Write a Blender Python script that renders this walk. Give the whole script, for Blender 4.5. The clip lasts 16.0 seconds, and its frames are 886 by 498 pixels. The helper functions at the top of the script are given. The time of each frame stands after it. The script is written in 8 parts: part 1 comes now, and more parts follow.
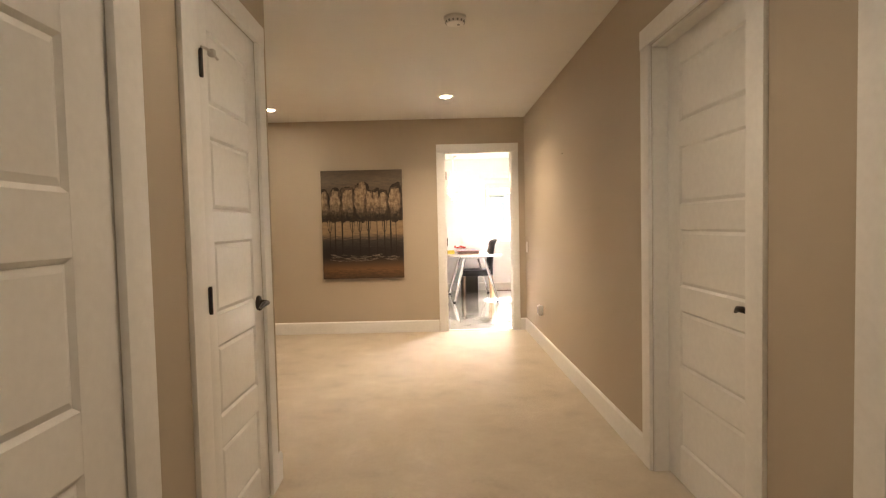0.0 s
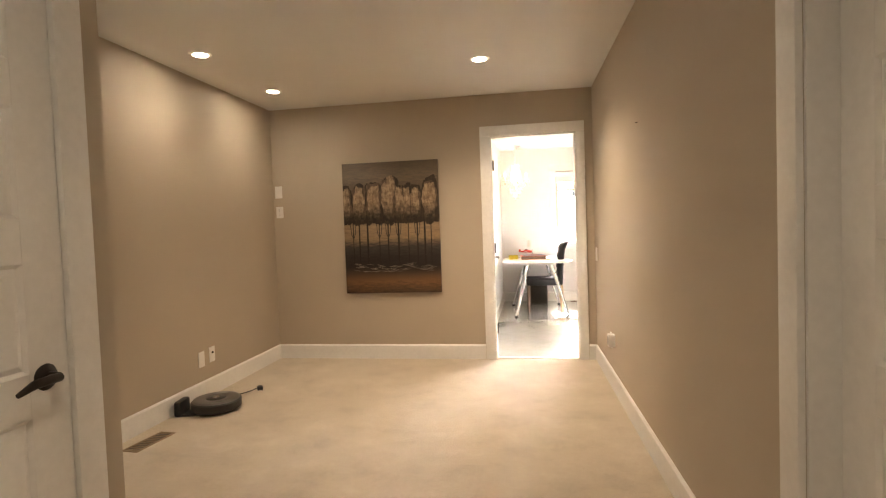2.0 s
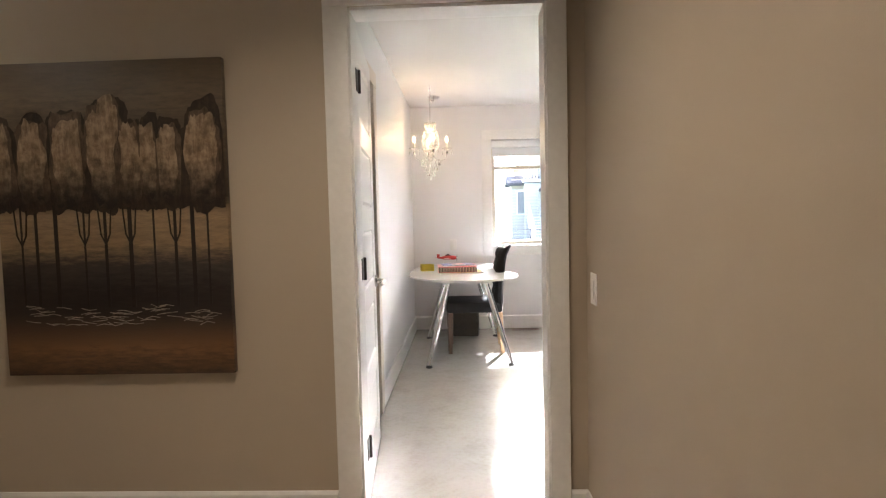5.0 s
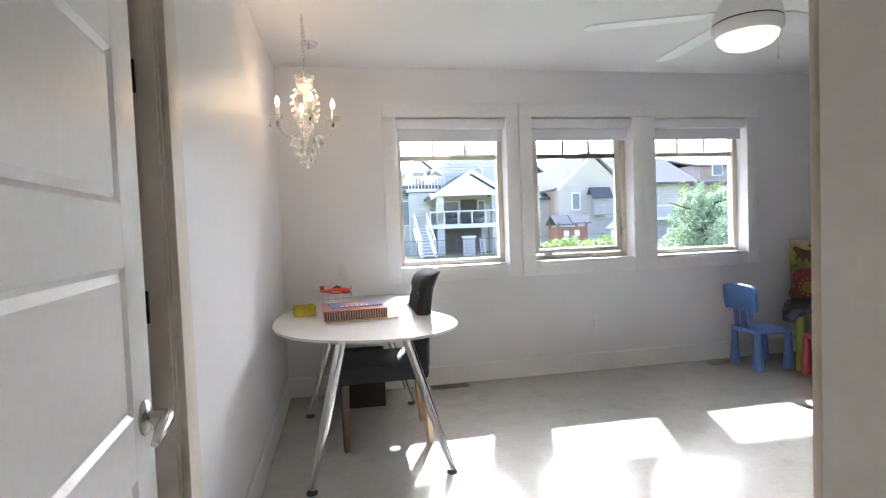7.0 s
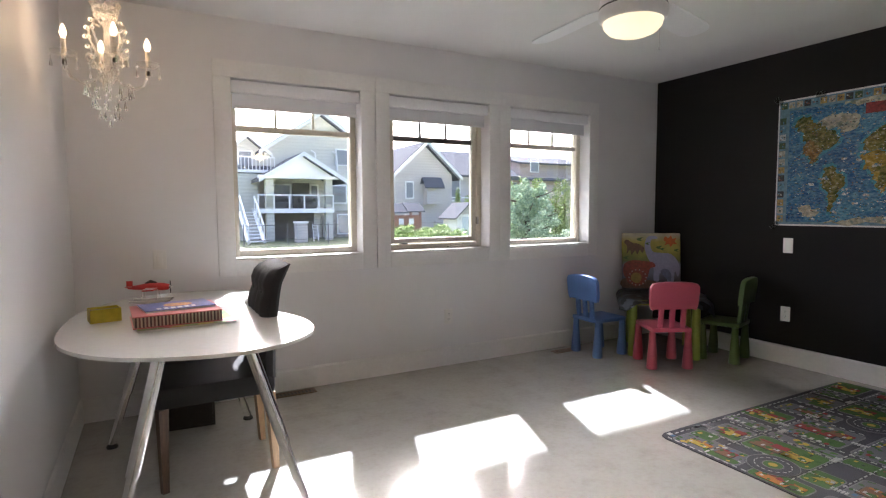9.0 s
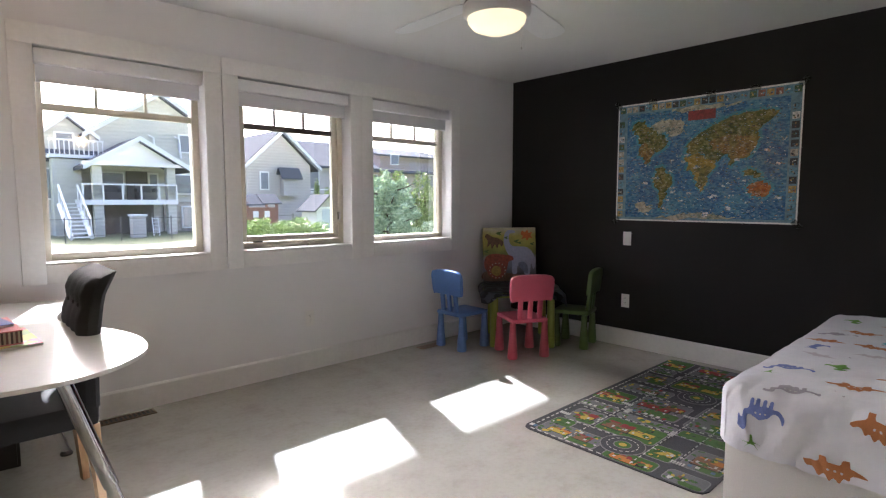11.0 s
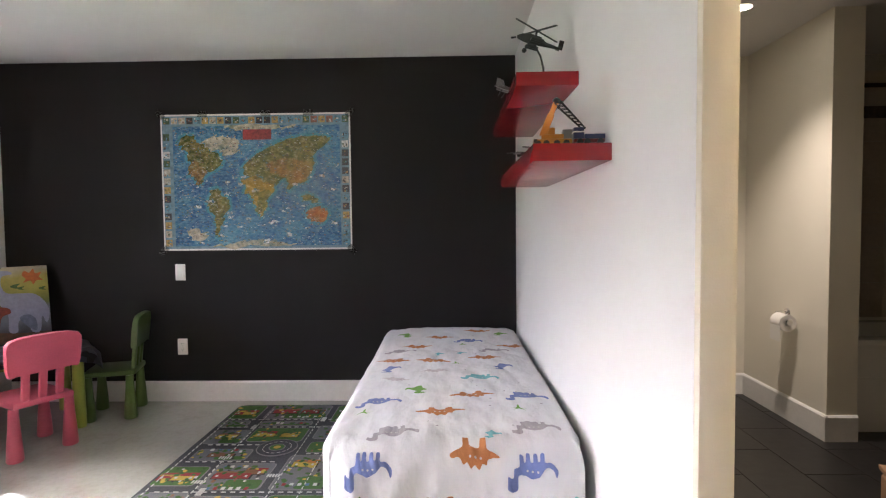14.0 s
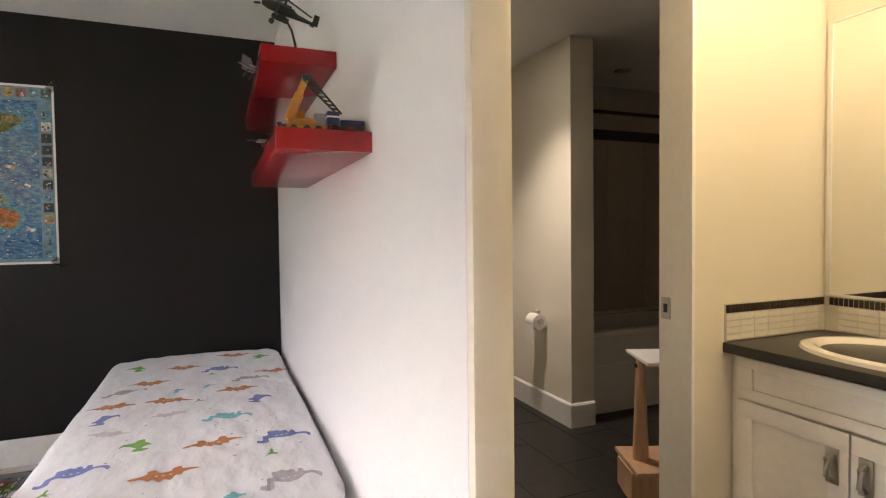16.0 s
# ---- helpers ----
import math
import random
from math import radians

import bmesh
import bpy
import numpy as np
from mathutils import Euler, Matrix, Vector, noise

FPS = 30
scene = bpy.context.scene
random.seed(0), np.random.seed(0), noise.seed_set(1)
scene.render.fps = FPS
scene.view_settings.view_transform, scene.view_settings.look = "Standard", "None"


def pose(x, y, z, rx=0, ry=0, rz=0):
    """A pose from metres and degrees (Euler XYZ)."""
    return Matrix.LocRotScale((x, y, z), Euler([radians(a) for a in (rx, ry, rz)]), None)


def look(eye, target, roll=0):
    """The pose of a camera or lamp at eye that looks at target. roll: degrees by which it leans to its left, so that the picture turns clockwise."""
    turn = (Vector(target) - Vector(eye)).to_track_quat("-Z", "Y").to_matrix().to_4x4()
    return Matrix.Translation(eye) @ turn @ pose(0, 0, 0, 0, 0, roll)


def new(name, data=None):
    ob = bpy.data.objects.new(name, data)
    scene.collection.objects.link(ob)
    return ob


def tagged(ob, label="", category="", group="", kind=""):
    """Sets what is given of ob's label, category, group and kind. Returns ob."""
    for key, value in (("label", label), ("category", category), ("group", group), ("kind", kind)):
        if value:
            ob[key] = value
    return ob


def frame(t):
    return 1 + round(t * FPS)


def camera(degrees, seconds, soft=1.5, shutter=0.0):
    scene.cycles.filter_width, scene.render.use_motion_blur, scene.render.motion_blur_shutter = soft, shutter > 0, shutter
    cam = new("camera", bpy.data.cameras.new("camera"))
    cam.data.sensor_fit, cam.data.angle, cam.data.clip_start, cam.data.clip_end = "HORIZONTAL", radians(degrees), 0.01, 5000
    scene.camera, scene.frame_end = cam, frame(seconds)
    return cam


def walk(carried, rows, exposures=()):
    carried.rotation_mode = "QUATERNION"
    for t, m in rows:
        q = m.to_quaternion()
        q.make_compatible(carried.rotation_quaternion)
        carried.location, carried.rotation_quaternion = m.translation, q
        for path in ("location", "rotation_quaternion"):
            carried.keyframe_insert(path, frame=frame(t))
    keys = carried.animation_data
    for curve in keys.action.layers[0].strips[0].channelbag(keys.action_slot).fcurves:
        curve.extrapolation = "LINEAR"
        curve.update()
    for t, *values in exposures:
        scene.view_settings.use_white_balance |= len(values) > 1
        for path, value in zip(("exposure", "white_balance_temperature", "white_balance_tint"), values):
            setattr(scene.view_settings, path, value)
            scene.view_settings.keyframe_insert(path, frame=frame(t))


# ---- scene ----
cam = camera(78.9, 16.0, soft=1.2)
PATH = [
    (0, (-0.024, -6.148, 1.214), (-0.028, -4.149, 1.127), -1.3),
    (0.5, (0.11, -5.935, 1.214), (0.078, -3.937, 1.118), -1.6),
    (1, (0.234, -5.643, 1.221), (0.092, -3.649, 1.143), -1.8),
    (1.5, (0.296, -5.302, 1.218), (0.071, -3.316, 1.143), -1.8),
    (2, (0.345, -4.943, 1.227), (0.022, -2.97, 1.148), -2.0),
    (2.5, (0.38, -4.543, 1.245), (0.021, -2.577, 1.159), -2.6),
    (3, (0.404, -4.121, 1.226), (0.034, -2.159, 1.121), -2.3),
    (3.5, (0.444, -3.661, 1.219), (0.105, -1.694, 1.099), -2.1),
    (4, (0.468, -3.18, 1.214), (0.202, -1.201, 1.091), -1.7),
    (4.5, (0.439, -2.663, 1.233), (0.299, -0.672, 1.1), -1.1),
    (4.7, (0.437, -2.438, 1.229), (0.322, -0.445, 1.102), -1.1),
    (6.8, (0.323, -0.409, 1.214), (0.64, 1.564, 1.13), -2.7),
    (7, (0.324, -0.29, 1.223), (0.688, 1.674, 1.139), -2.2),
    (7.5, (0.32, -0.093, 1.229), (0.844, 1.835, 1.137), -1.3),
    (8, (0.315, 0.031, 1.217), (0.998, 1.907, 1.094), -1.1),
    (8.5, (0.299, 0.099, 1.223), (1.119, 1.918, 1.079), -0.5),
    (9, (0.292, 0.128, 1.222), (1.238, 1.884, 1.076), -0.3),
    (9.2, (0.334, 0.083, 1.206), (1.298, 1.83, 1.069), -0.2),
    (11.3, (0.366, 0.33, 1.249), (1.822, 1.689, 1.071), 0.1),
    (11.5, (0.394, 0.389, 1.23), (1.915, 1.676, 1.055), 0.2),
    (12, (0.458, 0.481, 1.241), (2.119, 1.582, 1.072), 0.4),
    (12.5, (0.537, 0.554, 1.21), (2.33, 1.429, 1.078), 0.2),
    (13, (0.635, 0.557, 1.224), (2.532, 1.178, 1.113), -0.4),
    (13.5, (0.736, 0.551, 1.238), (2.706, 0.877, 1.138), -0.9),
    (14, (0.823, 0.563, 1.244), (2.821, 0.606, 1.157), -0.6),
    (14.5, (0.918, 0.571, 1.253), (2.91, 0.41, 1.173), -0.0),
    (15, (0.99, 0.533, 1.246), (2.956, 0.173, 1.169), 0.2),
    (15.5, (1.046, 0.499, 1.237), (2.964, -0.066, 1.173), 0.0),
    (16, (1.096, 0.454, 1.235), (2.947, -0.301, 1.169), -0.7),
]
EXPOSURES = [(0, 5.55, 6500, 12), (2.5, 5.38, 6350, 12), (3.5, 5.03, 6150, 12), (4.5, 4.6, 5750, 11), (5.6, 4.2, 5600, 10), (6.8, 3.8, 5350, 9), (8.0, 3.38, 5480, 11), (9.0, 3.2, 5700, 12), (11.5, 3.2, 5700, 12), (12.5, 3.52, 5700, 12), (13.5, 4.08, 5600, 11), (14.1, 4.28, 5720, 11), (15.5, 4.34, 5950, 12), (16.0, 4.18, 6050, 12)]
walk(cam, [(t, look(eye, target, roll)) for t, eye, target, roll in PATH], EXPOSURES)

# ---- light ----
SUN_DIR = Vector((0.34, 1.0, 0.83)).normalized()
world = bpy.data.worlds.new("world")
scene.world = world
world.use_nodes = True
wn = world.node_tree
sky = wn.nodes.new("ShaderNodeTexSky")
sky.sky_type, sky.sun_disc = "NISHITA", False
sky.sun_elevation = math.asin(SUN_DIR.z)
sky.sun_rotation = math.atan2(SUN_DIR.x, SUN_DIR.y)
sky.air_density, sky.dust_density, sky.ozone_density = 0.45, 8.0, 0.2
wn.nodes["Background"].inputs["Strength"].default_value = 0.15
wn.links.new(sky.outputs[0], wn.nodes["Background"].inputs["Color"])


def lamp(name, kind, power, colour, m, **kw):
    data = bpy.data.lights.new(name, kind)
    data.energy, data.color = power, colour
    for k, v in kw.items():
        if k == "size":
            data.size = v
        elif k == "size_y":
            data.shape, data.size_y = "RECTANGLE", v
        elif k == "angle":
            data.angle = v
        elif k == "radius":
            data.shadow_soft_size = v
        elif k == "spot":
            data.spot_size, data.spot_blend = v
        elif k == "spread":
            data.spread = v
    ob = new(name, data)
    ob.matrix_world = m
    return ob


lamp("sun", "SUN", 2.6, (1.0, 0.96, 0.91), look(SUN_DIR * 20, (0, 0, 0)), angle=radians(1.0))

# ---- materials ----


def nodes_of(name):
    m = bpy.data.materials.new(name)
    m.use_nodes = True
    nt = m.node_tree
    return m, nt, nt.nodes["Principled BSDF"]


def coords(nt, scale=(1, 1, 1), rot=(0, 0, 0)):
    tc = nt.nodes.new("ShaderNodeTexCoord")
    mp = nt.nodes.new("ShaderNodeMapping")
    mp.inputs["Scale"].default_value = scale
    mp.inputs["Rotation"].default_value = rot
    nt.links.new(tc.outputs["Object"], mp.inputs["Vector"])
    return mp.outputs["Vector"]


def noise_tex(nt, vec, scale, detail=4.0, rough=0.55):
    n = nt.nodes.new("ShaderNodeTexNoise")
    n.inputs["Scale"].default_value, n.inputs["Detail"].default_value, n.inputs["Roughness"].default_value = scale, detail, rough
    nt.links.new(vec, n.inputs["Vector"])
    return n.outputs["Fac"]


def ramp(nt, fac, stops, mode="LINEAR"):
    r = nt.nodes.new("ShaderNodeValToRGB")
    r.color_ramp.interpolation = mode
    e = r.color_ramp.elements
    while len(e) < len(stops):
        e.new(0.5)
    for el, (p, c) in zip(e, stops):
        el.position, el.color = p, (*c, 1.0)
    nt.links.new(fac, r.inputs["Fac"])
    return r.outputs["Color"]


def mix(nt, fac, a, b, kind="MIX"):
    n = nt.nodes.new("ShaderNodeMix")
    n.data_type, n.blend_type = "RGBA", kind
    for sock, v in ((n.inputs[0], fac), (n.inputs[6], a), (n.inputs[7], b)):
        if isinstance(v, (int, float)):
            sock.default_value = v
        elif isinstance(v, tuple):
            sock.default_value = (*v, 1.0)
        else:
            nt.links.new(v, sock)
    return n.outputs[2]


def bump(nt, bsdf, height, strength, dist=0.01):
    b = nt.nodes.new("ShaderNodeBump")
    b.inputs["Strength"].default_value, b.inputs["Distance"].default_value = strength, dist
    nt.links.new(height, b.inputs["Height"])
    nt.links.new(b.outputs["Normal"], bsdf.inputs["Normal"])


def plain(name, colour, rough=0.5, metal=0.0, grain=40.0, vary=0.08, relief=0.05, coat=0.0, big=2.0):
    """A painted, moulded or metal surface with slight variation at two scales."""
    m, nt, b = nodes_of(name)
    v = coords(nt)
    n1, n2 = noise_tex(nt, v, grain), noise_tex(nt, v, big, 3.0)
    lo, hi = tuple(c * (1 - vary) for c in colour), tuple(min(1.0, c * (1 + vary)) for c in colour)
    c1 = ramp(nt, n1, [(0.3, lo), (0.7, hi)])
    c2 = ramp(nt, n2, [(0.3, tuple([1 - vary * 0.7] * 3)), (0.7, (1.0, 1.0, 1.0))])
    nt.links.new(mix(nt, 1.0, c1, c2, "MULTIPLY"), b.inputs["Base Color"])
    rr = nt.nodes.new("ShaderNodeMapRange")
    rr.inputs["To Min"].default_value, rr.inputs["To Max"].default_value = max(0.02, rough - 0.06), min(1.0, rough + 0.06)
    nt.links.new(n2, rr.inputs["Value"])
    nt.links.new(rr.outputs[0], b.inputs["Roughness"])
    b.inputs["Metallic"].default_value = metal
    b.inputs["Coat Weight"].default_value = coat
    if relief:
        bump(nt, b, n1, relief, 0.004)
    return m


def wall_paint(name, colour, rough=0.55, gloss=0.5):
    """Rolled wall paint: orange-peel relief and faint scuffs."""
    m, nt, b = nodes_of(name)
    v = coords(nt)
    peel, cloud = noise_tex(nt, v, 260.0, 2.0), noise_tex(nt, v, 1.3, 4.0)
    scuff = noise_tex(nt, coords(nt, (3, 3, 9)), 2.0, 6.0, 0.7)
    c = ramp(nt, cloud, [(0.25, tuple(x * 0.95 for x in colour)), (0.75, colour)])
    c = mix(nt, ramp(nt, scuff, [(0.64, (0, 0, 0)), (0.8, (0.12, 0.12, 0.12))]), c, tuple(x * 0.8 for x in colour))
    nt.links.new(c, b.inputs["Base Color"])
    b.inputs["Roughness"].default_value = rough
    b.inputs["Specular IOR Level"].default_value = gloss
    bump(nt, b, peel, 0.12, 0.002)
    return m


def carpet_mat():
    m, nt, b = nodes_of("carpet_pile")
    v = coords(nt)
    pile, tuft, wear = noise_tex(nt, v, 420.0, 3.0), noise_tex(nt, v, 60.0, 3.0), noise_tex(nt, v, 3.2, 6.0, 0.65)
    c = ramp(nt, wear, [(0.32, (0.40, 0.33, 0.24)), (0.46, (0.56, 0.47, 0.35)), (0.56, (0.60, 0.51, 0.39)), (0.66, (0.70, 0.61, 0.48))])
    c = mix(nt, 0.35, c, ramp(nt, pile, [(0.3, (0.4, 0.33, 0.24)), (0.7, (0.75, 0.67, 0.54))]))
    c = mix(nt, 0.2, c, ramp(nt, tuft, [(0.35, (0.48, 0.4, 0.3)), (0.65, (0.7, 0.62, 0.5))]))
    nt.links.new(c, b.inputs["Base Color"])
    b.inputs["Roughness"].default_value = 0.95
    b.inputs["Sheen Weight"].default_value = 0.3
    bump(nt, b, pile, 0.7, 0.006)
    return m


def marble_floor_mat():
    """Pale marbled cork-like floor with a satin varnish."""
    m, nt, b = nodes_of("pale_marbled_floor")
    v = coords(nt)
    vein, spot, cloud = noise_tex(nt, v, 5.0, 8.0, 0.68), noise_tex(nt, v, 38.0, 4.0, 0.6), noise_tex(nt, v, 1.1, 4.0)
    c = ramp(nt, vein, [(0.34, (0.47, 0.455, 0.41)), (0.48, (0.545, 0.535, 0.495)), (0.66, (0.585, 0.575, 0.545))])
    c = mix(nt, 0.25, c, ramp(nt, spot, [(0.32, (0.42, 0.405, 0.36)), (0.5, (0.55, 0.54, 0.50)), (0.7, (0.60, 0.59, 0.56))]))
    c = mix(nt, 1.0, c, ramp(nt, cloud, [(0.3, (0.93, 0.93, 0.92)), (0.7, (1, 1, 1))]), "MULTIPLY")
    nt.links.new(c, b.inputs["Base Color"])
    r = nt.nodes.new("ShaderNodeMapRange")
    r.inputs["To Min"].default_value, r.inputs["To Max"].default_value = 0.10, 0.20
    b.inputs["Specular IOR Level"].default_value = 0.75
    b.inputs["Coat Weight"].default_value, b.inputs["Coat Roughness"].default_value = 0.9, 0.09
    nt.links.new(spot, r.inputs["Value"])
    nt.links.new(r.outputs[0], b.inputs["Roughness"])
    bump(nt, b, noise_tex(nt, v, 18.0, 3.0), 0.05, 0.004)
    return m


def wood_mat(name, dark, light, scale=1.0, rough=0.45):
    m, nt, b = nodes_of(name)
    v = coords(nt, (14 * scale, 14 * scale, 1.2 * scale))
    g, f = noise_tex(nt, v, 3.0, 5.0, 0.6), noise_tex(nt, v, 16.0, 3.0)
    c = ramp(nt, g, [(0.3, dark), (0.7, light)])
    c = mix(nt, 0.25, c, ramp(nt, f, [(0.4, dark), (0.6, light)]))
    nt.links.new(c, b.inputs["Base Color"])
    b.inputs["Roughness"].default_value = rough
    bump(nt, b, f, 0.15, 0.002)
    return m


def glow(name, colour, strength):
    m, nt, b = nodes_of(name)
    b.inputs["Base Color"].default_value = (0.8, 0.8, 0.78, 1)
    b.inputs["Emission Color"].default_value = (*colour, 1)
    b.inputs["Emission Strength"].default_value = strength
    return m


def glass_mat(name, rough=0.0, colour=(1, 1, 1), thin=True):
    m, nt, b = nodes_of(name)
    if thin:
        nt.nodes.remove(b)
        t, g, x = nt.nodes.new("ShaderNodeBsdfTransparent"), nt.nodes.new("ShaderNodeBsdfGlossy"), nt.nodes.new("ShaderNodeMixShader")
        t.inputs["Color"].default_value = (*colour, 1)
        g.inputs["Roughness"].default_value = rough
        f = nt.nodes.new("ShaderNodeFresnel")
        f.inputs["IOR"].default_value = 1.45
        nt.links.new(f.outputs[0], x.inputs[0])
        nt.links.new(t.outputs[0], x.inputs[1])
        nt.links.new(g.outputs[0], x.inputs[2])
        nt.links.new(x.outputs[0], nt.nodes["Material Output"].inputs["Surface"])
    else:
        b.inputs["Base Color"].default_value = (*colour, 1)
        b.inputs["Transmission Weight"].default_value = 1.0
        b.inputs["Roughness"].default_value = rough
        b.inputs["IOR"].default_value = 1.5
    return m


M_WHITE = wall_paint("white_wall_paint", (0.775, 0.77, 0.775), 0.46)
M_BEIGE = wall_paint("greige_wall_paint", (0.45, 0.385, 0.30), 0.6)
M_BLACK = wall_paint("charcoal_wall_paint", (0.0155, 0.0133, 0.0132), 0.65, 0.25)
M_CREAM = wall_paint("cream_bath_paint", (0.74, 0.70, 0.60), 0.5)
M_CEIL = wall_paint("ceiling_paint", (0.72, 0.71, 0.69), 0.7)
M_TRIM = plain("white_trim_paint", (0.79, 0.785, 0.77), 0.35, vary=0.03, relief=0.03)
M_TAN = plain("tan_trim_paint", (0.66, 0.60, 0.52), 0.4, vary=0.04, relief=0.03)
M_CARPET = carpet_mat()
M_FLOOR = marble_floor_mat()
M_NICKEL = plain("satin_nickel", (0.52, 0.50, 0.48), 0.28, 1.0, vary=0.05, relief=0.0)
M_BRONZE = plain("dark_bronze", (0.045, 0.038, 0.033), 0.4, 0.8, vary=0.1)
M_CHROME = plain("polished_chrome", (0.75, 0.75, 0.76), 0.1, 1.0, vary=0.03, relief=0.0)
M_PLASTIC = plain("white_plastic", (0.78, 0.77, 0.74), 0.35, vary=0.02, relief=0.0)
M_DARKPL = plain("black_plastic", (0.02, 0.02, 0.021), 0.4, vary=0.1)
M_GREYPL = plain("grey_plastic", (0.22, 0.22, 0.22), 0.45, vary=0.08)
M_ALMOND = plain("almond_window_frame", (0.62, 0.57, 0.47), 0.4, vary=0.04, relief=0.02)
M_GLASS = glass_mat("window_glass")
M_POT = glow("pot_light_glow", (1.0, 0.84, 0.62), 5.0)
M_SHADE_IN = plain("blind_cassette", (0.80, 0.80, 0.82), 0.6, vary=0.03)

# ---- mesh helpers ----


def box(bm, lo, hi, bevel=0.0, m=None):
    """A box between two corners, with rounded edges, moved by m."""
    c = [(a + b) / 2 for a, b in zip(lo, hi)]
    s = [abs(b - a) for a, b in zip(lo, hi)]
    r = bmesh.ops.create_cube(bm, size=1.0, matrix=Matrix.Translation(c) @ Matrix.Diagonal((*s, 1)))
    vs = r["verts"]
    if bevel:
        es = list({e for v in vs for e in v.link_edges})
        out = bmesh.ops.bevel(bm, geom=es, offset=min(bevel, min(s) * 0.49), segments=2, affect="EDGES", profile=0.6)
        vs = list({v for f in out["faces"] for v in f.verts} | {v for v in vs if v.is_valid})
    if m is not None:
        bmesh.ops.transform(bm, matrix=m, verts=vs)
    return vs


def lathe(bm, profile, seg=24, m=None):
    """A turned shape from (radius, height) pairs round z."""
    rings, made = [], []
    for r, z in profile:
        ring = [bm.verts.new((max(r, 1e-5) * math.cos(2 * math.pi * i / seg), max(r, 1e-5) * math.sin(2 * math.pi * i / seg), z)) for i in range(seg)]
        rings.append(ring)
        made += ring
    for a, b in zip(rings, rings[1:]):
        for i in range(seg):
            bm.faces.new((a[i], a[(i + 1) % seg], b[(i + 1) % seg], b[i]))
    bm.faces.new(rings[0][::-1])
    bm.faces.new(rings[-1])
    if m is not None:
        bmesh.ops.transform(bm, matrix=m, verts=made)
    return made


def tube(bm, pts, radius, seg=10, radii=None):
    """A round rod along points."""
    pts = [Vector(p) for p in pts]
    rings = []
    up = Vector((0.13, 0.31, 0.94))
    for i, p in enumerate(pts):
        d = (pts[min(i + 1, len(pts) - 1)] - pts[max(i - 1, 0)]).normalized()
        a = d.cross(up)
        a = a.normalized() if a.length > 1e-4 else d.orthogonal().normalized()
        b = d.cross(a)
        r = radii[i] if radii else radius
        rings.append([bm.verts.new(p + r * (a * math.cos(2 * math.pi * k / seg) + b * math.sin(2 * math.pi * k / seg))) for k in range(seg)])
    for a, b in zip(rings, rings[1:]):
        for k in range(seg):
            bm.faces.new((a[k], a[(k + 1) % seg], b[(k + 1) % seg], b[k]))
    bm.faces.new(rings[0][::-1])
    bm.faces.new(rings[-1])


def prism(bm, outline, z0, z1, m=None, bevel=0.0):
    """An outline in x, y drawn up from z0 to z1."""
    lo = [bm.verts.new((x, y, z0)) for x, y in outline]
    hi = [bm.verts.new((x, y, z1)) for x, y in outline]
    n = len(outline)
    fs = [bm.faces.new(lo[::-1]), bm.faces.new(hi)]
    for i in range(n):
        fs.append(bm.faces.new((lo[i], lo[(i + 1) % n], hi[(i + 1) % n], hi[i])))
    vs = lo + hi
    if bevel:
        es = list({e for f in fs[:2] for e in f.edges})
        out = bmesh.ops.bevel(bm, geom=es, offset=bevel, segments=2, affect="EDGES", profile=0.6)
        vs = list({v for f in out["faces"] for v in f.verts} | {v for v in vs if v.is_valid})
    if m is not None:
        bmesh.ops.transform(bm, matrix=m, verts=vs)
    return vs


def mesh_of(bm, name, material, smooth=False):
    me = bpy.data.meshes.new(name)
    bmesh.ops.recalc_face_normals(bm, faces=bm.faces)
    bm.to_mesh(me)
    bm.free()
    me.materials.append(material)
    if smooth:
        for p in me.polygons:
            p.use_smooth = True
        me.set_sharp_from_angle(angle=radians(40))
    return me


def part(name, bm, material, parent=None, label="", smooth=True, m=None):
    ob = new(name, mesh_of(bm, name, material, smooth))
    if m is not None:
        ob.matrix_basis = m
    if parent is not None:
        ob.parent = parent
    return tagged(ob, label)


def thing(name, label, category, m=None, group="", kind=""):
    ob = new(name)
    ob.empty_display_size = 0.1
    if m is not None:
        ob.matrix_basis = m
    return tagged(ob, label, category, group, kind)


def boxed(name, lo, hi, material, parent=None, bevel=0.0, label="", m=None):
    bm = bmesh.new()
    box(bm, lo, hi, bevel)
    return part(name, bm, material, parent, label, bevel > 0, m)

# ---- the large structure ----
H = 2.42          # ceiling
DOOR_H = 2.04
BY0, BY1 = 0.13, 3.79    # bedroom, south and north faces
BX0, BX1 = -0.115, 4.62  # bedroom, west and east faces


def wall(name, p0, p1, thick, material, label, openings=(), z0=0.0, z1=H):
    """A wall along p0 to p1, its body to the left of that way; openings (from, to, low, high) go through it."""
    p0, p1 = Vector((*p0, 0)), Vector((*p1, 0))
    length = (p1 - p0).length
    bm = bmesh.new()
    s = 0.0
    for a, b, lo, hi in sorted(openings):
        if a > s:
            box(bm, (s, 0, z0), (a, thick, z1))
        if lo > z0:
            box(bm, (a, 0, z0), (b, thick, lo))
        if hi < z1:
            box(bm, (a, 0, hi), (b, thick, z1))
        s = b
    if s < length:
        box(bm, (s, 0, z0), (length, thick, z1))
    d = p1 - p0
    ob = part(name, bm, material, smooth=False, m=Matrix.Translation(p0) @ Matrix.Rotation(math.atan2(d.y, d.x), 4, "Z"))
    return tagged(ob, label, "wall", kind="structure")


def slab(name, lo, hi, material, label, category):
    return tagged(boxed(name, lo, hi, material), label, category, kind="structure")


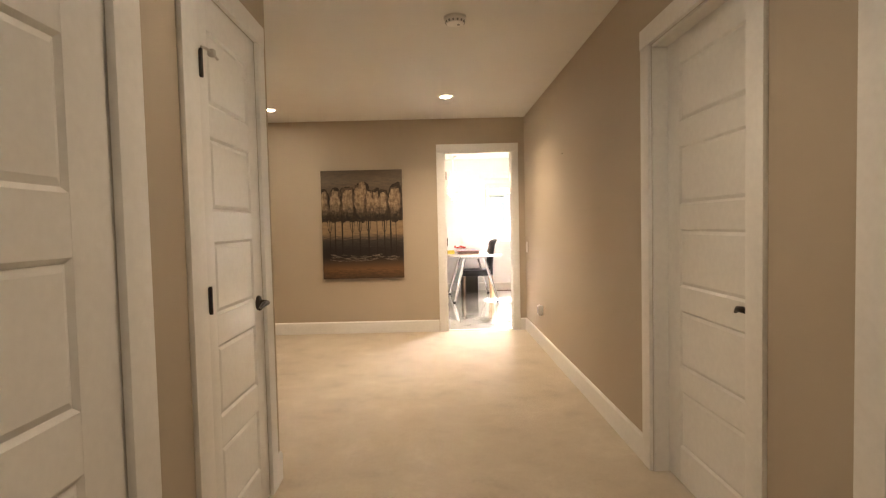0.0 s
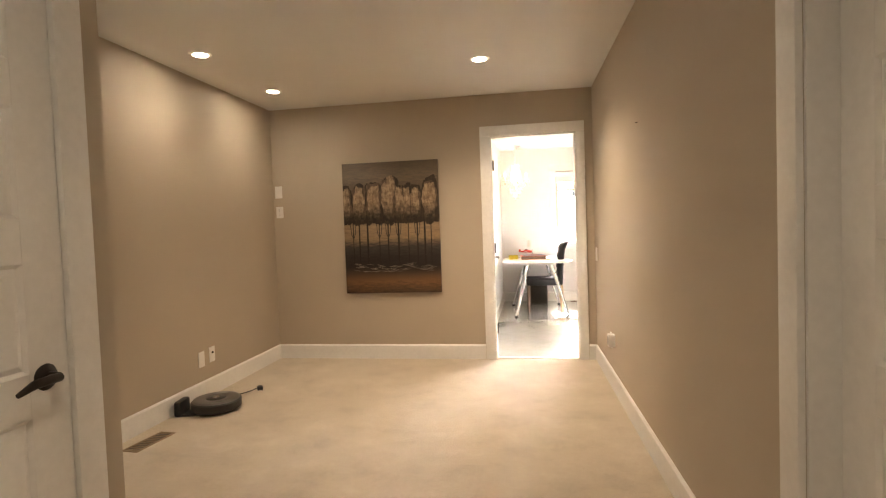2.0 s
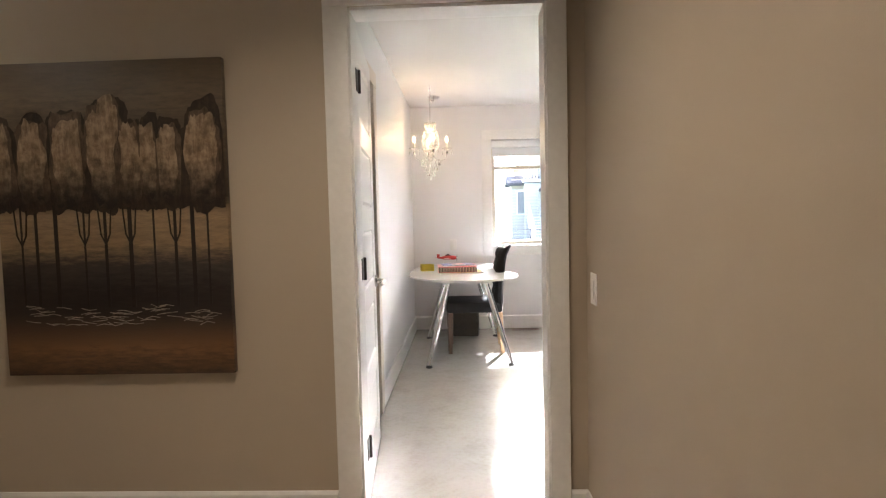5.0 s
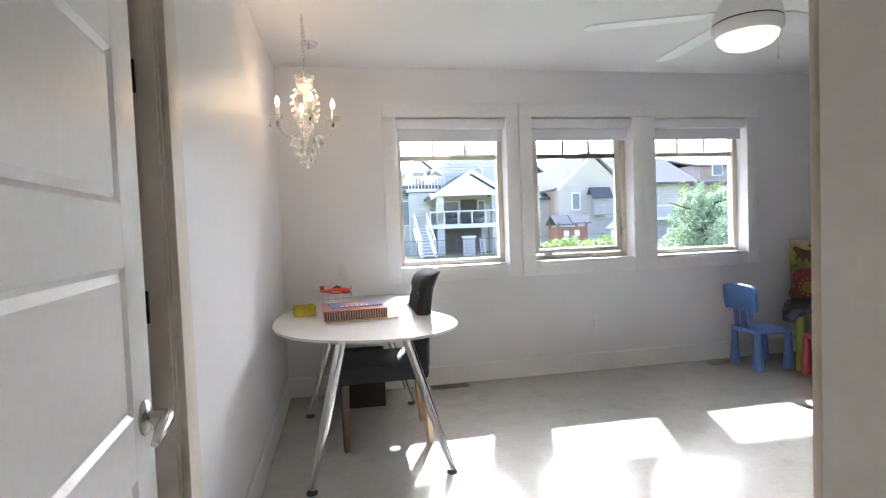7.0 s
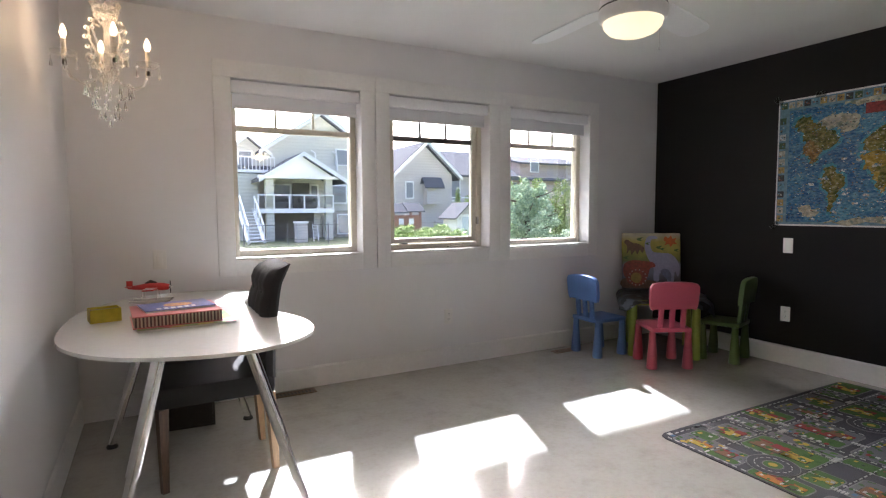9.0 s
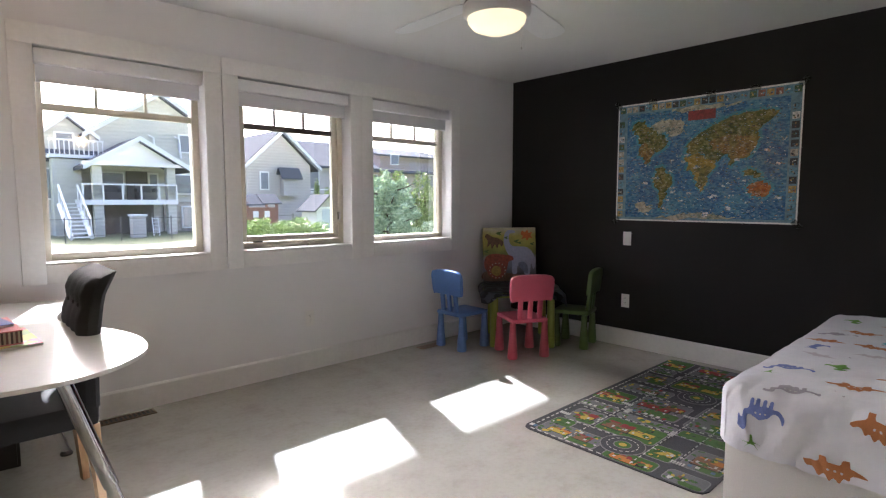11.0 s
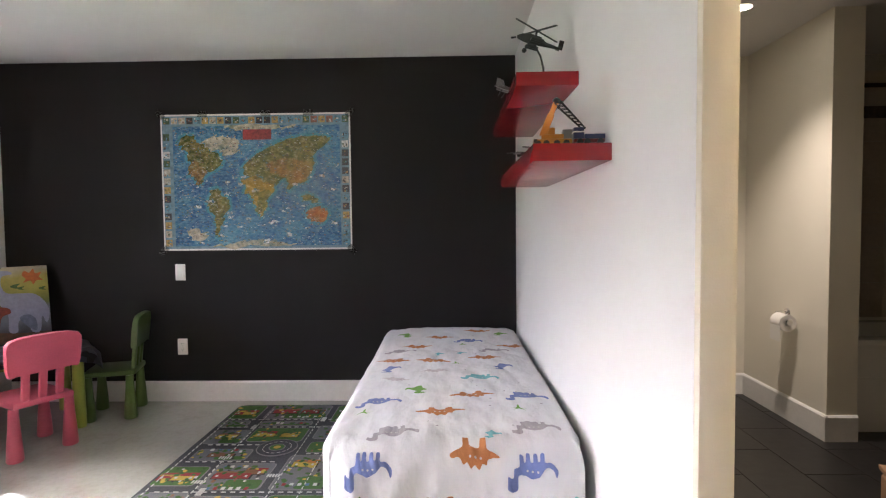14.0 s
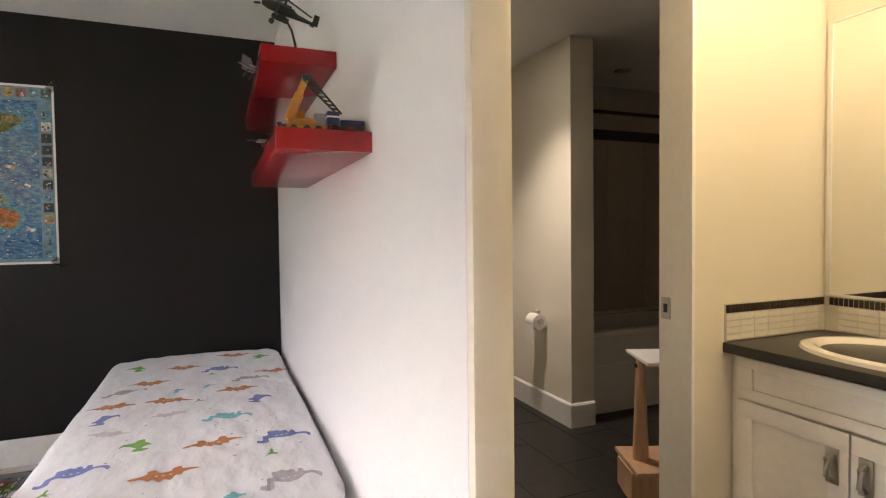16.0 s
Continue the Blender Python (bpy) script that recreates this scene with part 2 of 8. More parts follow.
slab("floor_hall", (-3.4, -7.2, -0.15), (1.15, 0.065, 0.0), M_CARPET, "cream cut-pile carpet with trodden patches", "floor")
slab("floor_bedroom", (-1.2, 0.065, -0.15), (4.75, 4.05, 0.0), M_FLOOR, "pale marbled glossy floor in sun patches", "floor")
slab("ceiling", (-3.5, -7.3, H), (5.0, 4.1, H + 0.12), M_CEIL, "flat off-white painted ceiling", "ceiling")

# Hall. Its two long walls lean a degree off square.
LEAN = 0.0177


def hall_e(y):
    return 0.907 - LEAN * y


def hall_w(y):
    return -0.91 - LEAN * y


wall("wall_hall_north", (0.907 + 0.11, 0.0), (-2.23, 0.0), -0.065, M_BEIGE, "greige painted wall with a door opening", [(0.254, 1.017, 0.0, DOOR_H)])
yE0, yE1 = 0.0, -7.0
wall("wall_hall_east", (hall_e(yE1), yE1), (hall_e(yE0), yE0), -0.11, M_BEIGE, "greige painted hall wall with two doors", [(1.30, 2.07, 0, DOOR_H), (2.62, 3.425, 0, DOOR_H)])
wall("wall_nook_west", (-2.125, 0.0), (-2.125, -3.57), -0.11, M_BEIGE, "greige painted nook wall", [(2.41, 3.2, 0, DOOR_H)])
wall("wall_nook_south", (-2.235, -3.57), (hall_w(-3.57), -3.57), -0.12, M_BEIGE, "greige painted nook wall")
wall("wall_hall_west", (hall_w(-3.69), -3.69), (hall_w(-4.88), -4.88), -0.12, M_BEIGE, "greige painted hall wall with a closet door", [(0.045, 0.755, 0, DOOR_H)])


def hall_n(y):
    """The near stretch of the west wall, which stands proud of the rest."""
    return -0.74 - LEAN * y


wall("wall_hall_near", (hall_n(-4.88), -4.88), (hall_n(-7.0), -7.0), -0.29, M_BEIGE, "greige painted hall wall with a door", [(0.24, 1.02, 0, DOOR_H)])
wall("wall_hall_south", (-1.2, -7.0), (1.3, -7.0), -0.1, M_BEIGE, "greige painted wall closing the hall")

# Bedroom.
wall("wall_bedroom_south", (-0.235, 0.065), (1.017, 0.065), 0.065, M_WHITE, "white painted wall round the bedroom door", [(0.235, 0.998, 0, DOOR_H)])
wall("wall_bedroom_west", (BX0, 0.13), (BX0, 4.0), 0.12, M_WHITE, "white painted wall with satin sheen", [(0.32, 1.08, 0, DOOR_H)])
WINDOWS = [(0.755, 1.61), (1.825, 2.685), (2.89, 3.748)]
WZ0, WZ1 = 0.903, 2.055
wall("wall_bedroom_north", (BX0 - 0.12, BY1), (BX1 + 0.12, BY1), 0.2, M_WHITE, "white painted wall with three windows", [(a - BX0 + 0.12, b - BX0 + 0.12, WZ0, WZ1) for a, b in WINDOWS])
wall("wall_bedroom_east", (BX1, BY1), (BX1, 0.0), 0.12, M_BLACK, "charcoal painted feature wall")
BED_WALL_X = 1.79
wall("wall_bed_side", (BX1, BY0), (BED_WALL_X + 0.012, BY0), 0.072, M_WHITE, "white painted partition beside the bed")
# Vanity alcove and bathroom.
PX, MY = 2.32, -1.47
wall("wall_alcove_west", (1.017, MY - 0.1), (1.017, 0.13), -0.05, M_CREAM, "cream painted alcove wall")
wall("wall_pocket_door", (PX, 0.05), (PX, MY - 0.1), 0.13, M_CREAM, "cream painted wall with a pocket door opening", [(0.12, 0.92, 0, DOOR_H)])
wall("wall_mirror", (0.95, MY), (PX, MY), -0.1, M_CREAM, "cream painted wall behind the mirror")
wall("wall_bath_partition", (3.87, -1.53), (4.74, -1.53), -0.17, M_CREAM, "cream painted bathroom partition with rounded corner")
wall("wall_bath_east", (4.74, 0.05), (4.74, -3.4), 0.12, M_CREAM, "painted bathroom wall")
wall("wall_bath_south", (2.35, -3.3), (4.86, -3.3), -0.1, M_CREAM, "painted bathroom wall")
wall("wall_bath_west", (2.45, -1.57), (2.45, -3.4), -0.1, M_CREAM, "painted bathroom wall")
slab("floor_bathroom", (0.95, -3.4, -0.15), (4.86, 0.065, -0.004), plain("dark_grout", (0.03, 0.028, 0.026), 0.8), "dark grout bed under slate tiles", "floor")

# ---- trim, doors and windows ----


def along(p0, p1, z=0.0):
    """The pose of a run along a wall: x along it, y into the room on its left."""
    d = (p1[0] - p0[0], p1[1] - p0[1])
    return Matrix.Translation((*p0, z)) @ Matrix.Rotation(math.atan2(d[1], d[0]), 4, "Z")


def baseboard(p0, p1, h=0.135, t=0.014):
    length = math.dist(p0, p1)
    bm = bmesh.new()
    vs = [bm.verts.new(c) for c in ((0, 0, 0), (0, t, 0), (0, t, h - 0.012), (0, t * 0.45, h), (0, 0, h))]
    f = bm.faces.new(vs)
    r = bmesh.ops.extrude_face_region(bm, geom=[f])
    bmesh.ops.translate(bm, vec=(length, 0, 0), verts=[v for v in r["geom"] if isinstance(v, bmesh.types.BMVert)])
    return tagged(part("baseboard", bm, M_TRIM, smooth=False, m=along(p0, p1)), "white painted wooden baseboard along the wall", "baseboard", kind="structure")


def casing(p0, p1, h=DOOR_H, w=0.09, material=None, left=True, right=True, lip=0.0, depth=0.13, jamb=True, head=0.09, wl=None):
    """White boards round an opening that runs from p0 to p1, and the lining of the opening behind them."""
    material = material or M_TRIM
    wl = w if wl is None else wl
    length = math.dist(p0, p1)
    frame_ob = thing("door_trim", "painted flat boards round a door opening", "trim", along(p0, p1), kind="structure")
    t = 0.018
    if left:
        boxed("side_board", (-wl, 0, 0), (0.004, t, h), material, frame_ob, 0.003)
    if right:
        boxed("side_board", (length - 0.004, 0, 0), (length + w, t, h), material, frame_ob, 0.003)
    boxed("head_board", (-wl - lip if left else 0, 0, h), (length + w + lip if right else length, t + 0.003, h + head), material, frame_ob, 0.003)
    if jamb:
        boxed("lining", (-0.001, -depth, 0), (0.012, -0.002, h - 0.001), material, frame_ob)
        boxed("lining", (length - 0.012, -depth, 0), (length + 0.001, -0.002, h - 0.001), material, frame_ob)
        boxed("lining", (0.012, -depth, h - 0.012), (length - 0.012, -0.002, h + 0.001), material, frame_ob)
    return frame_ob


def lever(parent, x, z, y, side, way, material=None, reach=1.0):
    """A lever handle on a round rose; side: which face, way: where the lever points."""
    material = material or M_NICKEL
    bm = bmesh.new()
    lathe(bm, [(0.0, 0), (0.031, 0), (0.033, 0.004), (0.028, 0.010), (0.014, 0.014), (0.012, 0.040), (0.0, 0.041)], 20, pose(x, y, z, -90 * side))
    pts = [(x, y + side * 0.042, z), (x + way * reach * 0.03, y + side * 0.047, z + 0.003), (x + way * reach * 0.075, y + side * 0.048, z + 0.002), (x + way * reach * 0.115, y + side * 0.044, z - 0.012)]
    tube(bm, pts, 0.009, 10, [0.011, 0.012, 0.011, 0.006])
    return part("lever_handle", bm, material, parent, "lever handle on a round rose")


def door(name, label, w, m, levers=(1, -1), lever_x=None, hinges=(), h=2.03, t=0.035, lever_mat=None, hinge_face=1, stile=0.118, reach=1.0):
    """A white five-panel door; x from its first edge, y through its thickness, z up."""
    ob = thing(name, label, "door", m, kind="structure")
    top, bottom, rail = 0.115, 0.172, 0.107
    ph = (h - top - bottom - 4 * rail) / 5
    bm = bmesh.new()
    box(bm, (0, 0, 0.006), (stile, t, h), 0.002)
    box(bm, (w - stile, 0, 0.006), (w, t, h), 0.002)
    z = 0.006
    zs = []
    for i in range(6):
        rh = bottom if i == 0 else top if i == 5 else rail
        box(bm, (stile, 0.0005, z), (w - stile, t - 0.0005, z + rh - (0.006 if i == 0 else 0)))
        z += rh - (0.006 if i == 0 else 0)
        if i < 5:
            zs.append(z)
            z += ph
    part("slab", bm, M_TRIM, ob, "white painted stiles and rails")
    for z0 in zs:
        bm = bmesh.new()
        x0, x1, z1 = stile, w - stile, z0 + ph
        box(bm, (x0 + 0.024, 0.0025, z0 + 0.024), (x1 - 0.024, t - 0.0025, z1 - 0.024))
        # sloping bead round each panel, on both faces
        for yf, mid, deep in ((0.0005, 0.008, 0.0025), (t - 0.0005, t - 0.008, t - 0.0025)):
            o = [(x0, z0), (x1, z0), (x1, z1), (x0, z1)]
            i1 = [(x0 + 0.010, z0 + 0.010), (x1 - 0.010, z0 + 0.010), (x1 - 0.010, z1 - 0.010), (x0 + 0.010, z1 - 0.010)]
            i2 = [(x0 + 0.024, z0 + 0.024), (x1 - 0.024, z0 + 0.024), (x1 - 0.024, z1 - 0.024), (x0 + 0.024, z1 - 0.024)]
            rings = [[bm.verts.new((x, yf, zz)) for x, zz in o], [bm.verts.new((x, mid, zz)) for x, zz in i1], [bm.verts.new((x, deep, zz)) for x, zz in i2]]
            for a, b in zip(rings, rings[1:]):
                for k in range(4):
                    bm.faces.new((a[k], a[(k + 1) % 4], b[(k + 1) % 4], b[k]))
        part("panel", bm, M_TRIM, ob, "", False)
    lx = lever_x if lever_x is not None else w - 0.065
    way = -1 if lx > w / 2 else 1
    for side in levers:
        lever(ob, lx, 0.895, t if side > 0 else 0.0, side, way, lever_mat, reach)
    for hz in hinges:
        bm = bmesh.new()
        yy = t + 0.004 if hinge_face > 0 else -0.023
        tube(bm, [(0.003, yy, hz - 0.047), (0.003, yy, hz + 0.047)], 0.006, 8)
        box(bm, (0.0015, min(yy, 0.0), hz - 0.043), (0.003, max(yy, 0.0), hz + 0.043))
        part("hinge", bm, M_BRONZE, ob, "dark bronze hinge knuckle")
    return ob


# Bedroom door: stands open into the bedroom, hinged on its west jamb.
casing((0.763, 0.0), (0.0, 0.0), depth=0.128, wl=0.072)
casing((0.0, 0.13), (0.763, 0.13), material=M_TAN, jamb=False)
door("door_1", "white five-panel door standing open into the bedroom", 0.705, pose(-0.03, 0.125, 0, 0, 0, 94.8) @ pose(0, -0.035, 0), levers=(1, -1), lever_mat=M_NICKEL)
for hz in (0.26, 1.02, 1.79):
    bm = bmesh.new()
    box(bm, (0.0, 0.085, hz - 0.045), (0.0145, 0.128, hz + 0.045), 0.003)
    tube(bm, [(0.017, 0.131, hz - 0.047), (0.017, 0.131, hz + 0.047)], 0.007, 8)
    tagged(part("door_hinge", bm, M_BRONZE), "dark bronze hinge on the bedroom door jamb", "hinge", "bedroom door hinges")
boxed("threshold", (0.012, 0.0, 0.0), (0.751, 0.07, 0.006), plain("pale_threshold", (0.62, 0.58, 0.5), 0.4), None, 0.002)
tagged(bpy.data.objects["threshold"], "pale strip between carpet and bedroom floor", "threshold", kind="structure")

# Hall doors.
cw0, cw1 = (hall_w(-3.735), -3.735), (hall_w(-4.36), -4.36)
casing(cw0, cw1, w=0.085, right=False, depth=0.12)
tagged(boxed("side_board", (0.622, 0, 0), (0.735, 0.018, DOOR_H + 0.09), M_TRIM, None, 0.003, m=along(cw0, cw1)), "narrow white board beside the closet door", "trim", kind="structure")
door("door_2", "white five-panel hall door, closed, with a bronze lever", 0.612, along(cw1, cw0) @ pose(0.006, 0.0, 0), levers=(-1,), lever_x=0.545, stile=0.108, hinges=(0.24, 0.98, 1.768), lever_mat=M_BRONZE, hinge_face=-1)
bm = bmesh.new()
tube(bm, [(0.003, -0.024, 0.052), (0.02, -0.034, 0.052), (0.07, -0.036, 0.049), (0.115, -0.034, 0.044)], 0.0045, 8)
box(bm, (0.045, -0.048, 0.036), (0.07, -0.026, 0.060), 0.004)
tagged(part("hinge_stop", bm, M_NICKEL, m=along(cw1, cw0, 1.768) @ pose(0.006, 0, 0)), "metal hinge-pin door stop above the top hinge", "door stop")
cn0, cn1 = (hall_n(-5.12), -5.12), (hall_n(-5.90), -5.90)
casing(cn0, cn1, w=0.09, depth=0.12)
door("door_3", "white five-panel hall door, closed", 0.76, along(cn1, cn0) @ pose(0.01, -0.001, 0), levers=(-1,), lever_x=0.07, lever_mat=M_BRONZE)


def east(y):
    return (hall_e(y), y)


casing(east(-4.38), east(-3.575), depth=0.108)
casing(east(-5.70), east(-4.93), depth=0.108)
door("door_4", "white five-panel hall door, closed and set back in its frame", 0.78, along(east(-4.38), east(-3.575)) @ pose(0.013, -0.108, 0), levers=(1,), lever_x=0.062, lever_mat=M_BRONZE, reach=0.6)
door("door_5", "white five-panel hall door, closed and set back in its frame", 0.745, along(east(-5.70), east(-4.93)) @ pose(0.013, -0.108, 0), levers=(1,), lever_x=0.062, lever_mat=M_BRONZE, reach=0.6)
casing((-2.125, -2.41), (-2.125, -3.2), depth=0.11)
door("door_6", "white five-panel door off the nook, closed", 0.765, along((-2.125, -3.2), (-2.125, -2.41)) @ pose(0.013, -0.06, 0), levers=(-1,), lever_x=0.07, hinges=(0.26, 1.0, 1.8), lever_mat=M_BRONZE, hinge_face=-1)

for a, b in [((0.905, 0), (0.839, 0)), ((-0.094, 0), (-2.125, 0)), ((-2.125, -0.002), (-2.125, -2.318)), ((-2.125, -3.295), (-2.125, -3.57)), ((-2.12, -3.57), (hall_w(-3.57), -3.57)),
             ((hall_w(-3.57), -3.572), (hall_w(-3.645), -3.645)), ((hall_w(-4.475), -4.475), (hall_w(-4.88), -4.88)), ((hall_n(-4.88), -4.88), (hall_n(-5.028), -5.028)), ((hall_n(-5.995), -5.995), (hall_n(-6.99), -6.99)),
             (east(-6.99), east(-5.795)), (east(-4.835), east(-4.475)), (east(-3.48), east(-0.015))]:
    baseboard(a, b)

# ---- hall things ----


def pot_light(x, y, power, spot=2.3, colour=(1.0, 0.755, 0.51)):
    ob = thing("recessed_light", "lit round recessed ceiling light with white ring", "ceiling light", pose(x, y, H), "recessed hall lights")
    bm = bmesh.new()
    lathe(bm, [(0.045, -0.0005), (0.047, -0.006), (0.062, -0.007), (0.070, -0.002), (0.070, -0.0003), (0.045, -0.0003)], 28)
    part("trim_ring", bm, M_PLASTIC, ob)
    bm = bmesh.new()
    lathe(bm, [(0.0, -0.004), (0.044, -0.004), (0.044, -0.001), (0.0, -0.001)], 24)
    part("lens", bm, M_POT, ob, "glowing lens")
    lamp("recessed_lamp", "SPOT", power, colour, pose(x, y, H - 0.03), radius=0.05, spot=(spot, 1.0))


pot_light(0.02, -1.06, 3.3, 2.5)
pot_light(-1.755, -0.66, 0.25)
pot_light(-1.765, -1.65, 0.25)
# Two more, never in view, added to brighten the near end of the hall.
pot_light(0.05, -4.55, 0.65)
pot_light(0.05, -6.5, 0.32)

smoke = thing("smoke_detector", "round white smoke detector on the ceiling", "smoke detector", pose(0.07, -2.97, H))
bm = bmesh.new()
lathe(bm, [(0.0, -0.002), (0.066, -0.001), (0.066, -0.014), (0.060, -0.018), (0.060, -0.022), (0.050, -0.040), (0.0, -0.044)], 28)
part("body", bm, M_PLASTIC, smoke)
bm = bmesh.new()
for k in range(14):
    a = 2 * math.pi * k / 14
    box(bm, (0.050, -0.005, -0.036), (0.058, 0.005, -0.024), 0, Matrix.Rotation(a, 4, "Z"))
part("vent_slots", bm, M_GREYPL, smoke, "grey vent slots")
boxed("test_button", (0.012, -0.006, -0.047), (0.026, 0.006, -0.042), M_GREYPL, smoke, 0.001)


def wall_plate(name, label, category, m, w=0.072, h=0.116, kind="switch"):
    """A cover plate: x along the wall, y out of it, at its centre."""
    ob = thing(name, label, category, m)
    boxed("cover_plate", (-w / 2, 0.0002, -h / 2), (w / 2, 0.006, h / 2), M_PLASTIC, ob, 0.003)
    if kind == "switch":
        boxed("rocker", (-0.017, 0.004, -0.034), (0.017, 0.009, 0.034), M_PLASTIC, ob, 0.002)
    elif kind == "outlet":
        for dz in (-0.02, 0.02):
            boxed("socket", (-0.017, 0.004, dz - 0.014), (0.017, 0.0075, dz + 0.014), M_PLASTIC, ob, 0.002)
            bm = bmesh.new()
            for dx in (-0.006, 0.006):
                box(bm, (dx - 0.001, 0.007, dz - 0.002), (dx + 0.001, 0.0078, dz + 0.007))
            box(bm, (-0.002, 0.007, dz - 0.010), (0.002, 0.0078, dz - 0.006))
            part("slots", bm, M_DARKPL, ob, "dark slots", False)
    elif kind == "jack":
        bm = bmesh.new()
        lathe(bm, [(0.0, 0), (0.009, 0), (0.007, 0.009), (0, 0.009)], 14, pose(0, 0.005, 0.015, -90))
        part("jack", bm, M_BRONZE, ob, "dark coax jack")
    elif kind == "dimmer":
        boxed("slider", (-0.008, 0.004, -0.03), (0.008, 0.008, 0.03), M_PLASTIC, ob, 0.002)
        boxed("knob", (-0.007, 0.007, 0.004), (0.007, 0.012, 0.014), M_PLASTIC, ob, 0.002)
    return ob


wall_plate("light_switch", "white rocker switch on the greige wall", "switch", pose(-2.066, 0, 1.625, 0, 0, 180), kind="switch")
wall_plate("wall_outlet", "white outlet high on the greige wall", "outlet", pose(-2.062, 0, 1.43, 0, 0, 180), kind="outlet", h=0.11)
wall_plate("wall_outlet", "white outlet low on the nook wall", "outlet", pose(-2.125, -1.28, 0.30, 0, 0, -90), kind="blank")
wall_plate("cable_jack", "white plate with a dark cable jack", "wall jack", pose(-2.125, -1.145, 0.31, 0, 0, -90), kind="jack")
wall_plate("light_switch", "white rocker switch beside the nook door", "switch", pose(-2.125, -2.177, 0.9, 0, 0, -90), kind="switch")
wall_plate("light_switch", "white switch on the hall wall by the bedroom door", "switch", pose(hall_e(-0.11), -0.11, 0.95, 0, 0, 91), kind="switch", w=0.075)
wall_plate("wall_outlet", "white outlet on the hall wall", "outlet", pose(hall_e(-0.80), -0.80, 0.345, 0, 0, 91), kind="outlet")
plug = thing("plug_in_adapter", "white plug-in adapter in the hall outlet", "adapter", pose(hall_e(-0.93), -0.93, 0.37, 0, 0, 91))
boxed("body", (-0.03, 0.0003, -0.045), (0.03, 0.048, 0.045), M_PLASTIC, plug, 0.006)
boxed("face", (-0.022, 0.047, -0.03), (0.022, 0.050, 0.03), M_GREYPL, plug, 0.003, "grey face")
bm = bmesh.new()
lathe(bm, [(0, 0), (0.0022, 0), (0.0022, 0.010), (0.004, 0.011), (0, 0.012)], 10, pose(0, 0, 0, -90))
tagged(part("wall_nail", bm, M_BRONZE, m=pose(hall_e(-1.83), -1.83, 1.766, 0, 0, 91)), "small bent nail in the hall wall", "nail")

# Painting of trees.


def band_mat(name, stops, grain, lo=0.0, hi=1.0, vec_scale=(1, 1, 1), bumpy=0.3):
    """Paint that changes up the canvas, broken by brushwork."""
    m, nt, b = nodes_of(name)
    tc = nt.nodes.new("ShaderNodeTexCoord")
    sep = nt.nodes.new("ShaderNodeSeparateXYZ")
    nt.links.new(tc.outputs["Object"], sep.inputs[0])
    n = noise_tex(nt, coords(nt, vec_scale), grain, 6.0, 0.65)
    add = nt.nodes.new("ShaderNodeMath")
    add.operation = "MULTIPLY_ADD"
    nt.links.new(n, add.inputs[0])
    add.inputs[1].default_value = 0.10
    nt.links.new(sep.outputs["Z"], add.inputs[2])
    mr = nt.nodes.new("ShaderNodeMapRange")
    mr.inputs["From Min"].default_value, mr.inputs["From Max"].default_value = lo + 0.05, hi + 0.05
    nt.links.new(add.outputs[0], mr.inputs["Value"])
    c = ramp(nt, mr.outputs[0], stops)
    c = mix(nt, 0.35, c, ramp(nt, n, [(0.35, (0.12, 0.08, 0.05)), (0.62, (0.6, 0.5, 0.36))]), "OVERLAY")
    nt.links.new(c, b.inputs["Base Color"])
    b.inputs["Roughness"].default_value = 0.45
    bump(nt, b, n, bumpy, 0.006)
    return m


PW, PH = 0.92, 1.23
painting = thing("painting", "unframed canvas painting of a row of brown trees", "painting", pose(-0.944, 0.0, 0.631, 0, 0, 180))
canvas_mat = band_mat("painted_canvas", [(0.0, (0.055, 0.032, 0.018)), (0.03, (0.10, 0.055, 0.028)), (0.09, (0.19, 0.10, 0.045)), (0.15, (0.07, 0.042, 0.028)), (0.20, (0.018, 0.013, 0.012)), (0.27, (0.02, 0.015, 0.014)), (0.36, (0.05, 0.042, 0.04)),
                                          (0.42, (0.27, 0.20, 0.12)), (0.52, (0.32, 0.24, 0.15)), (0.56, (0.025, 0.018, 0.013)), (0.62, (0.05, 0.035, 0.022)), (0.80, (0.12, 0.092, 0.062)), (0.90, (0.15, 0.118, 0.082)), (1.0, (0.10, 0.076, 0.052))], 16.0, 0.0, PH, (1, 1, 5))
boxed("canvas", (-PW / 2, 0.001, 0), (PW / 2, 0.032, PH), canvas_mat, painting, 0.003)


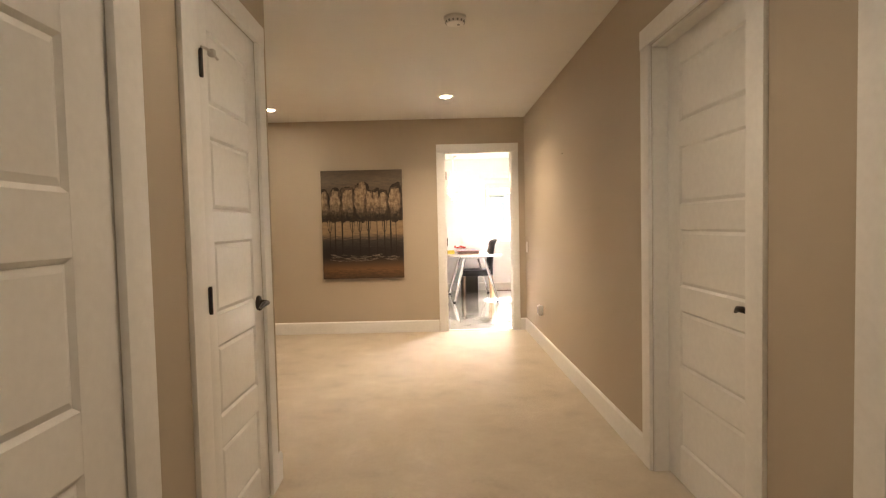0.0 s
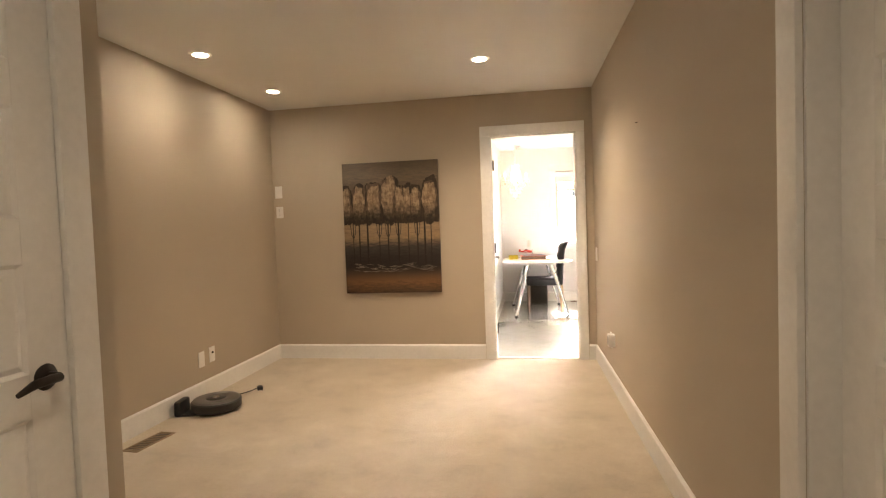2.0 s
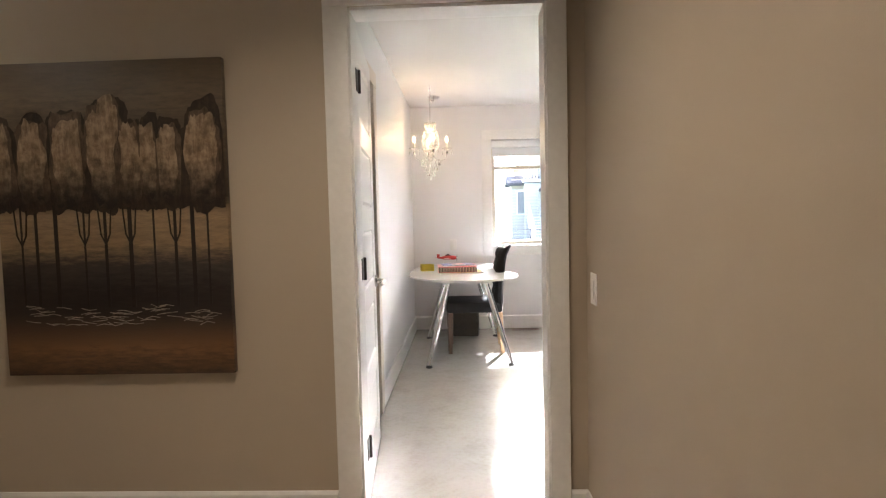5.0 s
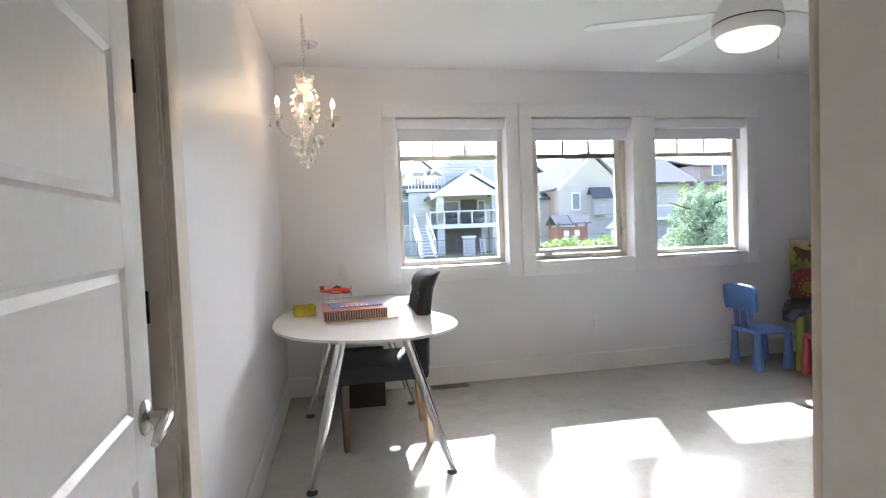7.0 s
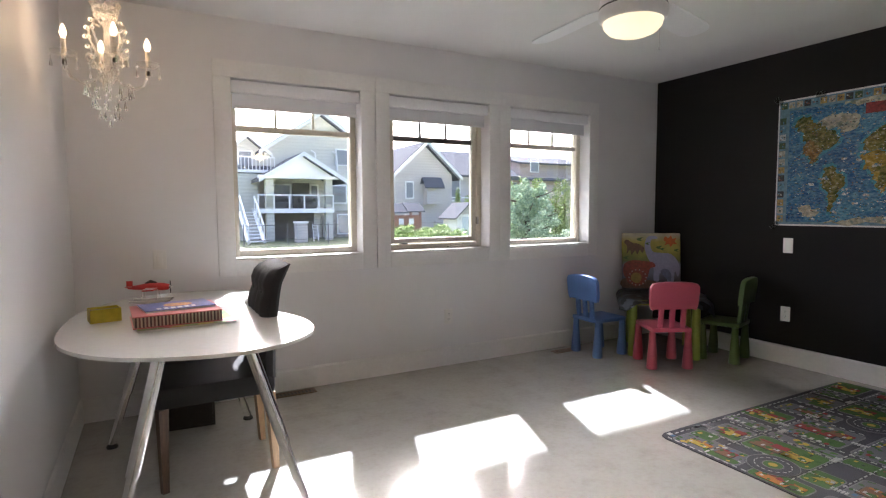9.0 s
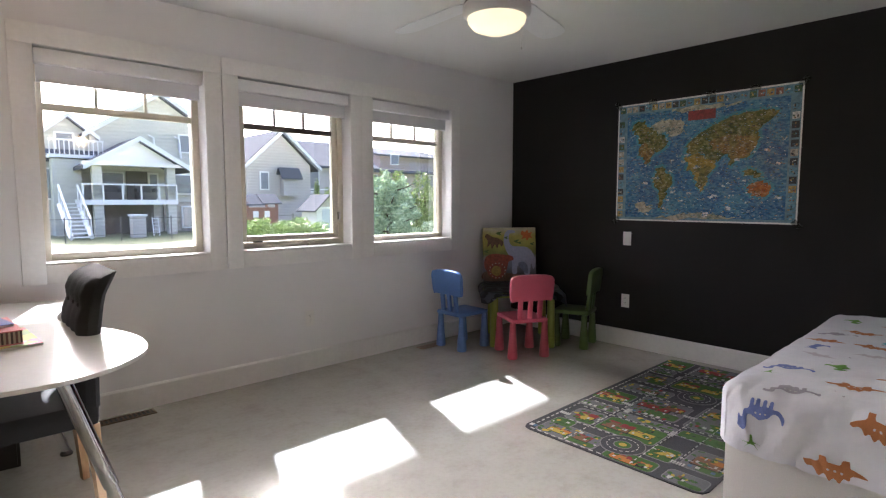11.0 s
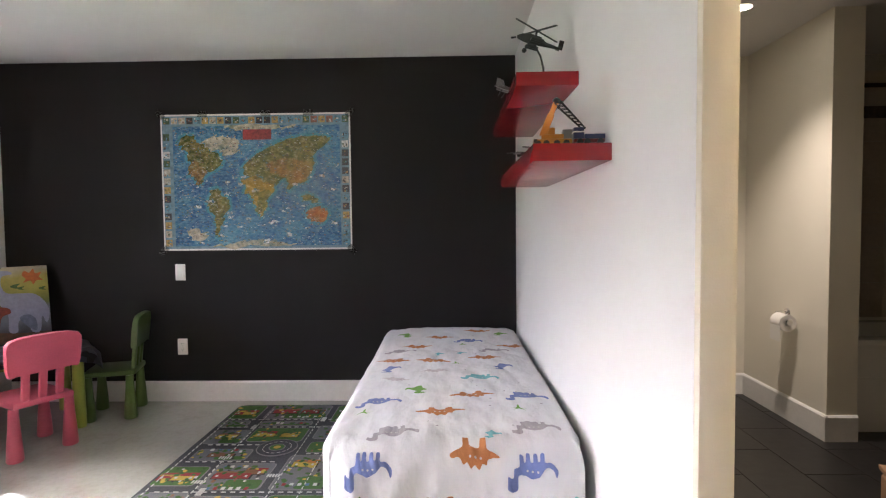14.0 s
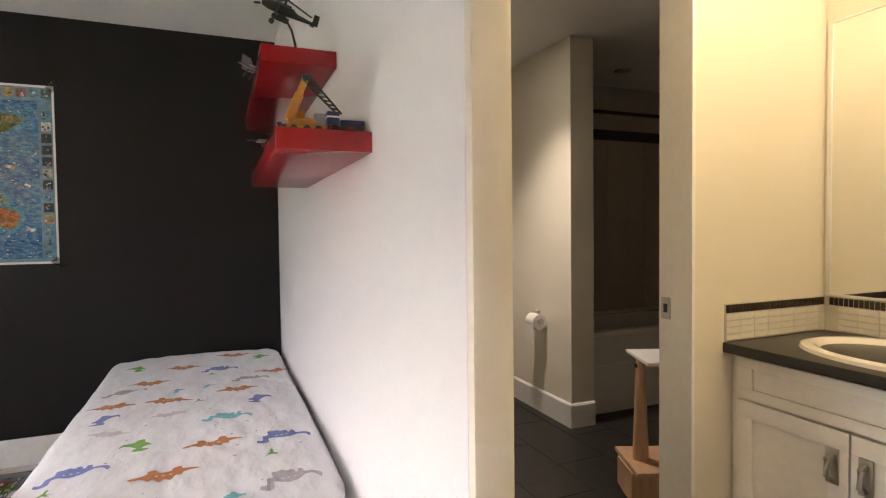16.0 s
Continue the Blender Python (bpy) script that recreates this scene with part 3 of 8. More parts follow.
def brush_mat(name, dark, mid, light, foot, head):
    """Dabbed paint: vertical strokes of three tones that sink into the dark foot of the row of trees."""
    m, nt, b = nodes_of(name)
    stroke, dab = noise_tex(nt, coords(nt, (1, 1, 0.28)), 55.0, 5.0, 0.7), noise_tex(nt, coords(nt), 22.0, 5.0, 0.65)
    c = ramp(nt, stroke, [(0.34, dark), (0.48, mid), (0.62, light)])
    c = mix(nt, 0.5, c, ramp(nt, dab, [(0.36, dark), (0.5, mid), (0.64, light)]))
    tc = nt.nodes.new("ShaderNodeTexCoord")
    sep = nt.nodes.new("ShaderNodeSeparateXYZ")
    nt.links.new(tc.outputs["Object"], sep.inputs[0])
    add = nt.nodes.new("ShaderNodeMath")
    add.operation = "MULTIPLY_ADD"
    nt.links.new(dab, add.inputs[0])
    add.inputs[1].default_value = 0.16
    nt.links.new(sep.outputs["Z"], add.inputs[2])
    mr = nt.nodes.new("ShaderNodeMapRange")
    mr.inputs["From Min"].default_value, mr.inputs["From Max"].default_value = foot + 0.08, head + 0.08
    nt.links.new(add.outputs[0], mr.inputs["Value"])
    nt.links.new(mix(nt, mr.outputs[0], (0.012, 0.008, 0.006), c), b.inputs["Base Color"])
    b.inputs["Roughness"].default_value = 0.45
    bump(nt, b, stroke, 0.5, 0.005)
    return m


CROWN_LAYERS = [
    (1.30, 1.12, 0.22, brush_mat("painted_crown_edges", (0.012, 0.008, 0.005), (0.022, 0.013, 0.008), (0.05, 0.03, 0.017), 0.50, 0.62)),
    (1.06, 0.99, 0.30, brush_mat("painted_crown_shade", (0.025, 0.016, 0.01), (0.085, 0.055, 0.034), (0.16, 0.11, 0.07), 0.66, 0.80)),
    (0.84, 0.88, 0.35, brush_mat("painted_crowns", (0.09, 0.058, 0.034), (0.25, 0.175, 0.105), (0.46, 0.35, 0.225), 0.70, 0.86)),
]
trunk_mat = plain("painted_trunks", (0.014, 0.009, 0.006), 0.5, vary=0.3)


def disc(bm, cx, y, cz, rx, rz, seg=24, wob=0.08, seed=0):
    vs = []
    for k in range(seg):
        a = 2 * math.pi * k / seg
        s = 1 + wob * noise.noise((math.cos(a) * 1.5 + seed * 7.1, math.sin(a) * 1.5, seed * 3.3))
        s *= 1 + wob * 0.4 * noise.noise((math.cos(a) * 6 + seed * 3.7, math.sin(a) * 6, seed * 1.3))
        vs.append(bm.verts.new((max(-0.457, min(0.457, cx + rx * s * math.copysign(abs(math.cos(a)) ** 0.7, math.cos(a)))), y, cz + rz * s * math.copysign(abs(math.sin(a)) ** 0.8, math.sin(a)))))
    bm.faces.new(vs)


# dark massed foliage behind the crowns, ragged below
bm = bmesh.new()
top = [(x, 0.80 + 0.02 * noise.noise((x * 9, 1.0, 0.0))) for x in np.linspace(-0.455, 0.455, 40)]
low = [(x, 0.655 + 0.03 * noise.noise((x * 14, 4.0, 0.0)) + 0.012 * noise.noise((x * 60, 2.0, 0.0))) for x in np.linspace(0.455, -0.455, 90)]
bm.faces.new([bm.verts.new((x, 0.0328, z)) for x, z in top + low])
part("painted_foliage", bm, CROWN_LAYERS[0][3], painting, "dark massed foliage", False)
crowns = [(-0.425, 0.83, 0.05, 0.155), (-0.298, 0.845, 0.062, 0.175), (-0.158, 0.85, 0.072, 0.18), (0.012, 0.99, 0.052, 0.10), (-0.02, 0.86, 0.064, 0.185), (0.095, 0.835, 0.05, 0.155), (0.168, 0.835, 0.04, 0.155), (0.245, 0.835, 0.046, 0.155), (0.378, 0.86, 0.068, 0.185)]
for n, (cx, cz, rx, rz) in enumerate(crowns):
    for k, (kx, kz, wob, mat_c) in enumerate(CROWN_LAYERS):
        bm = bmesh.new()
        disc(bm, -cx + 0.003 * k, 0.0335 + k * 0.0030 + n * 0.0003, cz + 0.006 * k, rx * kx, rz * kz, seg=48, seed=n + 20 * k, wob=wob)
        part(("painted_crown_edge", "painted_crown_shade", "painted_crown")[k], bm, mat_c, painting, "", False)
for k, tx in enumerate((-0.37, -0.31, -0.23, -0.115, -0.03, 0.07, 0.165, 0.25, 0.32, 0.38)):
    bm = bmesh.new()
    w2 = 0.004 + 0.002 * (k % 3)
    box(bm, (-tx - w2, 0.0325, 0.27), (-tx + w2, 0.0332, 0.68))
    if k in (0, 3, 4, 5, 7):
        for sg in (-1, 1):
            tube(bm, [(-tx, 0.0332, 0.52), (-tx + sg * 0.018, 0.0332, 0.56), (-tx + sg * 0.026, 0.0332, 0.66)], 0.003, 5)
    part("painted_trunk", bm, trunk_mat, painting, "dark painted trunk", False)
bm = bmesh.new()
for k in range(60):
    x, z = random.uniform(-0.42, 0.38), random.uniform(0.20, 0.275)
    tube(bm, [(x, 0.0328, z), (x + 0.03, 0.0328, z + random.uniform(-0.008, 0.008)), (x + 0.06, 0.0328, z + random.uniform(-0.01, 0.01))], 0.0016, 5)
tagged(part("painted_highlights", bm, plain("pale_paint", (0.30, 0.25, 0.19), 0.5, vary=0.4), painting, "pale brush strokes", False), kind="stuff")

# Robot vacuum and its dock.
RX, RY = -1.875, -1.50
robot = thing("robot_vacuum", "round black and grey robot vacuum docked on carpet", "robot vacuum", pose(RX, RY, 0.0, 0, 0, 100))
bm = bmesh.new()
lathe(bm, [(0.0, 0.012), (0.15, 0.012), (0.166, 0.022), (0.168, 0.07), (0.160, 0.078), (0.0, 0.078)], 40)
part("bumper", bm, M_DARKPL, robot, "black bumper")
bm = bmesh.new()
lathe(bm, [(0.068, 0.079), (0.145, 0.079), (0.158, 0.0795), (0.152, 0.086), (0.140, 0.0885), (0.072, 0.0885), (0.068, 0.086)], 40)
part("top_ring", bm, plain("warm_grey_plastic", (0.11, 0.10, 0.09), 0.35, vary=0.05), robot, "grey top ring")
bm = bmesh.new()
lathe(bm, [(0.0, 0.079), (0.066, 0.079), (0.066, 0.087), (0.058, 0.090), (0.0, 0.090)], 32)
part("control_disc", bm, M_DARKPL, robot, "black control disc")
bm = bmesh.new()
lathe(bm, [(0.0, 0.090), (0.024, 0.090), (0.022, 0.094), (0.0, 0.0955)], 24)
part("button", bm, M_CHROME, robot, "silver start button")
boxed("handle_flap", (0.085, -0.045, 0.087), (0.135, 0.045, 0.0905), M_GREYPL, robot, 0.002)
for sy in (-1, 1):
    bm = bmesh.new()
    lathe(bm, [(0, -0.012), (0.035, -0.012), (0.035, 0.012), (0, 0.012)], 18, pose(0, sy * 0.11, 0.0352, 90))
    part("wheel", bm, M_DARKPL, robot)
dock = thing("charging_dock", "low black charging dock with cable against baseboard", "dock", pose(-2.045, -1.60, 0, 0, 0, 10))
bm = bmesh.new()
box(bm, (-0.05, -0.075, 0), (0.0, 0.075, 0.105), 0.018)
box(bm, (-0.01, -0.06, 0), (0.085, 0.06, 0.012), 0.004)
part("body", bm, M_DARKPL, dock)
cable = thing("power_cable", "thin black power cable lying on the carpet", "cable")
bm = bmesh.new()
tube(bm, [(-2.03, -1.53, 0.04), (-1.99, -1.43, 0.075), (-1.97, -1.34, 0.07), (-1.95, -1.30, 0.04), (-1.92, -1.24, 0.012), (-1.87, -1.17, 0.012), (-1.82, -1.12, 0.02), (-1.79, -1.08, 0.03)], 0.004, 7)
part("cord", bm, M_DARKPL, cable)
bm = bmesh.new()
box(bm, (-0.02, -0.016, 0.0), (0.02, 0.016, 0.03), 0.004, pose(-1.78, -1.065, 0.012, 12, 0, 40))
part("plug", bm, M_DARKPL, cable)
bm = bmesh.new()
tube(bm, [(-1.78, -1.065, 0.018), (-1.765, -1.05, 0.0)], 0.003, 6)
part("loop", bm, M_DARKPL, cable)


def floor_vent(m, material, w=0.27, d=0.075, label="brown slatted floor vent", slat=11):
    ob = thing("floor_vent", label, "vent", m)
    bm = bmesh.new()
    box(bm, (-w / 2, -d / 2, 0.0), (w / 2, -d / 2 + 0.012, 0.005), 0.001)
    box(bm, (-w / 2, d / 2 - 0.012, 0.0), (w / 2, d / 2, 0.005), 0.001)
    box(bm, (-w / 2, -d / 2 + 0.012, 0.0), (-w / 2 + 0.014, d / 2 - 0.012, 0.005), 0.001)
    box(bm, (w / 2 - 0.014, -d / 2 + 0.012, 0.0), (w / 2, d / 2 - 0.012, 0.005), 0.001)
    part("frame", bm, material, ob)
    boxed("duct", (-w / 2 + 0.014, -d / 2 + 0.012, 0.0003), (w / 2 - 0.014, d / 2 - 0.012, 0.001), M_DARKPL, ob)
    for k in range(slat):
        x = -w / 2 + 0.014 + (k + 0.5) * (w - 0.028) / slat
        boxed("slat", (x - 0.005, -d / 2 + 0.012, 0.001), (x + 0.005, d / 2 - 0.012, 0.004), material, ob)
    return ob


VENT_TAN = plain("tan_metal", (0.30, 0.21, 0.12), 0.45, 0.2, vary=0.1)
floor_vent(pose(-1.955, -2.08, 0, 0, 0, 84), VENT_TAN, 0.30, 0.11)

# ---- bedroom: trim and windows ----
closet_trim = casing((BX0, 1.21), (BX0, 0.45), material=M_TAN, depth=0.118, w=0.10)
boxed("door_stop", (0.0118, -0.052, 0), (0.021, -0.008, DOOR_H - 0.013), M_TAN, closet_trim, 0.002)
boxed("door_stop", (0.739, -0.052, 0), (0.7482, -0.008, DOOR_H - 0.013), M_TAN, closet_trim, 0.002)
for hz in (0.27, 1.045, 1.63):
    bm = bmesh.new()
    box(bm, (-0.225, 1.1935, hz - 0.042), (-0.170, 1.198, hz + 0.042), 0.002)
    tagged(part("closet_hinge", bm, M_BRONZE), "dark bronze hinge leaf on the closet jamb", "hinge", "closet door hinges")
door("door_7", "white five-panel closet door swung inwards", 0.72, pose(-0.235, 1.19, 0, 0, 0, 180), levers=(), lever_x=0.65)
# closet behind it
wall("wall_closet_back", (-1.0, 1.45), (-1.0, 0.2), -0.08, M_WHITE, "white closet wall")
wall("wall_closet_side", (-0.235, 1.35), (-1.0, 1.35), -0.08, M_WHITE, "white closet wall")
wall("wall_closet_near", (-1.0, 0.3), (-0.235, 0.3), -0.08, M_WHITE, "white closet wall")

for a, b in [((BX0, BY1), (BX0, 1.315)), ((BX0, 0.348), (BX0, BY0)), ((BX1, BY1), (BX0, BY1)), ((BX1, BY0), (BX1, BY1)), ((BED_WALL_X, BY0), (BX1, BY0)), ((0.84, BY0), (1.017, BY0))]:
    baseboard(a, b, 0.145)

WY = BY1 + 0.13  # plane of the window frames


def window(name, x0, x1, opens):
    ob = thing(name, "almond vinyl window with a three-light grille above", "window", pose(x0, 0, WZ0), kind="structure")
    w, h = x1 - x0, WZ1 - WZ0
    fr = M_ALMOND
    f = 0.042
    # lining of the reveal and the sill
    boxed("window_sill", (0.001, BY1 - 0.004, 0.0), (w - 0.001, WY + 0.06, 0.014), M_TRIM, ob, 0.003, "white sill board")
    bm = bmesh.new()
    box(bm, (0.001, WY - 0.02, 0.014), (f, WY + 0.05, h), 0.004)
    box(bm, (w - f, WY - 0.02, 0.014), (w - 0.001, WY + 0.05, h), 0.004)
    box(bm, (f, WY - 0.02, 0.014), (w - f, WY + 0.05, 0.014 + f), 0.004)
    box(bm, (f, WY - 0.02, h - f), (w - f, WY + 0.05, h - 0.001), 0.004)
    part("window_frame", bm, fr, ob)
    lo, top = 0.014 + f, h - f
    inner = f
    if opens:
        s = 0.045
        bm = bmesh.new()
        box(bm, (f + 0.003, WY - 0.008, lo + 0.003), (f + s, WY + 0.03, top - 0.003), 0.004)
        box(bm, (w - f - s, WY - 0.008, lo + 0.003), (w - f - 0.003, WY + 0.03, top - 0.003), 0.004)
        box(bm, (f + s, WY - 0.008, lo + 0.003), (w - f - s, WY + 0.03, lo + s), 0.004)
        box(bm, (f + s, WY - 0.008, top - s), (w - f - s, WY + 0.03, top - 0.003), 0.004)
        part("sash", bm, fr, ob, "opening sash")
        inner, lo, top = f + s, lo + s, top - s
    bar = 1.762 - WZ0
    bmat = M_BRONZE_FRAME if opens else fr
    boxed("transom_bar", (inner, WY - 0.004, bar - 0.019), (w - inner, WY + 0.03, bar + 0.019), bmat, ob, 0.003)
    for k in (1, 2):
        x = inner + (w - 2 * inner) * k / 3
        boxed("grille_bar", (x - 0.008, WY + 0.002, bar + 0.019), (x + 0.008, WY + 0.022, top), bmat, ob, 0.002)
    for za, zb, xa, xb in [(lo, bar - 0.019, inner, w - inner)] + [(bar + 0.019, top, inner + (w - 2 * inner) * k / 3 + (0.008 if k else 0), inner + (w - 2 * inner) * (k + 1) / 3 - (0.008 if k < 2 else 0)) for k in range(3)]:
        g = boxed("pane", (xa, WY + 0.008, za), (xb, WY + 0.012, zb), M_GLASS, ob)
        g.visible_shadow = False
    if opens:
        bm = bmesh.new()
        box(bm, (w * 0.62, WY - 0.055, 0.018), (w * 0.76, WY - 0.012, 0.034), 0.004)
        tube(bm, [(w * 0.64, WY - 0.05, 0.036), (w * 0.70, WY - 0.058, 0.046), (w * 0.76, WY - 0.05, 0.040)], 0.006, 8)
        part("crank_handle", bm, fr, ob)
        boxed("latch", (w - 0.052, WY - 0.034, 0.20), (w - 0.034, WY - 0.012, 0.26), M_NICKEL, ob, 0.003)
        boxed("lock_lever", (0.12, WY - 0.03, 0.055), (0.19, WY - 0.018, 0.065), M_BRONZE, ob, 0.002)
    # casing boards on the wall
    c = 0.105
    t = 0.016
    boxed("side_board", (-c, BY1 - t, -0.10), (0.0, BY1 - 0.0003, h), M_TRIM, ob, 0.003)
    boxed("side_board", (w, BY1 - t, -0.10), (w + c, BY1 - 0.0003, h), M_TRIM, ob, 0.003)
    boxed("head_board", (-c, BY1 - t - 0.002, h), (w + c, BY1 - 0.0003, h + 0.105), M_TRIM, ob, 0.003)
    boxed("apron_board", (0.0, BY1 - t, -0.10), (w, BY1 - 0.0003, 0.0), M_TRIM, ob, 0.003)
    # blind
    bl = thing("roller_blind", "white roller blind rolled up under its cassette", "blind", pose(x0, 0, WZ1), "window blinds")
    boxed("cassette", (0.004, BY1 + 0.006, -0.085), (w - 0.004, BY1 + 0.075, -0.010), M_SHADE_IN, bl, 0.004)
    boxed("fabric", (0.012, BY1 + 0.050, -0.165), (w - 0.012, BY1 + 0.054, -0.08), M_FABRIC_W, bl)
    boxed("hem_bar", (0.012, BY1 + 0.045, -0.178), (w - 0.012, BY1 + 0.059, -0.163), M_SHADE_IN, bl, 0.003)
    return ob


M_BRONZE_FRAME = plain("dark_window_bar", (0.14, 0.12, 0.10), 0.45, vary=0.08)
M_FABRIC_W = plain("blind_fabric", (0.72, 0.72, 0.75), 0.8, grain=300, vary=0.05)
for n, (a, b) in enumerate(WINDOWS):
    window(f"window_{n + 1}", a, b, n == 1)
wall_plate("light_switch", "white switch plate on the wall by the desk", "switch", pose(0.322, BY1, 0.93, 0, 0, 180), kind="switch")
wall_plate("wall_outlet", "white outlet below the middle window", "outlet", pose(2.31, BY1, 0.385, 0, 0, 180), kind="outlet")
wall_plate("light_switch", "white switch plate on the charcoal wall", "switch", pose(BX1, 2.522, 0.93, 0, 0, 90), kind="switch")
wall_plate("wall_outlet", "white outlet on the charcoal wall", "outlet", pose(BX1, 2.522, 0.395, 0, 0, 90), kind="outlet")
floor_vent(pose(1.08, 3.70, 0), plain("bronze_vent", (0.16, 0.11, 0.07), 0.45, 0.4), 0.29, 0.085)
floor_vent(pose(3.40, 3.66, 0), plain("bronze_vent_small", (0.20, 0.14, 0.09), 0.45, 0.4), 0.27, 0.085)

# ---- bedroom things ----


def spline(ctrl, n):
    """A smooth closed outline through control points."""
    out, k = [], len(ctrl)
    for i in range(k):
        p0, p1, p2, p3 = (Vector(ctrl[(i + j - 1) % k]) for j in range(4))
        for s in range(n):
            t = s / n
            q = 0.5 * ((2 * p1) + (p2 - p0) * t + (2 * p0 - 5 * p1 + 4 * p2 - p3) * t * t + (3 * p1 - p0 - 3 * p2 + p3) * t ** 3)
            out.append((q.x, q.y))
    return out


# Desk with a kidney-shaped glossy top and splayed chrome legs.
M_GLOSSW = plain("glossy_white_laminate", (0.78, 0.78, 0.77), 0.14, vary=0.02, relief=0.0)
desk = thing("desk", "glossy white kidney-shaped desk on splayed chrome legs", "desk", pose(0.40, 2.92, 0))
bm = bmesh.new()
OUT = [(-0.47, -0.05), (-0.43, -0.42), (-0.26, -0.68), (0.02, -0.81), (0.26, -0.80), (0.44, -0.64), (0.49, -0.42), (0.44, -0.18), (0.33, 0.02), (0.31, 0.25), (0.38, 0.48), (0.43, 0.64), (0.30, 0.79), (0.05, 0.82), (-0.22, 0.72), (-0.42, 0.40)]
prism(bm, spline(OUT, 5), 0.716, 0.73, bevel=0.004)
part("desktop", bm, M_GLOSSW, desk, "glossy white kidney-shaped top")
for sx, sy, fx, fy in [(-0.10, -0.60, -0.27, -0.67), (0.20, -0.60, 0.406, -0.627), (-0.13, 0.38, -0.337, 0.41), (0.14, 0.42, 0.343, 0.476)]:
    bm = bmesh.new()
    top, foot = Vector((sx, sy, 0.712)), Vector((fx, fy, 0.02))
    mid = top.lerp(foot, 0.62)
    tube(bm, [top, mid], 0.024, 16)
    tube(bm, [mid, foot], 0.019, 16)
    leg = part("leg", bm, M_CHROME, desk)
    bm = bmesh.new()
    lathe(bm, [(0, 0), (0.027, 0), (0.028, 0.008), (0.018, 0.022), (0, 0.024)], 18, Matrix.Translation((fx, fy, 0)))
    part("foot", bm, M_DARKPL, leg, "black adjustable foot")
for y0 in (-0.60, 0.40):
    boxed("cross_beam", (-0.16, y0 - 0.03, 0.685), (0.24, y0 + 0.03, 0.7155), plain("white_metal", (0.7, 0.7, 0.7), 0.35, 0.2), desk, 0.004)
boxed("long_beam", (0.0, -0.57, 0.69), (0.07, 0.37, 0.7155), bpy.data.materials["white_metal"], desk, 0.004)

# Upholstered chair pushed under the desk.
M_FABRIC = plain("charcoal_fabric", (0.020, 0.018, 0.019), 0.9, grain=500, vary=0.3, relief=0.4)
M_LEG1 = wood_mat("dark_stained_wood", (0.07, 0.04, 0.025), (0.16, 0.09, 0.05))
M_LEG2 = wood_mat("light_beech_wood", (0.42, 0.27, 0.15), (0.58, 0.40, 0.24))
chair = thing("dining_chair", "charcoal fabric chair with tufted back and wooden legs", "chair", pose(0.52, 2.88, 0))
bm = bmesh.new()
box(bm, (-0.255, -0.22, 0.37), (0.25, 0.22, 0.47), 0.03)
part("seat", bm, M_FABRIC, chair)
bm = bmesh.new()
NU, NV = 14, 12
grid = {}
for side in (0, 1):
    for i in range(NU + 1):
        for j in range(NV + 1):
            u, v = i / NU, j / NV
            y = -0.215 + 0.43 * u
            z = 0.44 + 0.53 * v
            lean = 0.215 + 0.055 * v * v
            roll = 0.03 * max(0.0, v - 0.82) / 0.18
            tuft = 0.017 * abs(math.sin(math.pi * u * 4)) * abs(math.sin(math.pi * (v * 4))) if side == 0 else 0.0
            edge = 0.02 * max(0.0, abs(2 * u - 1) - 0.85) / 0.15
            x = lean - 0.030 - tuft + edge + roll * 0.6 if side == 0 else lean + 0.042 - edge + roll * 0.9
            z2 = z - (0.02 * max(0.0, v - 0.9) / 0.1 if side == 0 else 0)
            grid[side, i, j] = bm.verts.new((x, y, z2))
for side in (0, 1):
    for i in range(NU):
        for j in range(NV):
            q = (grid[side, i, j], grid[side, i + 1, j], grid[side, i + 1, j + 1], grid[side, i, j + 1])
            bm.faces.new(q if side == 0 else q[::-1])
for i in range(NU):
    bm.faces.new((grid[0, i, NV], grid[0, i + 1, NV], grid[1, i + 1, NV], grid[1, i, NV]))
    bm.faces.new((grid[0, i, 0], grid[1, i, 0], grid[1, i + 1, 0], grid[0, i + 1, 0]))
for j in range(NV):
    bm.faces.new((grid[0, 0, j], grid[0, 0, j + 1], grid[1, 0, j + 1], grid[1, 0, j]))
    bm.faces.new((grid[0, NU, j], grid[1, NU, j], grid[1, NU, j + 1], grid[0, NU, j + 1]))
part("backrest", bm, M_FABRIC, chair, "tufted backrest")
for j in range(1, 4):
    for i in range(3):
        bm = bmesh.new()
        yy, zz = -0.107 + 0.107 * i, 0.44 + 0.53 * j / 4
        lathe(bm, [(0, 0), (0.010, 0), (0.007, 0.006), (0, 0.007)], 10, pose(0.215 + 0.055 * (j / 4) ** 2 - 0.031, yy, zz, 0, -90, 0))
        part("button", bm, M_FABRIC, chair)
for x, y, mt in [(-0.225, -0.19, M_LEG1), (-0.225, 0.19, M_LEG1), (0.225, -0.18, M_LEG2), (0.225, 0.18, M_LEG2)]:
    bm = bmesh.new()
    splay = 0.02 if x > 0 else 0.0
    tube(bm, [(x, y, 0.372), (x + splay, y, 0.0)], 0.02, 4, [0.029, 0.019])
    part("leg", bm, mt, chair)
bin_ob = thing("waste_bin", "square dark brown waste bin under the desk", "bin", pose(0.425, 3.545, 0, 0, 0, -4))
bm = bmesh.new()
for lo, hi in [((-0.15, -0.14, 0), (0.15, 0.14, 0.012)), ((-0.15, -0.14, 0.012), (-0.138, 0.14, 0.36)), ((0.138, -0.14, 0.012), (0.15, 0.14, 0.36)), ((-0.138, -0.14, 0.012), (0.138, -0.128, 0.36)), ((-0.138, 0.128, 0.012), (0.138, 0.14, 0.36))]:
    box(bm, lo, hi, 0.002)
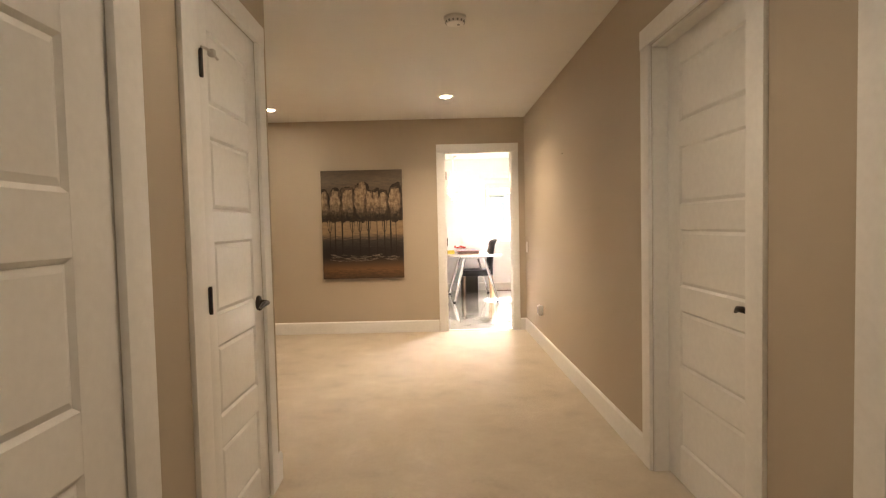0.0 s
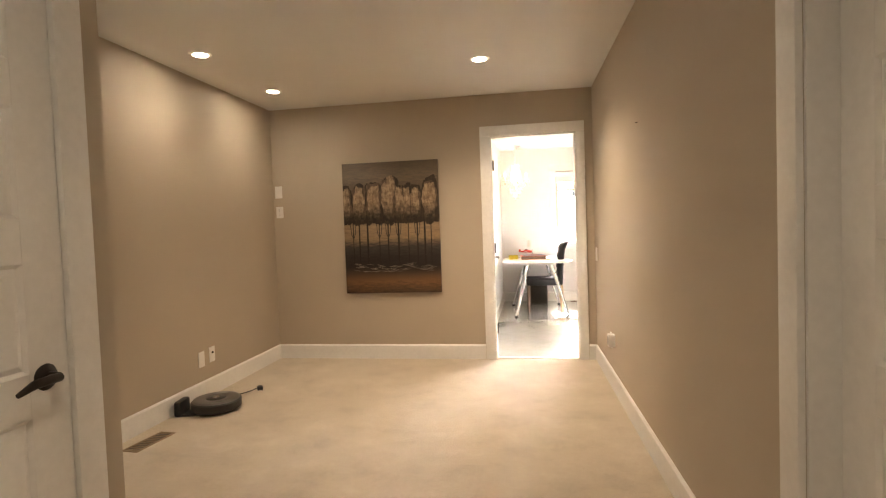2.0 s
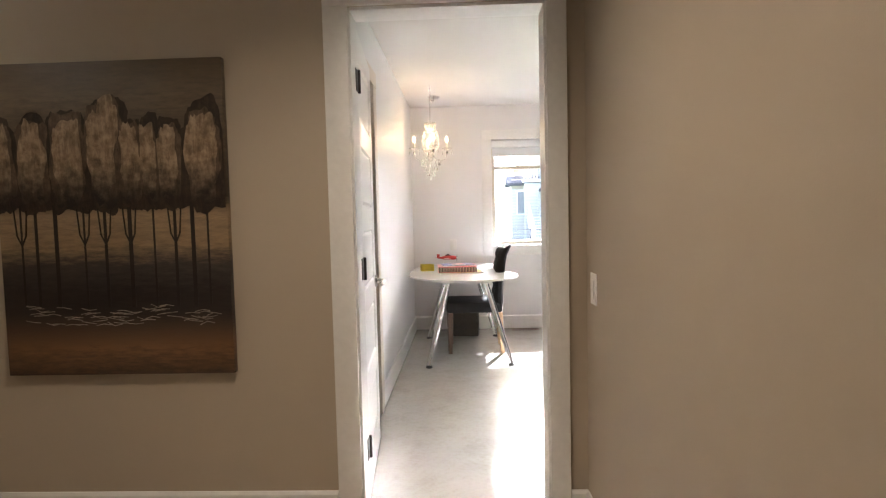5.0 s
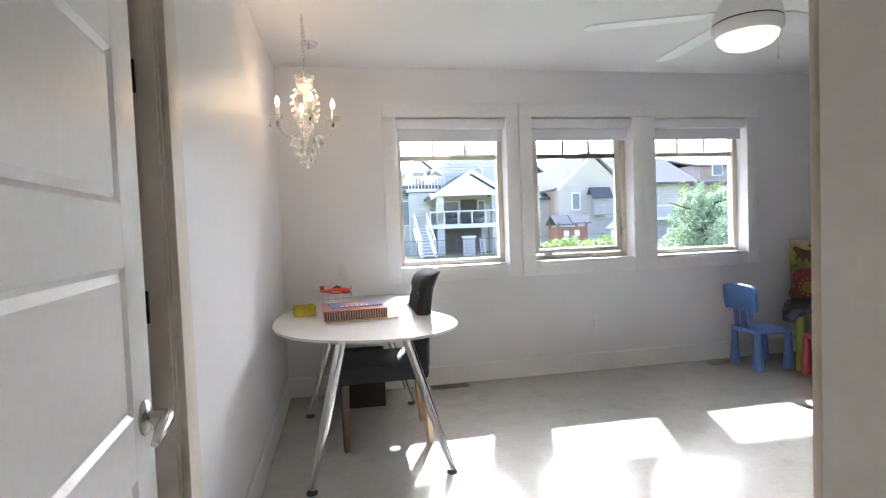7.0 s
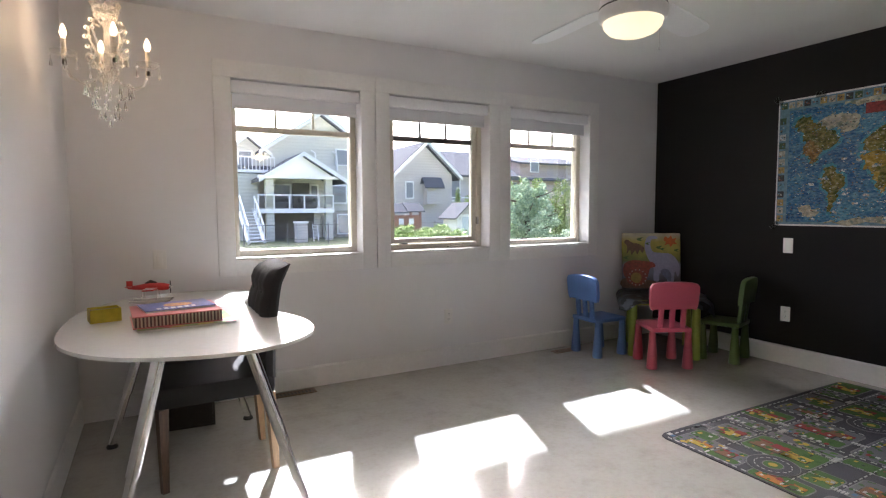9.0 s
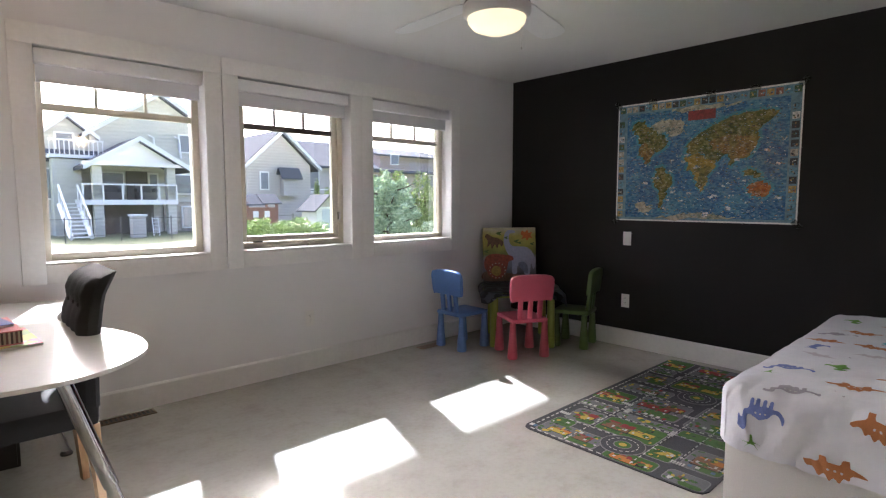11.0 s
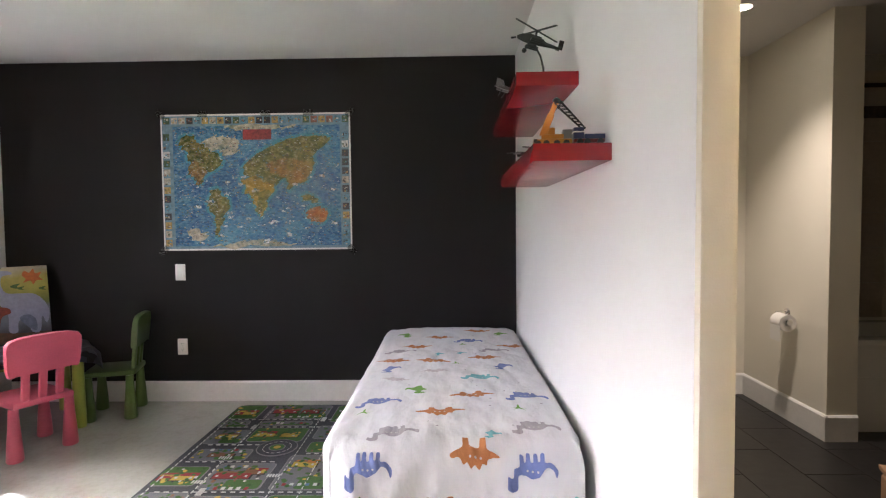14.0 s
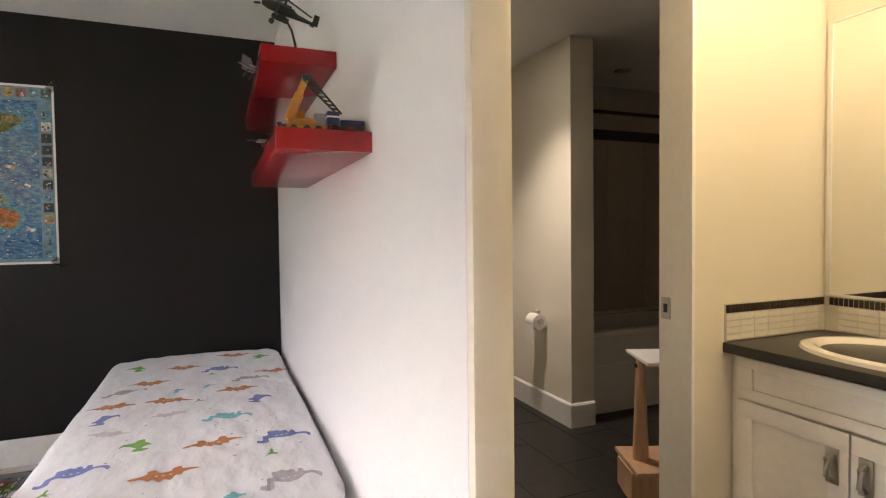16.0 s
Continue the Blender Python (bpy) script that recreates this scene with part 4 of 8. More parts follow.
part("body", bm, plain("dark_brown_leatherette", (0.022, 0.016, 0.014), 0.5, vary=0.2, relief=0.2), bin_ob)

# Things on the desk.
DZ = 0.7303


def colour_stripes(name, colours, scale, axis="X", rough=0.5):
    m, nt, b = nodes_of(name)
    tc = nt.nodes.new("ShaderNodeTexCoord")
    sep = nt.nodes.new("ShaderNodeSeparateXYZ")
    nt.links.new(tc.outputs["Object"], sep.inputs[0])
    mul = nt.nodes.new("ShaderNodeMath")
    mul.operation = "MULTIPLY"
    mul.inputs[1].default_value = scale
    nt.links.new(sep.outputs[axis], mul.inputs[0])
    fr = nt.nodes.new("ShaderNodeMath")
    fr.operation = "FRACT"
    nt.links.new(mul.outputs[0], fr.inputs[0])
    c = ramp(nt, fr.outputs[0], [(i / len(colours), col) for i, col in enumerate(colours)], "CONSTANT")
    nt.links.new(c, b.inputs["Base Color"])
    b.inputs["Roughness"].default_value = rough
    return m


def patches(name, colours, scale, rough=0.45, randomness=1.0):
    """A busy printed surface of small coloured cells."""
    m, nt, b = nodes_of(name)
    vo = nt.nodes.new("ShaderNodeTexVoronoi")
    vo.inputs["Scale"].default_value = scale
    vo.inputs["Randomness"].default_value = randomness
    nt.links.new(coords(nt), vo.inputs["Vector"])
    sep = nt.nodes.new("ShaderNodeSeparateXYZ")
    nt.links.new(vo.outputs["Color"], sep.inputs[0])
    c = ramp(nt, sep.outputs[0], [(i / len(colours), col) for i, col in enumerate(colours)], "CONSTANT")
    nt.links.new(c, b.inputs["Base Color"])
    b.inputs["Roughness"].default_value = rough
    return m


stack_m = pose(0.375, 2.80, DZ, 0, 0, 4) @ Matrix.Scale(0.93, 4)
mag = thing("magazine", "thin printed magazine with yellow and green cover", "magazine", stack_m @ pose(0.02, 0.0, 0.0))
boxed("pages", (-0.20, -0.20, 0.0), (0.21, 0.19, 0.008), plain("paper", (0.7, 0.69, 0.66), 0.7), mag)
boxed("cover", (-0.20, -0.20, 0.0082), (0.21, 0.19, 0.0095), patches("magazine_print", [(0.6, 0.5, 0.12), (0.3, 0.4, 0.15), (0.6, 0.2, 0.2), (0.5, 0.45, 0.4)], 18), mag)
bk = thing("picture_book", "thick pink picture book with striped page edges", "book", stack_m @ pose(-0.01, 0.0, 0.0098))
boxed("back_cover", (-0.185, -0.165, 0.0), (0.185, 0.165, 0.004), plain("pink_board", (0.55, 0.14, 0.13), 0.4), bk)
boxed("page_block", (-0.18, -0.163, 0.004), (0.183, 0.16, 0.05), colour_stripes("board_page_edges", [(0.09, 0.05, 0.045), (0.42, 0.32, 0.25), (0.16, 0.07, 0.06), (0.5, 0.4, 0.3)], 34), bk, 0.002, "striped page edges")
boxed("front_cover", (-0.185, -0.165, 0.05), (0.185, 0.165, 0.054), bpy.data.materials["pink_board"], bk)
bk2 = thing("storybook", "blue storybook with an orange picture lying on top", "book", stack_m @ pose(0.0, 0.03, 0.0642, 0, 0, 6))
boxed("pages", (-0.15, -0.115, 0.0), (0.15, 0.115, 0.008), bpy.data.materials["paper"], bk2)
boxed("cover", (-0.152, -0.117, 0.008), (0.152, 0.117, 0.0098), plain("blue_cover", (0.10, 0.12, 0.38), 0.35, vary=0.2), bk2, 0, "blue cover")
bm = bmesh.new()
prism(bm, spline([(-0.05, -0.03), (0.04, -0.04), (0.07, 0.0), (0.04, 0.04), (-0.04, 0.045)], 4), 0.0105, 0.0112)
part("printed_picture", bm, plain("orange_print", (0.62, 0.28, 0.05), 0.4, vary=0.3), bk2, "orange printed picture", False)
bm = bmesh.new()
for k in range(6):
    box(bm, (-0.10 + k * 0.03, -0.095, 0.0105), (-0.082 + k * 0.03, -0.06, 0.0112))
part("printed_title", bm, plain("white_print", (0.75, 0.75, 0.75), 0.5), bk2, "white printed title bars", False)
bk3 = thing("booklet", "pink and brown printed booklet at the back", "booklet", stack_m @ pose(-0.02, 0.22, 0.0, 0, 0, -8))
boxed("cover", (-0.14, -0.02, 0.0), (0.14, 0.16, 0.012), patches("booklet_print", [(0.5, 0.2, 0.18), (0.25, 0.14, 0.1), (0.55, 0.42, 0.35), (0.6, 0.3, 0.1)], 30), bk3, 0.002)
bx = thing("card_box", "small open yellow box with a dark edge", "box", pose(0.085, 2.96, DZ, 0, 0, 12))
bm = bmesh.new()
for lo, hi in [((-0.06, -0.045, 0), (0.06, 0.045, 0.003)), ((-0.06, -0.045, 0.003), (-0.057, 0.045, 0.06)), ((0.057, -0.045, 0.003), (0.06, 0.045, 0.06)), ((-0.057, -0.045, 0.003), (0.057, -0.042, 0.06)), ((-0.057, 0.042, 0.003), (0.057, 0.045, 0.06))]:
    box(bm, lo, hi)
part("body", bm, plain("yellow_card", (0.58, 0.46, 0.03), 0.45), bx)
boxed("contents", (-0.055, -0.04, 0.003), (0.055, 0.04, 0.05), M_DARKPL, bx, 0.003, "dark contents")

plane = thing("toy_seaplane", "red and white toy seaplane on floats", "toy", pose(0.27, 3.36, DZ, 0, 0, -12) @ Matrix.Scale(1.2, 4))
M_TOYRED = plain("red_toy_plastic", (0.52, 0.04, 0.03), 0.3, vary=0.05)
bm = bmesh.new()
tube(bm, [(-0.09, 0, 0.075), (-0.05, 0, 0.075), (0.0, 0, 0.078), (0.05, 0, 0.075), (0.075, 0, 0.073)], 0.015, 10, [0.006, 0.011, 0.018, 0.017, 0.012])
box(bm, (-0.095, -0.003, 0.075), (-0.07, 0.003, 0.105), 0.002)
part("fuselage", bm, M_TOYRED, plane)
boxed("wing", (-0.015, -0.095, 0.068), (0.03, 0.095, 0.074), M_TOYRED, plane, 0.002)
boxed("tailplane", (-0.095, -0.03, 0.078), (-0.072, 0.03, 0.081), M_TOYRED, plane, 0.001)
bm = bmesh.new()
tube(bm, [(-0.02, 0, 0.09), (0.0, 0, 0.099), (0.025, 0, 0.092)], 0.008, 8, [0.005, 0.009, 0.005])
part("canopy", bm, M_DARKPL, plane)
for sy in (-1, 1):
    bm = bmesh.new()
    tube(bm, [(-0.08, sy * 0.035, 0.018), (-0.02, sy * 0.035, 0.012), (0.05, sy * 0.035, 0.012), (0.085, sy * 0.035, 0.02)], 0.01, 8, [0.003, 0.009, 0.0115, 0.004])
    for sx in (-0.03, 0.03):
        tube(bm, [(sx, sy * 0.035, 0.018), (sx, sy * 0.015, 0.066)], 0.002, 6)
    part("float", bm, M_PLASTIC, plane, "white float")
bm = bmesh.new()
box(bm, (0.078, -0.003, 0.045), (0.081, 0.003, 0.10))
box(bm, (0.078, -0.027, 0.070), (0.081, 0.027, 0.076))
part("propeller", bm, M_DARKPL, plane)
bm = bmesh.new()
tube(bm, [(0.072, 0, 0.073), (0.080, 0, 0.073), (0.088, 0, 0.073)], 0.008, 10, [0.010, 0.007, 0.002])
part("nose_cone", bm, M_PLASTIC, plane, "white nose cone")
for sy in (-1, 1):
    boxed("wing_tip", (-0.012, sy * 0.0845 - 0.0095, 0.0741), (0.027, sy * 0.0845 + 0.0095, 0.0752), M_PLASTIC, plane, 0.0004, "white wing tip")
    boxed("wing_band", (-0.012, sy * 0.048 - 0.005, 0.0741), (0.027, sy * 0.048 + 0.005, 0.0752), M_PLASTIC, plane, 0.0004, "white band across the wing")

# Chandelier on a swagged chain.
CX, CY, CZ = 0.155, 2.80, 1.925
M_CRYSTAL = glass_mat("crystal", 0.02, (0.97, 0.96, 0.94), thin=False)
M_BULB = glow("candle_bulb_glow", (1.0, 0.66, 0.36), 0.55)
M_CLEAR, nt, b = nodes_of("clear_moulded_glass")
tr, mx = nt.nodes.new("ShaderNodeBsdfTransparent"), nt.nodes.new("ShaderNodeMixShader")
b.inputs["Base Color"].default_value, b.inputs["Roughness"].default_value = (0.8, 0.79, 0.77, 1), 0.08
mx.inputs[0].default_value = 0.2
nt.links.new(tr.outputs[0], mx.inputs[1])
nt.links.new(b.outputs[0], mx.inputs[2])
nt.links.new(mx.outputs[0], nt.nodes["Material Output"].inputs["Surface"])
M_CANDLE = plain("candle_sleeve", (0.75, 0.72, 0.66), 0.5)
ch = thing("chandelier", "small lit crystal chandelier with candle bulbs", "chandelier", pose(CX, CY, CZ))
bm = bmesh.new()
lathe(bm, [(0, -0.19), (0.012, -0.188), (0.018, -0.17), (0.034, -0.155), (0.036, -0.14), (0.018, -0.125), (0.011, -0.10), (0.011, 0.05), (0.02, 0.07), (0.012, 0.085), (0.045, 0.10), (0.045, 0.135), (0.04, 0.14), (0, 0.142)], 20)
part("stem", bm, M_CLEAR, ch, "moulded glass stem")
bm = bmesh.new()
for k in range(12):
    a = 2 * math.pi * k / 12
    bmesh.ops.create_icosphere(bm, subdivisions=1, radius=0.011, matrix=pose(0.050 * math.cos(a), 0.050 * math.sin(a), 0.148))
    bmesh.ops.create_icosphere(bm, subdivisions=1, radius=0.009, matrix=pose(0.046 * math.cos(a), 0.046 * math.sin(a), 0.122))
    bmesh.ops.create_icosphere(bm, subdivisions=1, radius=0.008, matrix=pose(0.040 * math.cos(a + 0.26), 0.040 * math.sin(a + 0.26), 0.100))
tagged(part("crystal_collar", bm, M_CLEAR, ch, "ring of crystal beads", False), kind="stuff")
for k in range(4):
    a = radians(90 * k + 12)
    c, s = math.cos(a), math.sin(a)

    def at(r, z):
        return (r * c, r * s, z)

    bm = bmesh.new()
    tube(bm, [at(0.02, -0.13), at(0.05, -0.17), at(0.09, -0.185), at(0.130, -0.165), at(0.150, -0.12), at(0.150, -0.09)], 0.006, 8)
    arm = part("arm", bm, M_CLEAR, ch, "curved glass arm")
    bm = bmesh.new()
    lathe(bm, [(0.008, -0.004), (0.03, -0.002), (0.046, 0.010), (0.048, 0.018), (0.044, 0.016), (0.028, 0.004), (0.008, 0.003)], 18, pose(*at(0.150, -0.085)))
    part("bobeche", bm, M_CLEAR, arm, "clear glass drip dish")
    bm = bmesh.new()
    lathe(bm, [(0, 0), (0.009, 0), (0.009, 0.065), (0, 0.066)], 12, pose(*at(0.150, -0.082)))
    part("candle", bm, M_CANDLE, arm)
    bm = bmesh.new()
    lathe(bm, [(0, 0), (0.008, 0.002), (0.0135, 0.018), (0.011, 0.035), (0.004, 0.052), (0, 0.058)], 12, pose(*at(0.150, -0.016)))
    part("bulb", bm, M_BULB, arm, "glowing flame bulb")
    bm = bmesh.new()
    tube(bm, [at(0.150, -0.10), at(0.150, -0.118)], 0.008, 8)
    part("socket_cap", bm, M_BRONZE, arm)
    bm = bmesh.new()
    for kk in range(4):
        b2 = a + radians(90 * kk)
        p = Vector(at(0.150, -0.088)) + Vector((0.044 * math.cos(b2), 0.044 * math.sin(b2), 0))
        bmesh.ops.create_icosphere(bm, subdivisions=1, radius=0.005, matrix=Matrix.Translation(p))
        bmesh.ops.create_cone(bm, segments=6, radius1=0.0065, radius2=0.001, depth=0.034, cap_ends=True, matrix=Matrix.Translation(p - Vector((0, 0, 0.024))))
    tagged(part("crystal_fringe", bm, M_CRYSTAL, arm, "hanging crystal drops", False), kind="stuff")
    bm = bmesh.new()
    c2, s2 = math.cos(a + 0.785), math.sin(a + 0.785)
    tube(bm, [(r * c2, r * s2, z) for r, z in ((0.03, 0.06), (0.055, 0.075), (0.078, 0.055), (0.08, 0.02), (0.062, -0.015), (0.05, -0.045), (0.062, -0.075), (0.088, -0.078), (0.096, -0.055), (0.08, -0.042))], 0.0055, 8)
    part("scroll", bm, M_CLEAR, ch, "curled glass scroll")
    bm = bmesh.new()
    for t in np.linspace(0, 1, 7):
        r = 0.045 + 0.055 * math.sin(t * math.pi)
        z = 0.10 - 0.22 * t
        p = Vector((r * math.cos(a + 0.6), r * math.sin(a + 0.6), z))
        bmesh.ops.create_icosphere(bm, subdivisions=1, radius=0.0095, matrix=Matrix.Translation(p))
    tagged(part("bead_strand", bm, M_CRYSTAL, ch, "strand of crystal beads", False), kind="stuff")
bm = bmesh.new()
for ring, (r, z, n) in enumerate([(0.085, -0.20, 12), (0.06, -0.25, 9), (0.035, -0.295, 6), (0.0, -0.325, 1)]):
    for k in range(n):
        a = 2 * math.pi * (k + 0.5 * ring) / n
        p = Vector((r * math.cos(a), r * math.sin(a), z))
        bmesh.ops.create_icosphere(bm, subdivisions=1, radius=0.007, matrix=Matrix.Translation(p + Vector((0, 0, 0.02))))
        bmesh.ops.create_cone(bm, segments=6, radius1=0.008, radius2=0.001, depth=0.035, cap_ends=True, matrix=Matrix.Translation(p - Vector((0, 0, 0.008))))
tagged(part("crystal_basket", bm, M_CRYSTAL, ch, "hanging crystal basket", False), kind="stuff")


def chain(bm, a, b, sag=0.0, link=0.026):
    a, b = Vector(a), Vector(b)
    n = max(2, int((b - a).length / (link * 0.75)))
    for i in range(n + 1):
        t = i / n
        p = a.lerp(b, t) - Vector((0, 0, sag * 4 * t * (1 - t)))
        d = (b - a) - Vector((0, 0, sag * 4 * (1 - 2 * t)))
        q = d.to_track_quat("Z", "Y").to_matrix().to_4x4() @ Matrix.Rotation(radians(90 * (i % 2)), 4, "Z")
        pts = [Matrix.Translation(p) @ q @ Vector((0.008 * math.cos(u), 0, link / 2 * math.sin(u))) for u in np.linspace(0, 2 * math.pi, 9)]
        tube(bm, pts, 0.0022, 5)


bm = bmesh.new()
chain(bm, (0, 0, 0.14), (0, 0, H - CZ - 0.02))
part("chain", bm, M_CHROME, ch)
bm = bmesh.new()
chain(bm, (0.0, 0.02, H - CZ - 0.03), (0.012, 0.47, H - CZ - 0.03), 0.06)
part("swag_chain", bm, M_CHROME, ch)
bm = bmesh.new()
lathe(bm, [(0, 0.0), (0.058, 0.0), (0.060, -0.008), (0.045, -0.02), (0.012, -0.026), (0, -0.027)], 24, pose(0.014, 0.48, H - CZ - 0.0005))
part("canopy", bm, M_CHROME, ch, "chrome ceiling canopy")
bm = bmesh.new()
tube(bm, [(0, 0, H - CZ), (0, 0, H - CZ - 0.018), (0.008, 0, H - CZ - 0.03), (0, 0, H - CZ - 0.038)], 0.003, 6)
part("hook", bm, M_CHROME, ch)
lamp("chandelier_lamp", "POINT", 0.36, (1.0, 0.62, 0.30), pose(CX, CY, CZ + 0.03), radius=0.10)

# Ceiling fan with a lit bowl.
FX, FY = 2.045, 1.743
M_FANW = plain("white_enamel", (0.74, 0.74, 0.75), 0.3, vary=0.02, relief=0.0)
M_BOWL = glow("fan_bowl_glow", (1.0, 0.74, 0.37), 0.13)
fan = thing("ceiling_fan", "white five-blade ceiling fan with a lit bowl light", "ceiling fan", pose(FX, FY, 0.018))
bm = bmesh.new()
lathe(bm, [(0.0, H - 0.0005), (0.07, H - 0.0005), (0.068, H - 0.03), (0.03, H - 0.06), (0.013, H - 0.062), (0.013, 2.14), (0.05, 2.13), (0.0, 2.128)], 24)
part("downrod", bm, M_FANW, fan)
bm = bmesh.new()
lathe(bm, [(0.0, 2.135), (0.06, 2.132), (0.10, 2.11), (0.125, 2.07), (0.133, 2.03), (0.133, 2.018), (0.0, 2.018)], 36)
part("motor_housing", bm, M_FANW, fan)
bm = bmesh.new()
lathe(bm, [(0.128, 2.0185), (0.134, 2.0175), (0.134, 2.012), (0.128, 2.011)], 36)
part("shadow_gap", bm, M_DARKPL, fan, "dark seam")
bm = bmesh.new()
lathe(bm, [(0.0, 2.0115), (0.134, 2.0115), (0.138, 2.0), (0.135, 1.975), (0.122, 1.962), (0.0, 1.962)], 36)
part("light_ring", bm, M_FANW, fan)
bm = bmesh.new()
lathe(bm, [(0.0, 1.9625), (0.119, 1.9625), (0.114, 1.943), (0.095, 1.922), (0.06, 1.908), (0.0, 1.902)], 36)
part("glass_bowl", bm, M_BOWL, fan, "glowing frosted bowl")
for k in range(5):
    a = 15 + 72 * k
    bm = bmesh.new()
    prism(bm, spline([(0.18, -0.055), (0.35, -0.068), (0.58, -0.070), (0.655, -0.045), (0.665, 0.02), (0.60, 0.066), (0.35, 0.062), (0.18, 0.05)], 3), -0.003, 0.003, pose(0, 0, 2.06, 0, 0, a) @ pose(0, 0, 0, -9))
    bl = part("blade", bm, M_FANW, fan)
    bm = bmesh.new()
    box(bm, (0.11, -0.02, -0.003), (0.22, 0.02, 0.004), 0.002, pose(0, 0, 2.068, 0, 0, a) @ pose(0, 0, 0, -9))
    part("blade_arm", bm, M_FANW, bl)
bm = bmesh.new()
tube(bm, [(0.12, -0.03, 1.985), (0.124, -0.03, 1.975), (0.124, -0.03, 1.87)], 0.0014, 5)
lathe(bm, [(0, 0), (0.004, 0.002), (0.004, 0.012), (0, 0.014)], 8, pose(0.124, -0.03, 1.857))
part("pull_chain", bm, M_NICKEL, fan)

# Children's table, chairs and picture.


def toy_plastic(name, c):
    return plain(name, c, 0.42, vary=0.05, grain=120, relief=0.05)


M_BLUE, M_PINK, M_GREEN, M_LIME = toy_plastic("blue_plastic", (0.11, 0.21, 0.50)), toy_plastic("pink_plastic", (0.50, 0.085, 0.13)), toy_plastic("green_plastic", (0.085, 0.135, 0.03)), toy_plastic("lime_plastic", (0.32, 0.38, 0.06))


def kid_chair(name, label, material, a, b, face):
    """A chunky toddler chair; a and b: where its two back feet stand, face: metres to its front feet."""
    d = (b[0] - a[0], b[1] - a[1])
    w = math.hypot(*d)
    ob = thing(name, label, "chair", Matrix.Translation(((a[0] + b[0]) / 2, (a[1] + b[1]) / 2, 0)) @ Matrix.Rotation(math.atan2(d[1], d[0]), 4, "Z"), "children's chairs")
    hw, dep = w / 2, face
    bm = bmesh.new()
    box(bm, (-hw - 0.015, -0.035, 0.285), (hw + 0.015, dep + 0.03, 0.32), 0.014)
    part("seat", bm, material, ob)
    for x in (-hw, hw):
        for y in (0.0, dep):
            bm = bmesh.new()
            lathe(bm, [(0, 0.0), (0.036, 0.0), (0.041, 0.008), (0.036, 0.09), (0.027, 0.20), (0.023, 0.287), (0, 0.287)], 16, pose(x, y, 0))
            part("leg", bm, material, ob)
    for x in (-hw * 0.62, 0, hw * 0.62):
        bm = bmesh.new()
        box(bm, (x - 0.019, -0.012, 0.315), (x + 0.019, 0.014, 0.50), 0.008, Matrix.Translation((0, -0.012, 0.315)) @ Matrix.Rotation(radians(6), 4, "X") @ Matrix.Translation((0, 0, -0.315)))
        part("back_slat", bm, material, ob)
    bm = bmesh.new()
    o = spline([(-hw - 0.035, 0.0), (-hw + 0.0, -0.006), (hw, -0.006), (hw + 0.035, 0.0), (hw + 0.045, 0.10), (hw + 0.03, 0.185), (0, 0.20), (-hw - 0.03, 0.185), (-hw - 0.045, 0.10)], 3)
    prism(bm, o, -0.017, 0.017, Matrix.Translation((0, -0.038, 0.475)) @ Matrix.Rotation(radians(96), 4, "X"), 0.006)
    part("backrest", bm, material, ob)
    return ob


kid_chair("toddler_chair", "blue plastic toddler chair beside the low table", M_BLUE, (3.475, 3.62), (3.47, 3.36), 0.27)
kid_chair("toddler_chair", "pink plastic toddler chair tucked at the low table", M_PINK, (3.61, 2.93), (3.855, 2.805), 0.28)
kid_chair("toddler_chair", "green plastic toddler chair against the charcoal wall", M_GREEN, (4.277, 2.706), (4.526, 2.783), 0.24)
KT = pose(4.12, 3.275, 0, 0, 0, 45)
kt = thing("toddler_table", "lime green plastic toddler table in the corner", "table", KT)
bm = bmesh.new()
prism(bm, spline([(-0.30, -0.30), (0, -0.325), (0.30, -0.30), (0.325, 0), (0.30, 0.30), (0, 0.325), (-0.30, 0.30), (-0.325, 0)], 5), 0.44, 0.48, bevel=0.01)
part("tabletop", bm, M_LIME, kt)
for x in (-0.24, 0.24):
    for y in (-0.24, 0.24):
        bm = bmesh.new()
        lathe(bm, [(0, 0), (0.036, 0), (0.038, 0.01), (0.031, 0.44), (0, 0.44)], 18, pose(x, y, 0))
        part("leg", bm, M_LIME, kt)
# crumpled sheet of printed paper over the table
cloth_mat = patches("printed_table_sheet", [(0.02, 0.02, 0.025), (0.07, 0.08, 0.10), (0.22, 0.24, 0.28), (0.03, 0.03, 0.035), (0.10, 0.11, 0.14), (0.02, 0.02, 0.02)], 22, 0.3)
bm = bmesh.new()
N = 26
gv = {}
for i in range(N + 1):
    for j in range(N + 1):
        x, y = -0.375 + 0.75 * i / N, -0.375 + 0.75 * j / N
        over = max(0.0, max(abs(x), abs(y)) - 0.33) + 0.6 * max(0.0, abs(x) + abs(y) - 0.60)
        z = 0.484 - over * 1.3 * (0.6 + 0.8 * noise.noise((x * 6, y * 6, 3.0))) + 0.006 * abs(noise.noise((x * 12, y * 12, 1.0)))
        k = 1 - 0.35 * over
        gv[i, j] = bm.verts.new((x * k, y * k, max(z, 0.30)))
for i in range(N):
    for j in range(N):
        bm.faces.new((gv[i, j], gv[i + 1, j], gv[i + 1, j + 1], gv[i, j + 1]))
bmesh.ops.solidify(bm, geom=bm.faces[:], thickness=0.0015)
tagged(part("table_sheet", bm, cloth_mat, None, m=KT), "crumpled dark printed sheet draped over the low table", "table cover")

